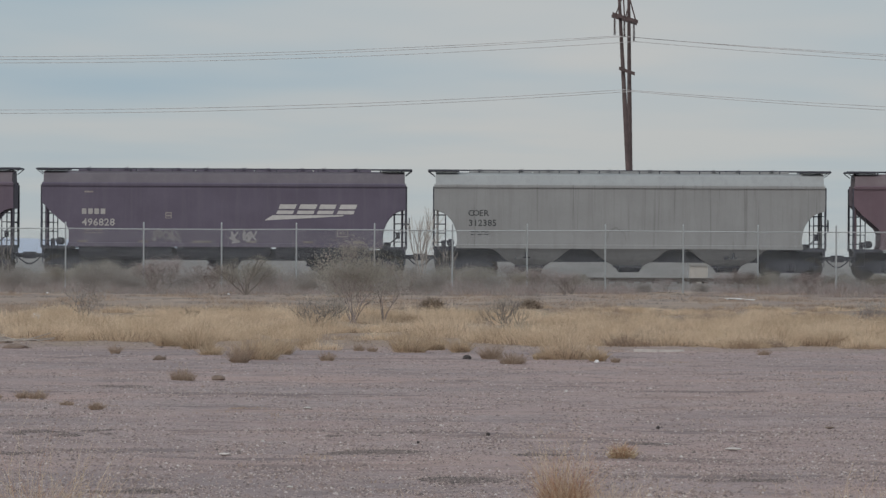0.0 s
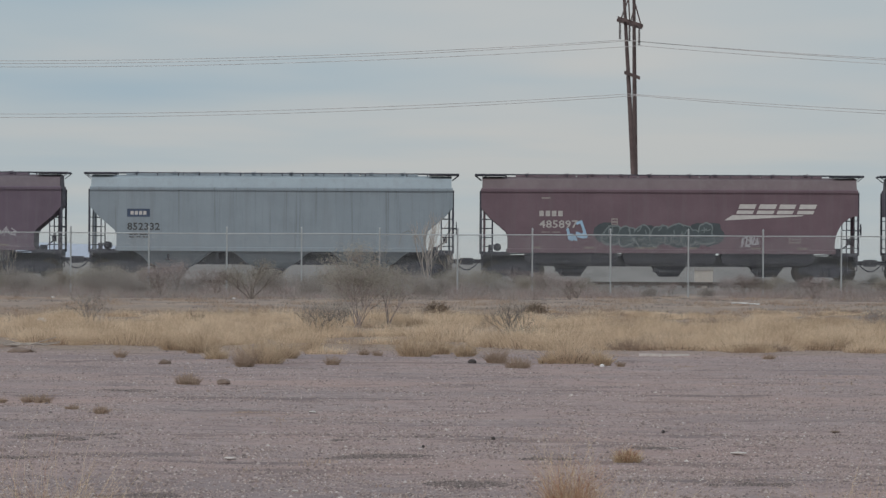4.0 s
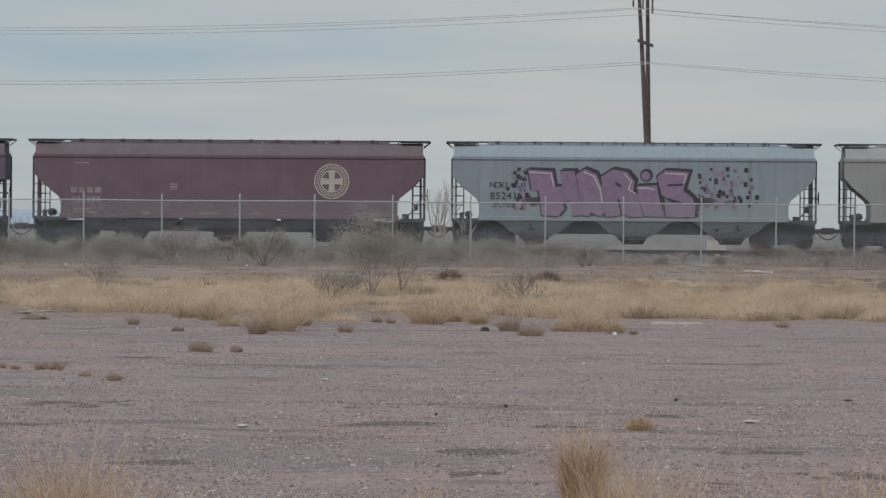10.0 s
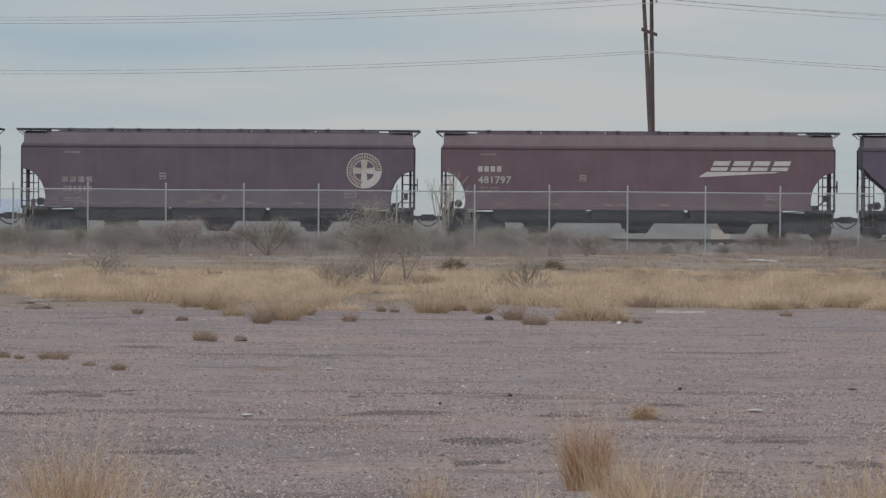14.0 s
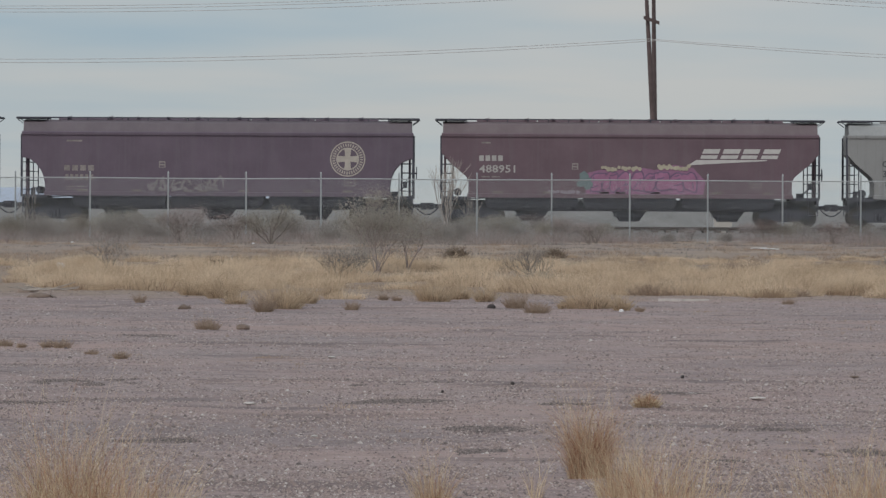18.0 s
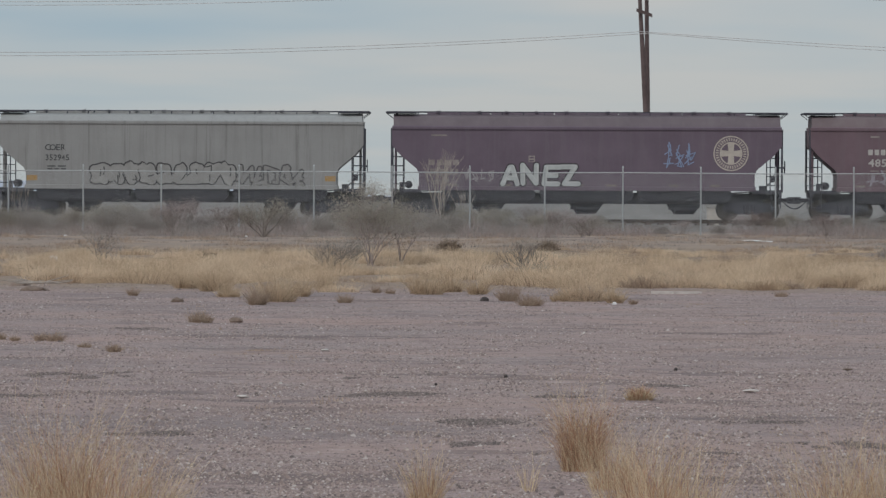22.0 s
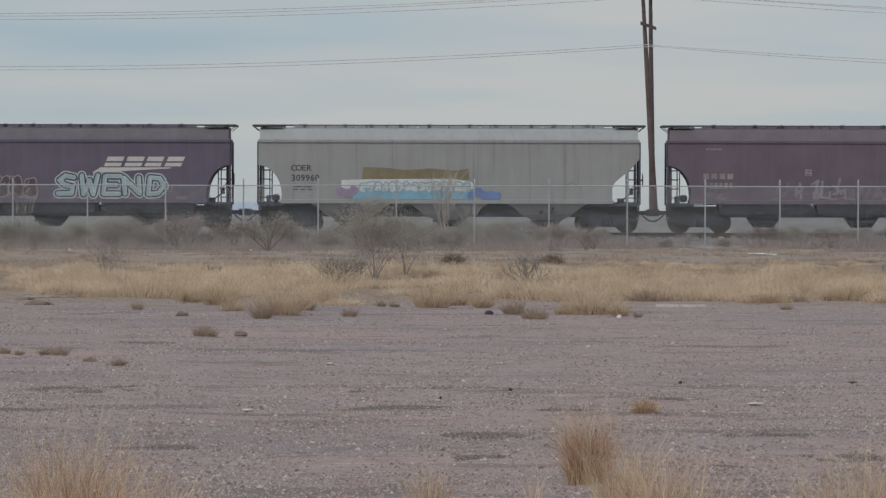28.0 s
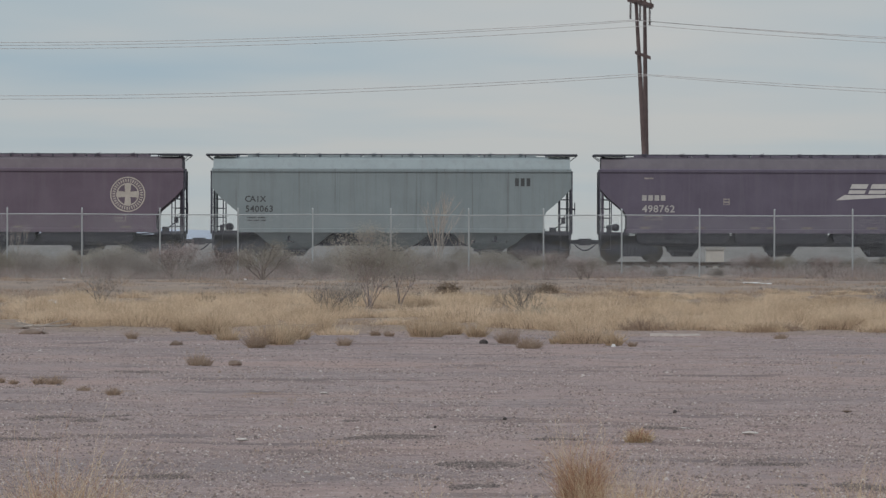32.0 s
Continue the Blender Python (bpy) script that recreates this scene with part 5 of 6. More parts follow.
def build_power_line():
    k = 10400 / POLE_Y
    at = lambda x, y: ((x - 784) / k, 1.5 + (450 + (x - 784) * 0.0049 - y) / k)
    pole = tagged(new("transmission_pole"), "tall weathered wooden twin-pole power line structure", "utility pole")
    base = at(1114, 505)[0]
    pole.location = (base, POLE_Y, 0)

    def local(x, y):
        px, pz = at(x, y)
        return px - base, pz

    for (xb, xt, y) in ((1110.5, 1095, -0.5), (1114.5, 1111.5, 0.5)):
        bm = bmesh.new()
        (x0, z0), (x1, z1) = local(xb, 300), local(xt, 30)
        m = (x1 - x0) / (z1 - z0)
        rod(bm, (x0 - m * (z0 + 1.0), y, -1.0), (x0 + m * (17.6 - z0), y, 17.6), 0.185, 0.055, n=12)
        part("pole", bm, M_POLE, pole, "reddish brown tapered timber pole")
    for (xa, ya, xc, yc, yy, t) in ((1081, 26, 1126, 40, -0.8, 0.085), (1093, 122, 1121, 132, -0.82, 0.085), (1081, 27.5, 1126, 41.5, 0.8, 0.075)):
        (x0, z0), (x1, z1) = local(xa, ya), local(xc, yc)
        bm = bmesh.new()
        prism(bm, [(x0, z0 - t), (x1, z1 - t), (x1, z1 + t), (x0, z0 + t)], yy - 0.06, yy + 0.06)
        part("crossarm", bm, M_POLE, pole, "short timber crossarm")
    for (xa, ya, xc, yc) in ((1100, -8, 1087, 27), (1100, -8, 1102, 30), (1112, 2, 1104, 32), (1112, 2, 1122, 38)):
        (x0, z0), (x1, z1) = local(xa, ya), local(xc, yc)
        bm = bmesh.new()
        rod(bm, (x0, -0.86, z0), (x1, -0.86, z1), 0.035)
        part("brace", bm, M_POLE, pole)
    for (x, ya, yb) in ((1085, 32, 63), (1102, 34, 66), (1119, 40, 74)):
        (x0, z0), (x1, z1) = local(x, ya), local(x, yb)
        bm = bmesh.new()
        n = 11
        for j in range(n):
            z = z0 + (z1 - z0) * (j + 0.5) / n
            rod(bm, (x0, -0.86, z - 0.035), (x0, -0.86, z + 0.03), 0.075, 0.03, n=8)
        rod(bm, (x0, -0.86, z0), (x0, -0.86, z1), 0.022)
        part("insulator", bm, M_GLASSY, pole, "string of dark insulator discs")
    # conductors, sagging to both sides
    spans = [(1088, 65, 107, 96), (1105, 66, 112, 99), (1121, 75, 118, 106), (1102, 160, 201, 188), (1116, 163, 207, 194)]
    for j, (x, y, left, right) in enumerate(spans):
        cable = tagged(new("power_cable"), "thin grey overhead power cable sagging between poles", "cable", "cables of the power line")
        for side, edge, drop in ((-1, x, left - y), (1, 1568 - x, right - y)):
            # a parabola that falls by drop over the visible edge and levels out at 33 m
            reach = 33.0
            u = min(edge / k / reach, 1.0)
            sag = drop / k / (1 - (1 - u) ** 2)
            px, pz = at(x, y)
            pts = [(px + side * reach * 2 * q / 40, POLE_Y - 0.86, pz - sag * (1 - (1 - 2 * q / 40) ** 2)) for q in range(41)]
            part("span", fast_mesh("span", *cable_mesh(pts, 0.0145), M_WIRE), None, cable)


build_power_line()


# ---- grass ----
def blades(rng, tufts, tangle=1.0):
    """Tangled tufts of bent blades. Each tuft: x, y, z, height, spread, blades, blade width, lean."""
    verts, faces = [], []
    for x, y, z, h, sp, n, bw, lean in tufts:
        for _ in range(n):
            a, q = rng.uniform(0, 6.2832), math.sqrt(rng.random())
            r = sp * 0.5 * q
            bx, by = x + r * math.cos(a), y + r * math.sin(a)
            # a domed crown, with a few stalks that stand out of it
            ln = h * (1.0 - 0.6 * q * q) * (0.3 + 0.7 * rng.random()) * (1.3 if rng.random() < 0.03 else 1.0)
            # leaning outwards and any way the wind bent it
            dx = 0.85 * q * math.cos(a) + rng.gauss(0, 0.4) * tangle + lean
            dy = 0.85 * q * math.sin(a) + rng.gauss(0, 0.4) * tangle
            cx, cy = rng.gauss(0, 0.5) * tangle, rng.gauss(0, 0.5) * tangle
            fa = rng.uniform(-1.0, 1.0)
            wx, wy = math.cos(fa) * bw * 0.5, math.sin(fa) * bw * 0.5
            mx, my, mz = bx + 0.5 * ln * dx, by + 0.5 * ln * dy, z + 0.55 * ln
            tx, ty = mx + 0.5 * ln * (dx * 1.3 + cx), my + 0.5 * ln * (dy * 1.3 + cy)
            tz = mz + 0.45 * ln * max(-0.2, 1.0 - 0.7 * math.hypot(dx * 1.3 + cx, dy * 1.3 + cy))
            k = len(verts)
            verts += [(bx - wx, by - wy, z - 0.02), (bx + wx, by + wy, z - 0.02), (mx + wx * 0.7, my + wy * 0.7, mz), (mx - wx * 0.7, my - wy * 0.7, mz), (tx, ty, tz)]
            faces += [(k, k + 1, k + 2, k + 3), (k + 3, k + 2, k + 4)]
    return verts, faces


def bunch(rng, h, base, n, bw, flare, curl, lean, top=0.4):
    """One bunch of long fine blades that rise from a narrow base, bow outwards and curl at their tips."""
    verts, faces = [], []
    for _ in range(n):
        a, q = rng.uniform(0, 6.2832), math.sqrt(rng.random())
        p = Vector((base * q * math.cos(a), base * q * math.sin(a), -0.02))
        ln = h * (top + (1 - top) * rng.random() ** 1.3) * (1 - 0.25 * q) * (1.3 if rng.random() < 0.06 else 1.0)
        d = Vector((flare * q * math.cos(a) + rng.gauss(0, 0.17) + lean, flare * q * math.sin(a) + rng.gauss(0, 0.17), 1.0)).normalized()
        bend = Vector((rng.gauss(0, 1) + 0.6 * math.cos(a), rng.gauss(0, 1) + 0.6 * math.sin(a), rng.uniform(-0.5, 0.1))) * curl
        fa = rng.uniform(-1.2, 1.2)
        w = Vector((math.cos(fa), math.sin(fa), 0)) * bw * rng.uniform(0.35, 0.65)
        k = len(verts)
        for i in range(4):
            f = 1 - 0.24 * i
            verts += [p - w * f, p + w * f]
            if i < 3:
                p = p + d * (ln / 3)
                d = (d + bend * (0.5 + 0.5 * i)).normalized()
        faces += [(k + 2 * i, k + 2 * i + 1, k + 2 * i + 3, k + 2 * i + 2) for i in range(3)]
    return verts, faces


def ground_at(x, y):
    """The ground point under a place given by bearing and drop (tenths of milliradians), as seen from the eye."""
    d = 1.5 * 10400 / (y - 450 - (x - 784) * 0.0049)
    return (x - 784) * d / 10400, d


def tuft_thing(name, x, y, h, sp, n, bw, mats, label, seed, lean=0.0, core=0.5):
    rng = random.Random(seed)
    gx, gy = ground_at(x, y)
    thing = tagged(new(name), label, "grass", "dry grass clumps")
    thing.location = (gx, gy, -0.01)
    part("foliage", fast_mesh("foliage", *blades(rng, [(0, 0, 0, h, sp, n, bw, lean)], 1.4), mats[0]), None, thing)
    # the dark brown base material also puts the tuft's inner shade into colour
    if core:
        part("old_growth", fast_mesh("old_growth", *blades(rng, [(0, 0, 0, h * core, sp * 0.75, int(n * 0.7), bw * 1.2, lean * 0.5)]), mats[1]), None, thing, "rusty brown inner growth")


def bunch_thing(x, y, h, base, n, flare, curl, lean, core, label, seed):
    """A bunch of dry grass by itself on the gravel; core is the share of rusty blades inside it."""
    rng = random.Random(seed)
    gx, gy = ground_at(x, y)
    thing = tagged(new("bunch_grass"), label, "grass", "dry grass clumps")
    thing.location = (gx, gy, -0.01)
    part("foliage", fast_mesh("foliage", *bunch(rng, h, base, n, 0.0022, flare, curl, lean, 0.2), M_NEAR), None, thing)
    if core:
        part("old_growth", fast_mesh("old_growth", *bunch(rng, h * 0.78, base * 0.85, int(n * core), 0.0026, flare * 0.7, curl * 1.15, lean, 0.25), M_NEAR_CORE), None, thing, "rusty brown inner growth")


# bunches near the eye: bearing, drop, height, base, blades, flare, curl, lean, rusty share
TALL, BROAD, THIN = "tall dry bunch grass with a rusty base on gravel", "broad pale wispy dry grass on gravel", "thin pale dry grass on gravel"
for j, row in enumerate([
        (1000, 932, 0.74, 0.11, 430, 0.2, 0.5, 0.0, 2.2, TALL),
        (1055, 962, 0.5, 0.12, 300, 0.35, 0.3, 0.02, 0.25, BROAD),
        (1105, 985, 0.58, 0.24, 320, 0.4, 0.38, 0.02, 0.6, BROAD),
        (1160, 1000, 0.56, 0.26, 250, 0.45, 0.38, 0.0, 0.45, BROAD),
        (1240, 1010, 0.36, 0.18, 90, 0.5, 0.38, 0.0, 0.0, THIN),
        (85, 1000, 0.84, 0.2, 460, 0.55, 0.34, -0.02, 0.95, "broad dry bunch grass with a rusty base on gravel"),
        (170, 1010, 0.6, 0.28, 330, 0.5, 0.38, 0.04, 0.7, BROAD),
        (15, 1005, 0.5, 0.24, 300, 0.45, 0.34, -0.03, 0.25, BROAD),
        (235, 1010, 0.42, 0.2, 180, 0.5, 0.35, 0.05, 0.1, THIN),
        (724, 985, 0.42, 0.08, 240, 0.4, 0.3, 0.0, 0.5, "small dry bunch grass with a rusty base on gravel"),
        (1425, 1025, 0.58, 0.24, 170, 0.45, 0.38, 0.0, 0.5, BROAD),
        (1475, 1010, 0.66, 0.26, 230, 0.45, 0.36, 0.0, 0.6, BROAD),
        (1535, 1015, 0.64, 0.26, 210, 0.5, 0.38, 0.0, 0.5, BROAD),
        (1580, 1020, 0.62, 0.26, 210, 0.5, 0.35, 0.0, 0.2, BROAD),
        (905, 968, 0.36, 0.03, 45, 0.3, 0.2, 0.0, 0.0, "few thin dry stalks on gravel")]):
    bunch_thing(*row, 100 + j)

STRAW, WEED, PALE, ORANGE = (M_GRASS, M_BASE_SHADE), (M_WEED, M_WEED), (M_GRASS_PALE, M_BASE_SHADE), (M_NEAR, M_NEAR_CORE)
tuft_thing("grass_tuft", 1102, 810, 0.2, 0.16, 420, 0.0035, ORANGE, "small round orange grass tuft on gravel", 150, 0.0, 0.97)
tuft_thing("grass_tuft", 800, 1000, 0.12, 0.8, 165, 0.003, STRAW, "low sprawling dry weeds on gravel", 151, 0.0, 0.0)

EDGE = [(455, 636, 0.42, 0.75, STRAW), (497, 626, 0.34, 0.4, STRAW), (375, 628, 0.2, 0.4, STRAW), (725, 622, 0.36, 0.65, STRAW), (815, 622, 0.26, 0.35, STRAW),
        (870, 633, 0.2, 0.35, WEED), (908, 643, 0.16, 0.4, WEED), (1005, 634, 0.44, 0.8, PALE), (1058, 636, 0.2, 0.3, STRAW), (580, 637, 0.13, 0.22, WEED),
        (205, 624, 0.13, 0.16, WEED), (325, 671, 0.14, 0.34, WEED), (636, 620, 0.12, 0.16, WEED), (660, 622, 0.1, 0.14, WEED), (1352, 628, 0.1, 0.2, WEED),
        (68, 704, 0.09, 0.22, WEED), (40, 703, 0.08, 0.1, WEED), (172, 722, 0.07, 0.15, WEED), (-34, 700, 0.07, 0.2, WEED), (-5, 702, 0.04, 0.12, WEED), (120, 716, 0.05, 0.15, WEED), (425, 640, 0.22, 0.3, WEED), (350, 616, 0.38, 0.6, STRAW),
        (300, 612, 0.3, 0.5, STRAW), (545, 616, 0.25, 0.3, STRAW), (770, 618, 0.3, 0.4, STRAW), (960, 634, 0.12, 0.3, STRAW), (1090, 640, 0.08, 0.12, WEED)]
for j, (x, y, h, sp, mats) in enumerate(EDGE):
    tuft_thing("grass_clump", x, y, h * 1.95, sp * 0.72, int((60 if h < 0.15 else 150) + 700 * sp), 0.0052, mats, "dry grass clump at the edge of the gravel", 300 + j, 0.0, 0.42)


def build_grass_field():
    """The belt of dry grass between the gravel lot and the fence."""
    rng = random.Random(11)
    kinds = {"pale_grass": [], "straw_grass": [], "brown_grass": [], "grass_bases": []}
    count = 0
    while count < 700:
        drop = rng.uniform(92, 170)
        y = 15600 / drop
        x = rng.uniform(-0.083, 0.083) * y
        right = max(0.0, min(1.0, (x - 1.6) / 1.2))
        patch = noise.noise((x * 0.45, y * 0.1, 1.5)) + 0.7 * noise.noise((x * 1.3, y * 0.3, 4))
        front = 157 + 16 * noise.noise((x * 0.9, 2, 0)) * (1 - 0.7 * right) + 5 * right
        back = 104 + 14 * right + 8 * noise.noise((x * 0.5, 8, 0))
        dense = 0.04 - 0.72 * right + (0.6 if drop < back else 0.0) + 0.25 * rng.random()
        if (drop > front and rng.random() < 0.97) or patch < dense:
            continue
        count += 1
        size = rng.random() ** 1.5
        h = (0.24 + 0.36 * size) * (1.0 + 0.35 * patch) * (0.5 if drop < back else 1.0) * (0.6 if drop > front else 1.0)
        if 40 < 784 + x / y * 10400 < 92 and 108 < drop < 150:
            h *= 0.4  # trampled round the plastic bag
        wide = h * rng.uniform(1.4, 2.6)
        row = (x, y, -0.02, h, wide, int(160 + 420 * wide), 0.0056, rng.uniform(-0.12, 0.12))
        u = rng.random() + 0.25 * patch
        kinds["brown_grass" if u < (0.3 if drop < back else 0.08) else "pale_grass" if u > 0.5 else "straw_grass"].append(row)
        # brown stems low in the clump, their dark colour standing in for shade
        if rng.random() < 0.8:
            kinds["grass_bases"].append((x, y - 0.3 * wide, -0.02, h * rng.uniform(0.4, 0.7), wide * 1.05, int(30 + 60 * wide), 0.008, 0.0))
    for _ in range(1500):
        drop = rng.uniform(100, 166)
        y = 15600 / drop
        x = rng.uniform(-0.083, 0.083) * y
        if noise.noise((x * 0.7, y * 0.15, 3)) > -0.15 + 0.3 * rng.random() + (0.5 if drop > 158 else 0.0):
            kinds[rng.choice(("straw_grass", "brown_grass", "brown_grass"))].append((x, y, -0.02, rng.uniform(0.06, 0.2), rng.uniform(0.2, 0.6), 24, 0.0065, 0.0))
    ob = tagged(new("dry_grass_field"), "dense belt of pale yellow dry bunch grass", "grass", kind="stuff")
    for name, m in (("pale_grass", M_GRASS_PALE), ("straw_grass", M_GRASS), ("brown_grass", M_WEED), ("grass_bases", M_BASE_SHADE)):
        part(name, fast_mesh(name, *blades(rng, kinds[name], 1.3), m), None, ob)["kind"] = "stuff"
    # weeds low down among the stones
    rng = random.Random(5)
    tufts = []
    for _ in range(700):
        y = rng.uniform(26, 96)
        x = rng.uniform(-0.08, 0.08) * y
        if noise.noise((x * 0.5, y * 0.12, 9)) > 0.12 + 0.2 * rng.random():
            tufts.append((x, y, -0.01, rng.uniform(0.02, 0.06), 0.14, 9, 0.005, 0.0))
    # straw blown into long flat drifts on the gravel: bearing, drop, half width, half depth
    for bx, by, w, d in ((420, 722, 150, 5), (110, 712, 110, 10), (600, 724, 60, 2), (1210, 640, 60, 2)):
        for _ in range(int(0.35 * w * d)):
            q, a = rng.random(), rng.uniform(0, 6.2832)
            x, y = ground_at(bx + w * q * math.cos(a), by + d * q * math.sin(a))
            if noise.noise((x * 1.5, y * 0.6, 14)) > -0.1 + 0.5 * q:
                tufts.append((x, y, -0.01, rng.uniform(0.012, 0.035), 0.14, 6, 0.004, 0.0))
    # dead stubble over the bare soil up to the fence
    for _ in range(7000):
        y = rng.uniform(126, 234)
        x = rng.uniform(-0.085, 0.085) * y
        if noise.noise((x * 0.4, y * 0.09, 6)) > -0.1 + 0.3 * rng.random():
            tufts.append((x, y, -0.01, rng.uniform(0.06, 0.26), rng.uniform(0.25, 0.7), 13, 0.011, 0.0))
    clods = []
    for _ in range(4200):
        y = rng.uniform(150, 236)
        x = rng.uniform(-0.085, 0.085) * y
        if noise.noise((x * 0.3, y * 0.1, 16)) > -0.05 + 0.3 * rng.random():
            clods.append((x, y, -0.01, rng.uniform(0.04, 0.16), rng.uniform(0.3, 0.9), 11, 0.014, 0.0))
    ob = tagged(new("dry_weeds"), "sparse dry weeds low on gravel and soil", "weeds", kind="stuff")
    part("weeds", fast_mesh("weeds", *blades(rng, tufts), M_WEED), None, ob)["kind"] = "stuff"
    part("dead_brush", fast_mesh("dead_brush", *blades(rng, clods), M_DARKTWIG), None, ob)["kind"] = "stuff"


build_grass_field()


def pebbles(rng, places):
    """Small faceted stones. Each place: x, y, z, radius."""
    verts, faces = [], []
    for x, y, z, r in places:
        k = len(verts)
        turn = rng.uniform(0, 1.57)
        for i in range(4):
            a = turn + i * 1.5708 + rng.uniform(-0.3, 0.3)
            verts.append((x + r * 1.5 * math.cos(a), y + r * math.sin(a), z - r * 0.3))
        top = z + r * rng.uniform(0.55, 1.15)
        dx = 0.4 * r * math.cos(turn)
        verts += [(x - dx, y - 0.3 * r, top), (x + dx, y + 0.3 * r, top)]
        faces += [(k, k + 1, k + 5), (k + 1, k + 2, k + 4, k + 5), (k + 2, k + 3, k + 4), (k + 3, k, k + 5, k + 4)]
    return verts, faces


def gravel_height(x, y):
    return 0.028 * noise.noise((x * 0.5, y * 0.35, 0)) + 0.016 * noise.noise((x * 1.5, y * 1.1, 5)) - 0.012


def build_pebbles():
    rng = random.Random(21)
    places = []
    for _ in range(150000):
        y = 1.0 / rng.uniform(1 / 100.0, 1 / 27.0)
        x = rng.uniform(-0.08, 0.08) * y
        if noise.noise((x * 0.7, y * 0.3, 2)) < -0.7 + 0.8 * rng.random():
            continue
        r = (0.0038 + 0.0055 * rng.random() ** 3) * (y / 33) ** 0.38 * (2.0 if rng.random() < 0.012 else 1.0)
        places.append((x, y, gravel_height(x, y), r))
    # coarser stones close by
    for _ in range(11000):
        y = 1.0 / rng.uniform(1 / 52.0, 1 / 27.0)
        x = rng.uniform(-0.08, 0.08) * y
        if noise.noise((x * 0.9, y * 0.4, 12)) > -0.5 + 0.7 * rng.random():
            places.append((x, y, gravel_height(x, y), 0.006 + 0.011 * rng.random() ** 2.5))
    tagged(new("loose_stones", fast_mesh("loose_stones", *pebbles(rng, places), M_STONE)), "loose pale and dark pebbles on the gravel", "stones", kind="stuff")
    # rut shade and dark ground as dark stones: bearing, drop, half width, half depth
    places = []
    for bx, by, w, d in ((70, 763, 150, 10), (20, 803, 100, 6), (200, 681, 110, 4), (215, 868, 150, 8), (830, 890, 120, 9), (1190, 787, 130, 4), (1130, 838, 90, 4),
                          (800, 850, 120, 7), (1330, 850, 120, 5), (1420, 885, 150, 9), (950, 806, 150, 3), (640, 800, 160, 4), (560, 770, 180, 4), (1250, 905, 110, 8)):
        for _ in range(int(5 * w * d)):
            q, a = rng.random() ** 0.7, rng.uniform(0, 6.2832)
            x, y = ground_at(bx + w * q * math.cos(a), by + d * q * math.sin(a))
            v = noise.noise((x * 1.3, y * 0.8, 7)) + 0.6 * noise.noise((x * 5, y * 1.6, 3))
            if v > -0.1 + 0.7 * q * q + 0.3 * rng.random():
                places.append((x, y, gravel_height(x, y), rng.uniform(0.004, 0.01)))
    tagged(new("rut_stones", fast_mesh("rut_stones", *pebbles(rng, places), M_DARKSTONE)), "dark stones standing in for rut shade and darker ground on the gravel lot", "stones", kind="stuff")


build_pebbles()


# ---- shrubs ----
def shrub_meshes(seed, height, width, stems, leaf, twig_r, bare=False, lift=0.15, fine=1.0, fuzz=0.13):
    """Twigs grown from the ground in forking stems, and small leaves along the outer twigs."""
    rng = random.Random(seed)
    tv, tf, lv, lf = [], [], [], []

    def tube(p, q, r0, r1):
        k = len(tv)
        d = (q - p).normalized()
        u = d.orthogonal().normalized()
        w = d.cross(u)
        for c, r in ((p, r0), (q, r1)):
            for i in range(3):
                a = i * 2.0944
                tv.append(c + r * (math.cos(a) * u + math.sin(a) * w))
        for i in range(3):
            j = (i + 1) % 3
            tf.append((k + i, k + j, k + 3 + j, k + 3 + i))

    def leaves(p, n, s):
        for _ in range(n):
            c = p + Vector((rng.gauss(0, s), rng.gauss(0, s), rng.gauss(0, s * 0.7)))
            u = Vector((rng.gauss(0, 1), rng.gauss(0, 1), rng.gauss(0, 1))).normalized()
            w = u.orthogonal().normalized()
            a, b = fine * rng.uniform(0.014, 0.034), fine * rng.uniform(0.007, 0.014)
            k = len(lv)
            lv.extend((c - a * u, c + b * w, c + a * u, c - b * w))
            lf.append((k, k + 1, k + 2, k + 3))

    def grow(p, d, length, r, depth):
        bend = Vector((rng.gauss(0, 0.16), rng.gauss(0, 0.16), rng.gauss(0, 0.08)))
        h1 = p + d * length * 0.5
        q = h1 + (d + bend).normalized() * length * 0.5
        if depth == 0:
            tube(p, q, r, r * 0.6)
            if not bare:
                leaves(q, leaf, fuzz)
            return
        tube(p, h1, r, r * 0.82)
        tube(h1, q, r * 0.82, r * 0.65)
        if not bare and depth < 3:
            leaves(p.lerp(q, 0.5), leaf // 2, fuzz * 1.3)
        for _ in range(2 if depth > 2 and rng.random() < 0.5 else 3):
            side = Vector((rng.gauss(0, 1), rng.gauss(0, 1), rng.gauss(0, 0.5)))
            nd = (d + side * (0.22 if bare else 0.5) + Vector((0, 0, lift))).normalized()
            grow(q, nd, length * rng.uniform(0.6, 0.85), r * 0.62, depth - 1)

    for i in range(stems):
        a = 6.2832 * i / stems + rng.uniform(-0.4, 0.4)
        tilt = rng.uniform(0.15, 1.0) * width / height * 0.75
        d = Vector((math.cos(a) * tilt, math.sin(a) * tilt, 1.0)).normalized()
        grow(Vector((rng.uniform(-0.06, 0.06), rng.uniform(-0.06, 0.06), -0.05)), d, height * (0.42 if bare else 0.33) * rng.uniform(0.8, 1.15), twig_r, 2 if bare else 3)
    return (tv, tf), (lv, lf)


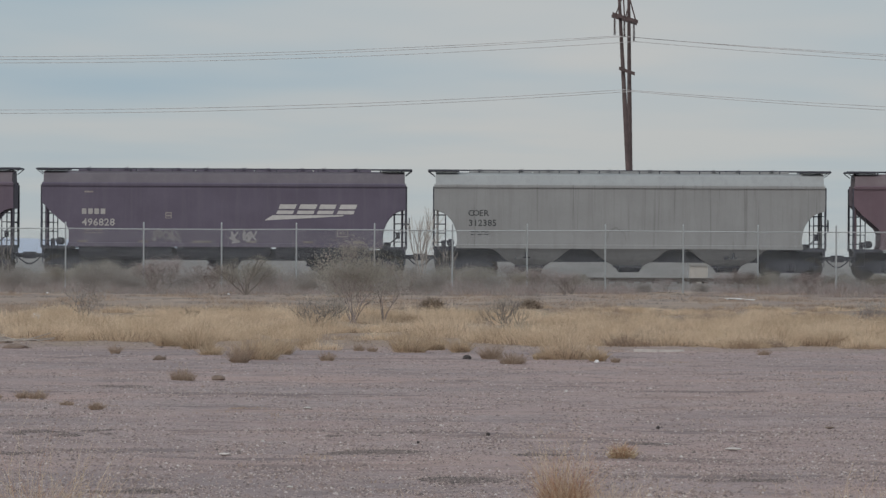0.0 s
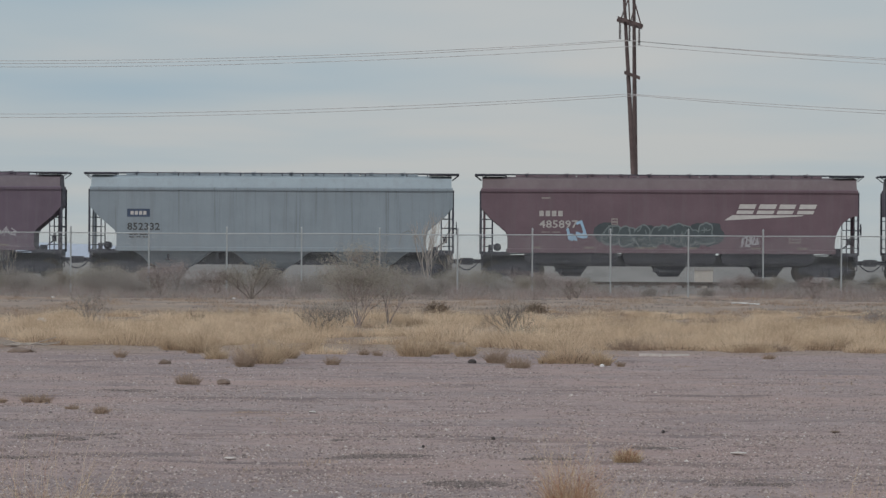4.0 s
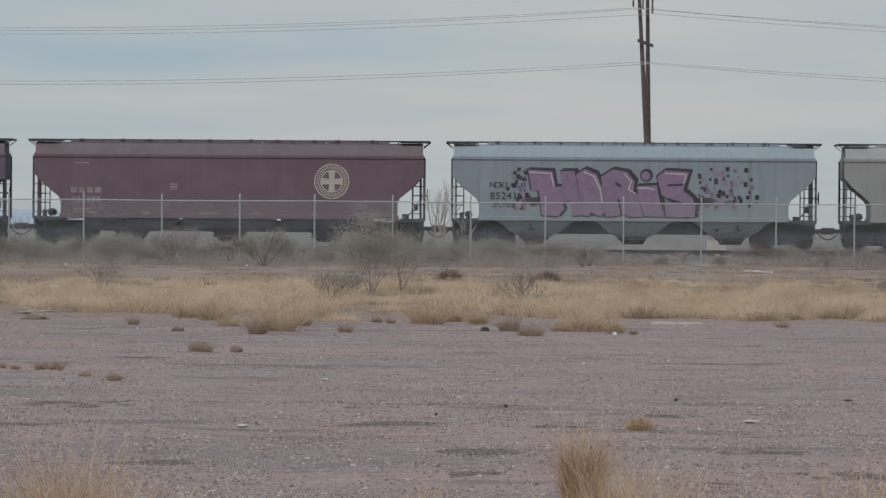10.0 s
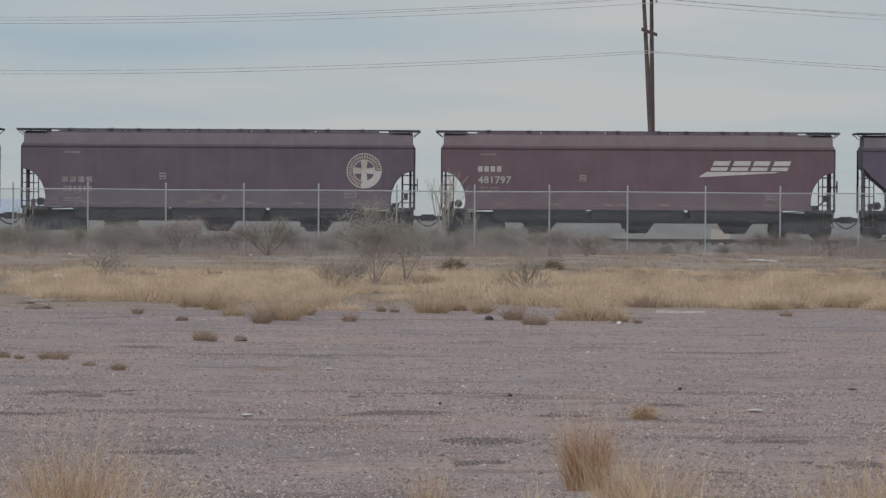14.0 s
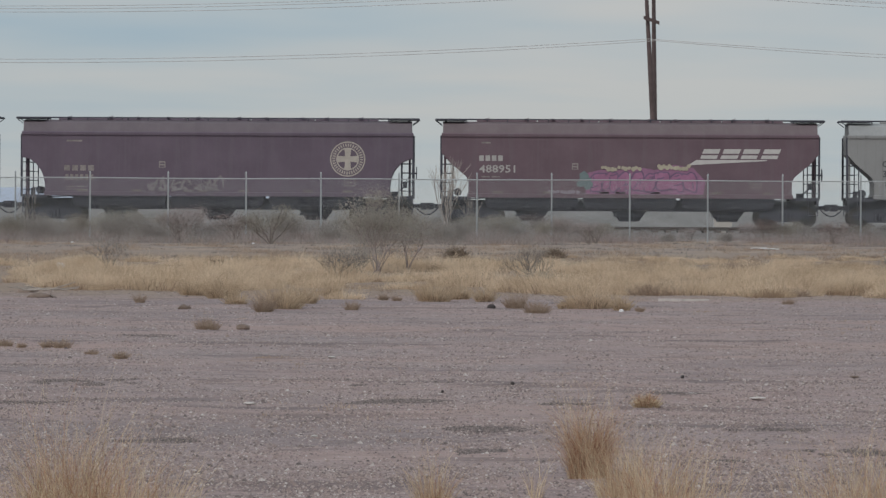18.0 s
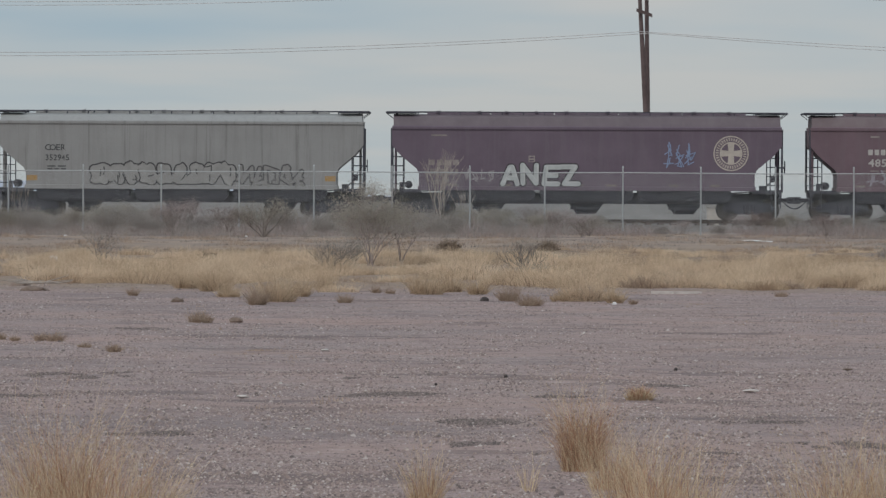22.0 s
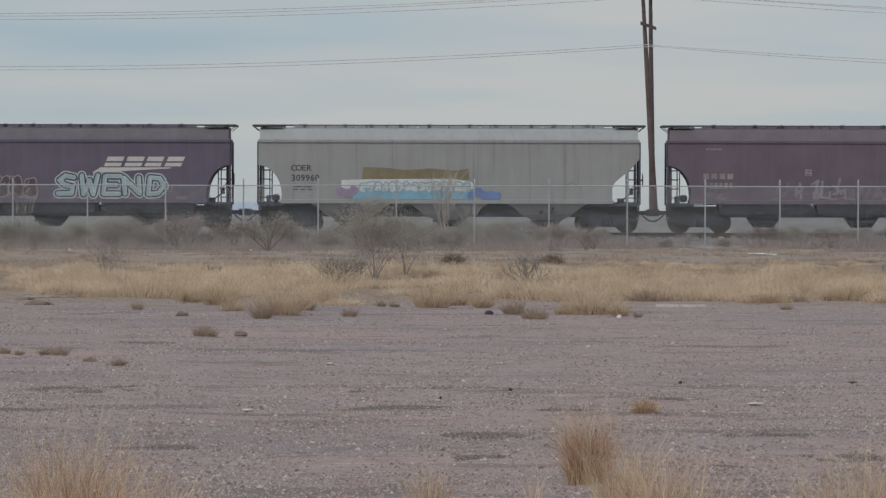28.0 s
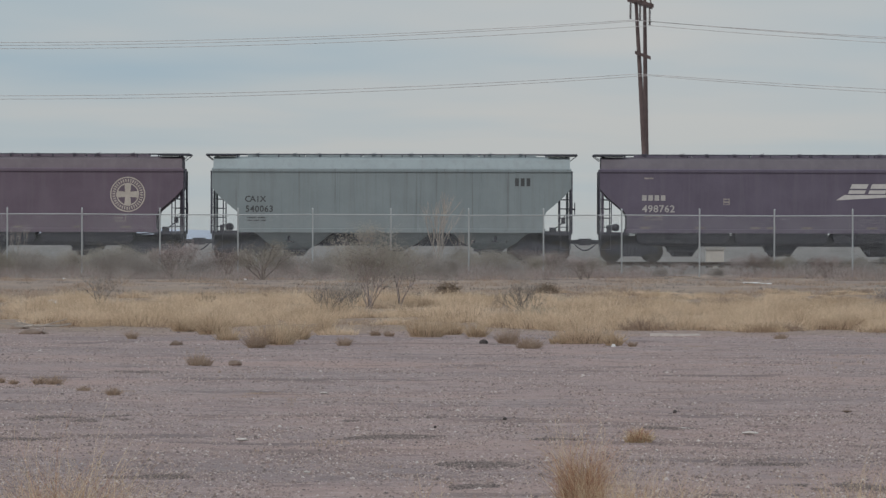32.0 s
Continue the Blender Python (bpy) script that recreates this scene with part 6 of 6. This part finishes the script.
def shrub(name, label, seed, height, width, stems, leaf, mat, twig_r=0.012, twig_mat=None, bare=False, lift=0.15, fine=1.0):
    t, l = shrub_meshes(seed, height, width, stems, leaf, twig_r, bare, lift, fine)
    ob = tagged(new(name), label, "shrub", "desert shrubs")
    part("branchwork", fast_mesh("branchwork", *t, twig_mat or M_TWIG), None, ob)
    if l[0]:
        part("foliage", fast_mesh("foliage", *l, mat), None, ob)
    return ob


def at_ground(x, y, turn=0, s=1.0):
    gx, gy = ground_at(x, y)
    return pose(gx, gy, 0, 0, 0, turn) @ Matrix.Scale(s, 4)


def build_shrubs():
    protos = [
        shrub("desert_shrub", "rounded grey-green desert shrub with fine twigs", 1, 1.3, 2.1, 15, 20, M_SAGE, 0.006, fine=0.85),
        shrub("desert_shrub", "sparse olive desert shrub with dark twigs", 2, 1.4, 1.8, 13, 18, M_OLIVE, 0.007, fine=0.85),
        shrub("desert_shrub", "low spreading grey desert shrub", 3, 0.9, 2.1, 15, 17, M_SAGE, 0.005, fine=0.85),
        shrub("desert_shrub", "leafless grey-brown twiggy desert shrub", 4, 1.3, 1.7, 14, 5, M_TWIG, 0.01, M_DARKTWIG, fine=1.0),
        shrub("desert_shrub", "half bare olive desert shrub with forked trunk", 5, 1.6, 2.5, 7, 16, M_OLIVE, 0.03, M_DARKTWIG, fine=1.1),
        shrub("desert_shrub", "dense mounded olive-grey desert shrub", 6, 1.05, 1.9, 15, 20, M_OLIVE, 0.005, fine=0.9),
    ]
    # behind and along the fence: bearing, drop, prototype, size
    spots = [(20, 520, 0, 0.95), (60, 514, 2, 1.0), (100, 516, 1, 0.9), (165, 522, 0, 1.1), (205, 520, 0, 1.15), (232, 516, 2, 1.1), (275, 520, 3, 1.2), (300, 514, 3, 1.25),
             (338, 514, 2, 1.0), (372, 518, 3, 1.0), (437, 522, 4, 1.1), (470, 516, 0, 1.0), (505, 514, 2, 1.1), (540, 518, 2, 1.0), (590, 516, 1, 1.0), (655, 518, 1, 1.05),
             (705, 516, 2, 1.1), (735, 522, 0, 0.85), (760, 520, 2, 1.1), (800, 516, 1, 0.95), (845, 516, 1, 1.0), (880, 516, 2, 1.0), (915, 518, 1, 0.85), (955, 518, 3, 0.9),
             (1000, 523, 3, 0.8), (1012, 521, 4, 0.62), (1060, 516, 2, 0.7), (1140, 520, 2, 0.55), (1240, 520, 2, 0.6), (1310, 520, 3, 0.85), (1345, 520, 1, 0.75), (1385, 518, 2, 0.9),
             (1430, 522, 3, 0.8), (1470, 520, 1, 0.8), (1510, 520, 2, 1.0), (1555, 522, 1, 0.85), (1600, 520, 0, 0.9), (-30, 520, 1, 1.0), (-70, 518, 0, 1.0), (1640, 520, 2, 1.0),
             # a second row nearer the track
             (-10, 513, 5, 1.1), (40, 512, 5, 1.0), (85, 512, 0, 0.9), (150, 513, 5, 1.25), (190, 512, 5, 1.3), (250, 513, 5, 1.2), (320, 512, 2, 1.1), (405, 513, 5, 1.05),
             (455, 513, 5, 1.2), (520, 513, 0, 0.9), (565, 513, 5, 1.0), (615, 512, 5, 1.2), (680, 513, 5, 1.15), (730, 512, 0, 1.0), (785, 513, 5, 1.2), (830, 512, 5, 1.15),
             (865, 514, 5, 1.1), (905, 513, 3, 1.0), (940, 514, 5, 1.05), (985, 513, 2, 1.0), (1030, 514, 5, 0.8), (1095, 514, 2, 0.6), (1180, 516, 3, 0.5), (1280, 514, 3, 0.7),
             (1330, 513, 5, 0.8), (1365, 514, 5, 0.9), (1410, 513, 5, 0.75), (1455, 513, 2, 0.9), (1495, 514, 5, 0.8), (1540, 513, 5, 0.9), (1585, 513, 5, 0.9)]
    rng = random.Random(8)
    used = set()
    for x, y, p, s in spots:
        m = at_ground(x, y, rng.uniform(0, 360), 0.9 * s)
        if p in used:
            copy_thing(protos[p], m)
        else:
            used.add(p)
            protos[p].matrix_basis = m
    # the tall pale stems by the track, and single shrubs in the grass
    b = shrub("bare_shrub", "tall fan of pale leafless stems beside the track", 12, 3.3, 1.5, 10, 0, M_SAGE, 0.024, M_BARE, True, 0.2)
    b.matrix_basis = at_ground(745, 513)
    b = shrub("bare_shrub", "slender pale leafless stems beside the track", 13, 2.0, 0.6, 5, 0, M_SAGE, 0.018, M_BARE, True, 0.2)
    b.matrix_basis = at_ground(790, 513)
    b = shrub("bare_shrub", "slender pale leafless stems beside the track", 15, 1.9, 0.7, 4, 0, M_SAGE, 0.014, M_BARE, True, 0.2)
    b.matrix_basis = at_ground(5, 513)
    b = shrub("mesquite_shrub", "airy grey-green mesquite shrub in dry grass", 31, 1.75, 1.55, 12, 24, M_OLIVE, 0.012, M_TWIG, fine=0.8)
    b.matrix_basis = at_ground(627, 572)
    b = shrub("mesquite_sapling", "small forked mesquite sapling in dry grass", 33, 1.5, 0.9, 3, 24, M_OLIVE, 0.017, M_TWIG, fine=0.7)
    b.matrix_basis = at_ground(676, 571)
    b = shrub("twiggy_shrub", "dead grey twiggy shrub in dry grass", 43, 0.75, 1.0, 14, 4, M_OLIVE, 0.007, M_DARKTWIG, fine=0.5)
    b.matrix_basis = at_ground(590, 577)
    b = shrub("twiggy_shrub", "leafless brown twiggy shrub in dry grass", 34, 0.85, 1.3, 11, 5, M_SAGE, 0.011, M_DARKTWIG, fine=0.4)
    b.matrix_basis = at_ground(560, 588)
    b = shrub("twiggy_shrub", "leafless brown twiggy shrub in dry grass", 35, 0.85, 1.5, 10, 6, M_OLIVE, 0.012, M_DARKTWIG, fine=0.4)
    b.matrix_basis = at_ground(895, 590)
    b = shrub("green_shrub", "low green shrub at the foot of dry grass", 36, 0.3, 0.6, 9, 14, M_OLIVE, 0.007, M_DARKTWIG, fine=0.5)
    b.matrix_basis = at_ground(915, 598)
    b = shrub("green_shrub", "low green shrub at the foot of dry grass", 37, 0.2, 0.45, 9, 10, M_OLIVE, 0.004, fine=0.5)
    b.matrix_basis = at_ground(962, 575)
    b = shrub("twiggy_shrub", "thin grey twiggy shrub in dry grass", 38, 0.95, 0.8, 6, 2, M_SAGE, 0.011, M_DARKTWIG)
    b.matrix_basis = at_ground(150, 575)
    b = shrub("twiggy_shrub", "small dark twiggy shrub in dry grass", 39, 0.45, 0.5, 8, 0, M_SAGE, 0.01, M_BROWNBUSH)
    b.matrix_basis = at_ground(345, 572)
    b = shrub("twiggy_shrub", "grey twiggy shrub in dry grass", 40, 0.6, 0.9, 8, 3, M_SAGE, 0.01)
    b.matrix_basis = at_ground(1545, 576)
    b = shrub("dark_shrub", "flat dark brown brush on bare soil", 41, 0.28, 0.9, 12, 8, M_BROWNBUSH, 0.01, M_BROWNBUSH)
    b.matrix_basis = at_ground(763, 548)
    b = shrub("dark_shrub", "flat dark brown brush on bare soil", 42, 0.2, 0.6, 12, 8, M_BROWNBUSH, 0.01, M_BROWNBUSH)
    b.matrix_basis = at_ground(940, 548)


build_shrubs()


def build_low_scrub():
    """Continuous low brush and dead grass between the fence and the track."""
    rng = random.Random(77)
    tufts, dead = [], []
    for _ in range(11000):
        y = rng.uniform(212, 254)
        x = rng.uniform(-0.085, 0.085) * y
        right = max(0.0, min(1.0, (x - 2) / 4)) * (0.4 if x > 13 else 1.0)
        v = noise.noise((x * 0.25, y * 0.12, 3)) + 0.5 * noise.noise((x * 0.9, y * 0.3, 8))
        if v < -0.35 + 0.45 * right + (0.35 if y < 228 else 0.0):
            continue
        h = (0.3 + 1.0 * rng.random() ** 1.5) * (1.0 + 0.8 * v) * (1 - 0.4 * right) * (0.35 if y < 228 else 1.0)
        (tufts if rng.random() < 0.45 - 0.3 * right else dead).append((x, y, -0.02, h, rng.uniform(0.5, 1.2), 14, 0.011, 0.0))
    ob = tagged(new("low_scrub"), "low grey-green scrub and dead brush beside the track", "scrub", kind="stuff")
    part("green_scrub", fast_mesh("green_scrub", *blades(rng, tufts), M_SAGE), None, ob)["kind"] = "stuff"
    part("dead_scrub", fast_mesh("dead_scrub", *blades(rng, dead), M_TWIG), None, ob)["kind"] = "stuff"


build_low_scrub()


# ---- small things on the ground ----
def litter_bag(x, y, w, h, seed, label):
    """A crumpled scrap of plastic or paper."""
    rng = random.Random(seed)
    bm = bmesh.new()
    bmesh.ops.create_icosphere(bm, subdivisions=2, radius=1.0)
    for v in bm.verts:
        f = rng.uniform(0.75, 1.15)
        v.co = Vector((v.co.x * w / 2 * f, v.co.y * w / 3 * f, max(-0.02, v.co.z * h / 2 * f + h * 0.4)))
    ob = tagged(new("plastic_litter", finish(bm, "plastic_litter", M_LITTER)), label, "litter", "litter")
    gx, gy = ground_at(x, y)
    ob.location = (gx, gy, 0.0)
    return ob


litter_bag(64, 567, 0.22, 0.17, 1, "crumpled white plastic bag caught in dry grass")
litter_bag(1300, 531, 0.75, 0.06, 2, "flat white scraps on bare soil")
litter_bag(1326, 532, 0.4, 0.05, 3, "flat white scraps on bare soil")
litter_bag(405, 522, 0.12, 0.06, 4, "small white scrap by the fence")
litter_bag(85, 520, 0.14, 0.06, 5, "small white scrap by the fence")
litter_bag(1057, 643, 0.07, 0.05, 6, "small white scrap on gravel")
litter_bag(1290, 515, 0.16, 0.08, 7, "small white scrap by the fence")


def rock(x, y, w, h, mat, label, seed, name="rock"):
    rng = random.Random(seed)
    bm = bmesh.new()
    bmesh.ops.create_icosphere(bm, subdivisions=2, radius=1.0)
    for v in bm.verts:
        f = rng.uniform(0.82, 1.1)
        v.co = Vector((v.co.x * w / 2 * f, v.co.y * w / 2.4 * f, max(-0.03, v.co.z * h * f)))
    ob = tagged(new(name, finish(bm, name, mat)), label, "rock", "loose rocks")
    gx, gy = ground_at(x, y)
    ob.location = (gx, gy, 0.0)
    ob.rotation_euler = (0, 0, rng.uniform(0, 6))
    return ob


M_DIRT = plain("brown_clods", (0.19, 0.14, 0.115), 0.95, 0, 9, 0.4)
M_DARKROCK = plain("dark_basalt", (0.06, 0.05, 0.05), 0.9, 0, 12, 0.4)
M_PALEROCK = plain("pale_limestone", (0.5, 0.46, 0.44), 0.9, 0, 12, 0.25)
for j, (x, y, w, h, m, label) in enumerate([
        (283, 636, 0.2, 0.06, M_DIRT, "small clod of brown earth on gravel"), (388, 671, 0.2, 0.05, M_DIRT, "flat brown clod on gravel"),
        (827, 634, 0.15, 0.05, M_DARKROCK, "small dark rock on gravel"), (865, 769, 0.04, 0.018, M_DARKROCK, "small dark rock on gravel"),
        (1166, 757, 0.045, 0.018, M_DARKROCK, "small dark rock on gravel"), (742, 783, 0.03, 0.012, M_DARKROCK, "small dark rock on gravel"),
        (30, 616, 0.5, 0.07, M_DIRT, "low mound of brown earth by dry branches"), (5, 608, 0.5, 0.07, M_DIRT, "low mound of brown earth by dry branches"),
        (48, 701, 0.12, 0.05, M_DIRT, "brown clod on gravel"), (400, 804, 0.1, 0.012, M_PALEROCK, "flat pale stone on gravel"),
        (545, 722, 0.1, 0.012, M_PALEROCK, "flat pale stone on gravel"), (1300, 795, 0.14, 0.012, M_PALEROCK, "flat pale stone on gravel"),
        (1470, 757, 0.1, 0.012, M_DIRT, "reddish clod on gravel"), (515, 862, 0.05, 0.01, M_PALEROCK, "flat pale stone on gravel"),
        (1180, 787, 0.12, 0.01, M_PALEROCK, "flat pale stone on gravel")]):
    rock(x, y, w, h, m, label, 40 + j)


def build_dead_branch():
    gx, gy = ground_at(35, 611)
    thing = tagged(new("dead_branch"), "pale dead branch lying on a mound of earth", "branch")
    thing.location = (gx, gy, 0.05)
    rng = random.Random(19)
    for k in range(15):
        x, y = rng.uniform(-0.4, 0.3), rng.uniform(-0.2, 0.2)
        a, ln, rise = rng.uniform(-0.5, 0.5) + (3.14 if k % 3 == 0 else 0.0), rng.uniform(0.2, 0.6), rng.uniform(-0.05, 0.3)
        bm = bmesh.new()
        rod(bm, (x, y, 0.02), (x + ln * math.cos(a), y + ln * math.sin(a), 0.05 + rise * ln), 0.011, 0.005, n=5)
        part("stick", bm, M_BARE, thing)


build_dead_branch()


def build_kerb():
    """A strip of pale concrete half sunk in the gravel edge."""
    x0, y0 = ground_at(1122, 620)
    x1, y1 = ground_at(1212, 621)
    bm = bmesh.new()
    box(bm, 0, (x1 - x0) * 0.45, -0.05, 0.05, -0.05, 0.015)
    box(bm, (x1 - x0) * 0.47, x1 - x0, -0.04, 0.06, -0.05, 0.012)
    ob = tagged(new("concrete_strip", finish(bm, "concrete_strip", M_PALEROCK)), "broken strip of pale concrete sunk in gravel", "concrete strip")
    ob.location = (x0, (y0 + y1) / 2, 0)


build_kerb()


def build_cabinet():
    k = 10400 / 276.0
    cab = tagged(new("utility_cabinet"), "small pale utility cabinet standing beyond the track", "cabinet")
    cab.location = ((1236 - 784) / k, 276.0, 0)
    bm = bmesh.new()
    box(bm, -0.42, 0.42, -0.3, 0.3, -0.02, 0.98)
    part("body", bm, plain("tan_cabinet_paint", (0.48, 0.455, 0.42), 0.6, 0, 5, 0.15), cab)
    bm = bmesh.new()
    section(bm, [(-0.34, 0.98), (0.34, 0.98), (0.3, 1.08), (-0.3, 1.12)], -0.46, 0.46)
    part("lid", bm, plain("grey_cabinet_lid", (0.24, 0.23, 0.22), 0.6, 0, 5, 0.15), cab, "grey sloping lid")


build_cabinet()


def build_far_poles():
    """Slim poles in the desert beyond the track."""
    d = 420.0
    k = 10400 / d
    for x, top, r, label in ((1252, 6.7, 0.075, "slim brown wooden pole beyond the track"), (528, 5.5, 0.065, "slim brown wooden pole beyond the track"),
                             (1272, 3.5, 0.03, "thin grey steel mast beyond the track"), (1281, 3.2, 0.03, "thin grey steel mast beyond the track")):
        bm = bmesh.new()
        rod(bm, (0, 0, -0.3), (0, 0, top), r, r * 0.75, n=8)
        ob = tagged(new("far_pole", finish(bm, "far_pole", M_POLE if top > 4 else M_FENCE)), label, "pole", "far poles")
        ob.location = ((x - 784) / k, d, 0)


build_far_poles()


def motions():
    times = [t * 2.0 for t in range(17)]
    for car, x0, x1 in zip(TRAIN, COUPLINGS, COUPLINGS[1:]):
        walk(car, [(t, pose((x0 + x1) / 2 - travelled(t), TRACK_Y, RAIL_Z)) for t in times])
    # the wheels roll: one turn each 2.87 m, keyed once for the leading and once for the trailing axle of a truck
    for s, axles in AXLES.items():
        rows = [(k / FPS, pose(s * 0.89, 0, 0.457, 0, -math.degrees(travelled(k / FPS) / 0.457) % 360, 0)) for k in range(int(32 * FPS) + 1)]
        walk(axles[0], rows)
        keys = axles[0].animation_data
        for w in axles[1:]:
            w.rotation_mode = "QUATERNION"
            w.animation_data_create()
            w.animation_data.action = keys.action
            w.animation_data.action_slot = keys.action_slot


motions()
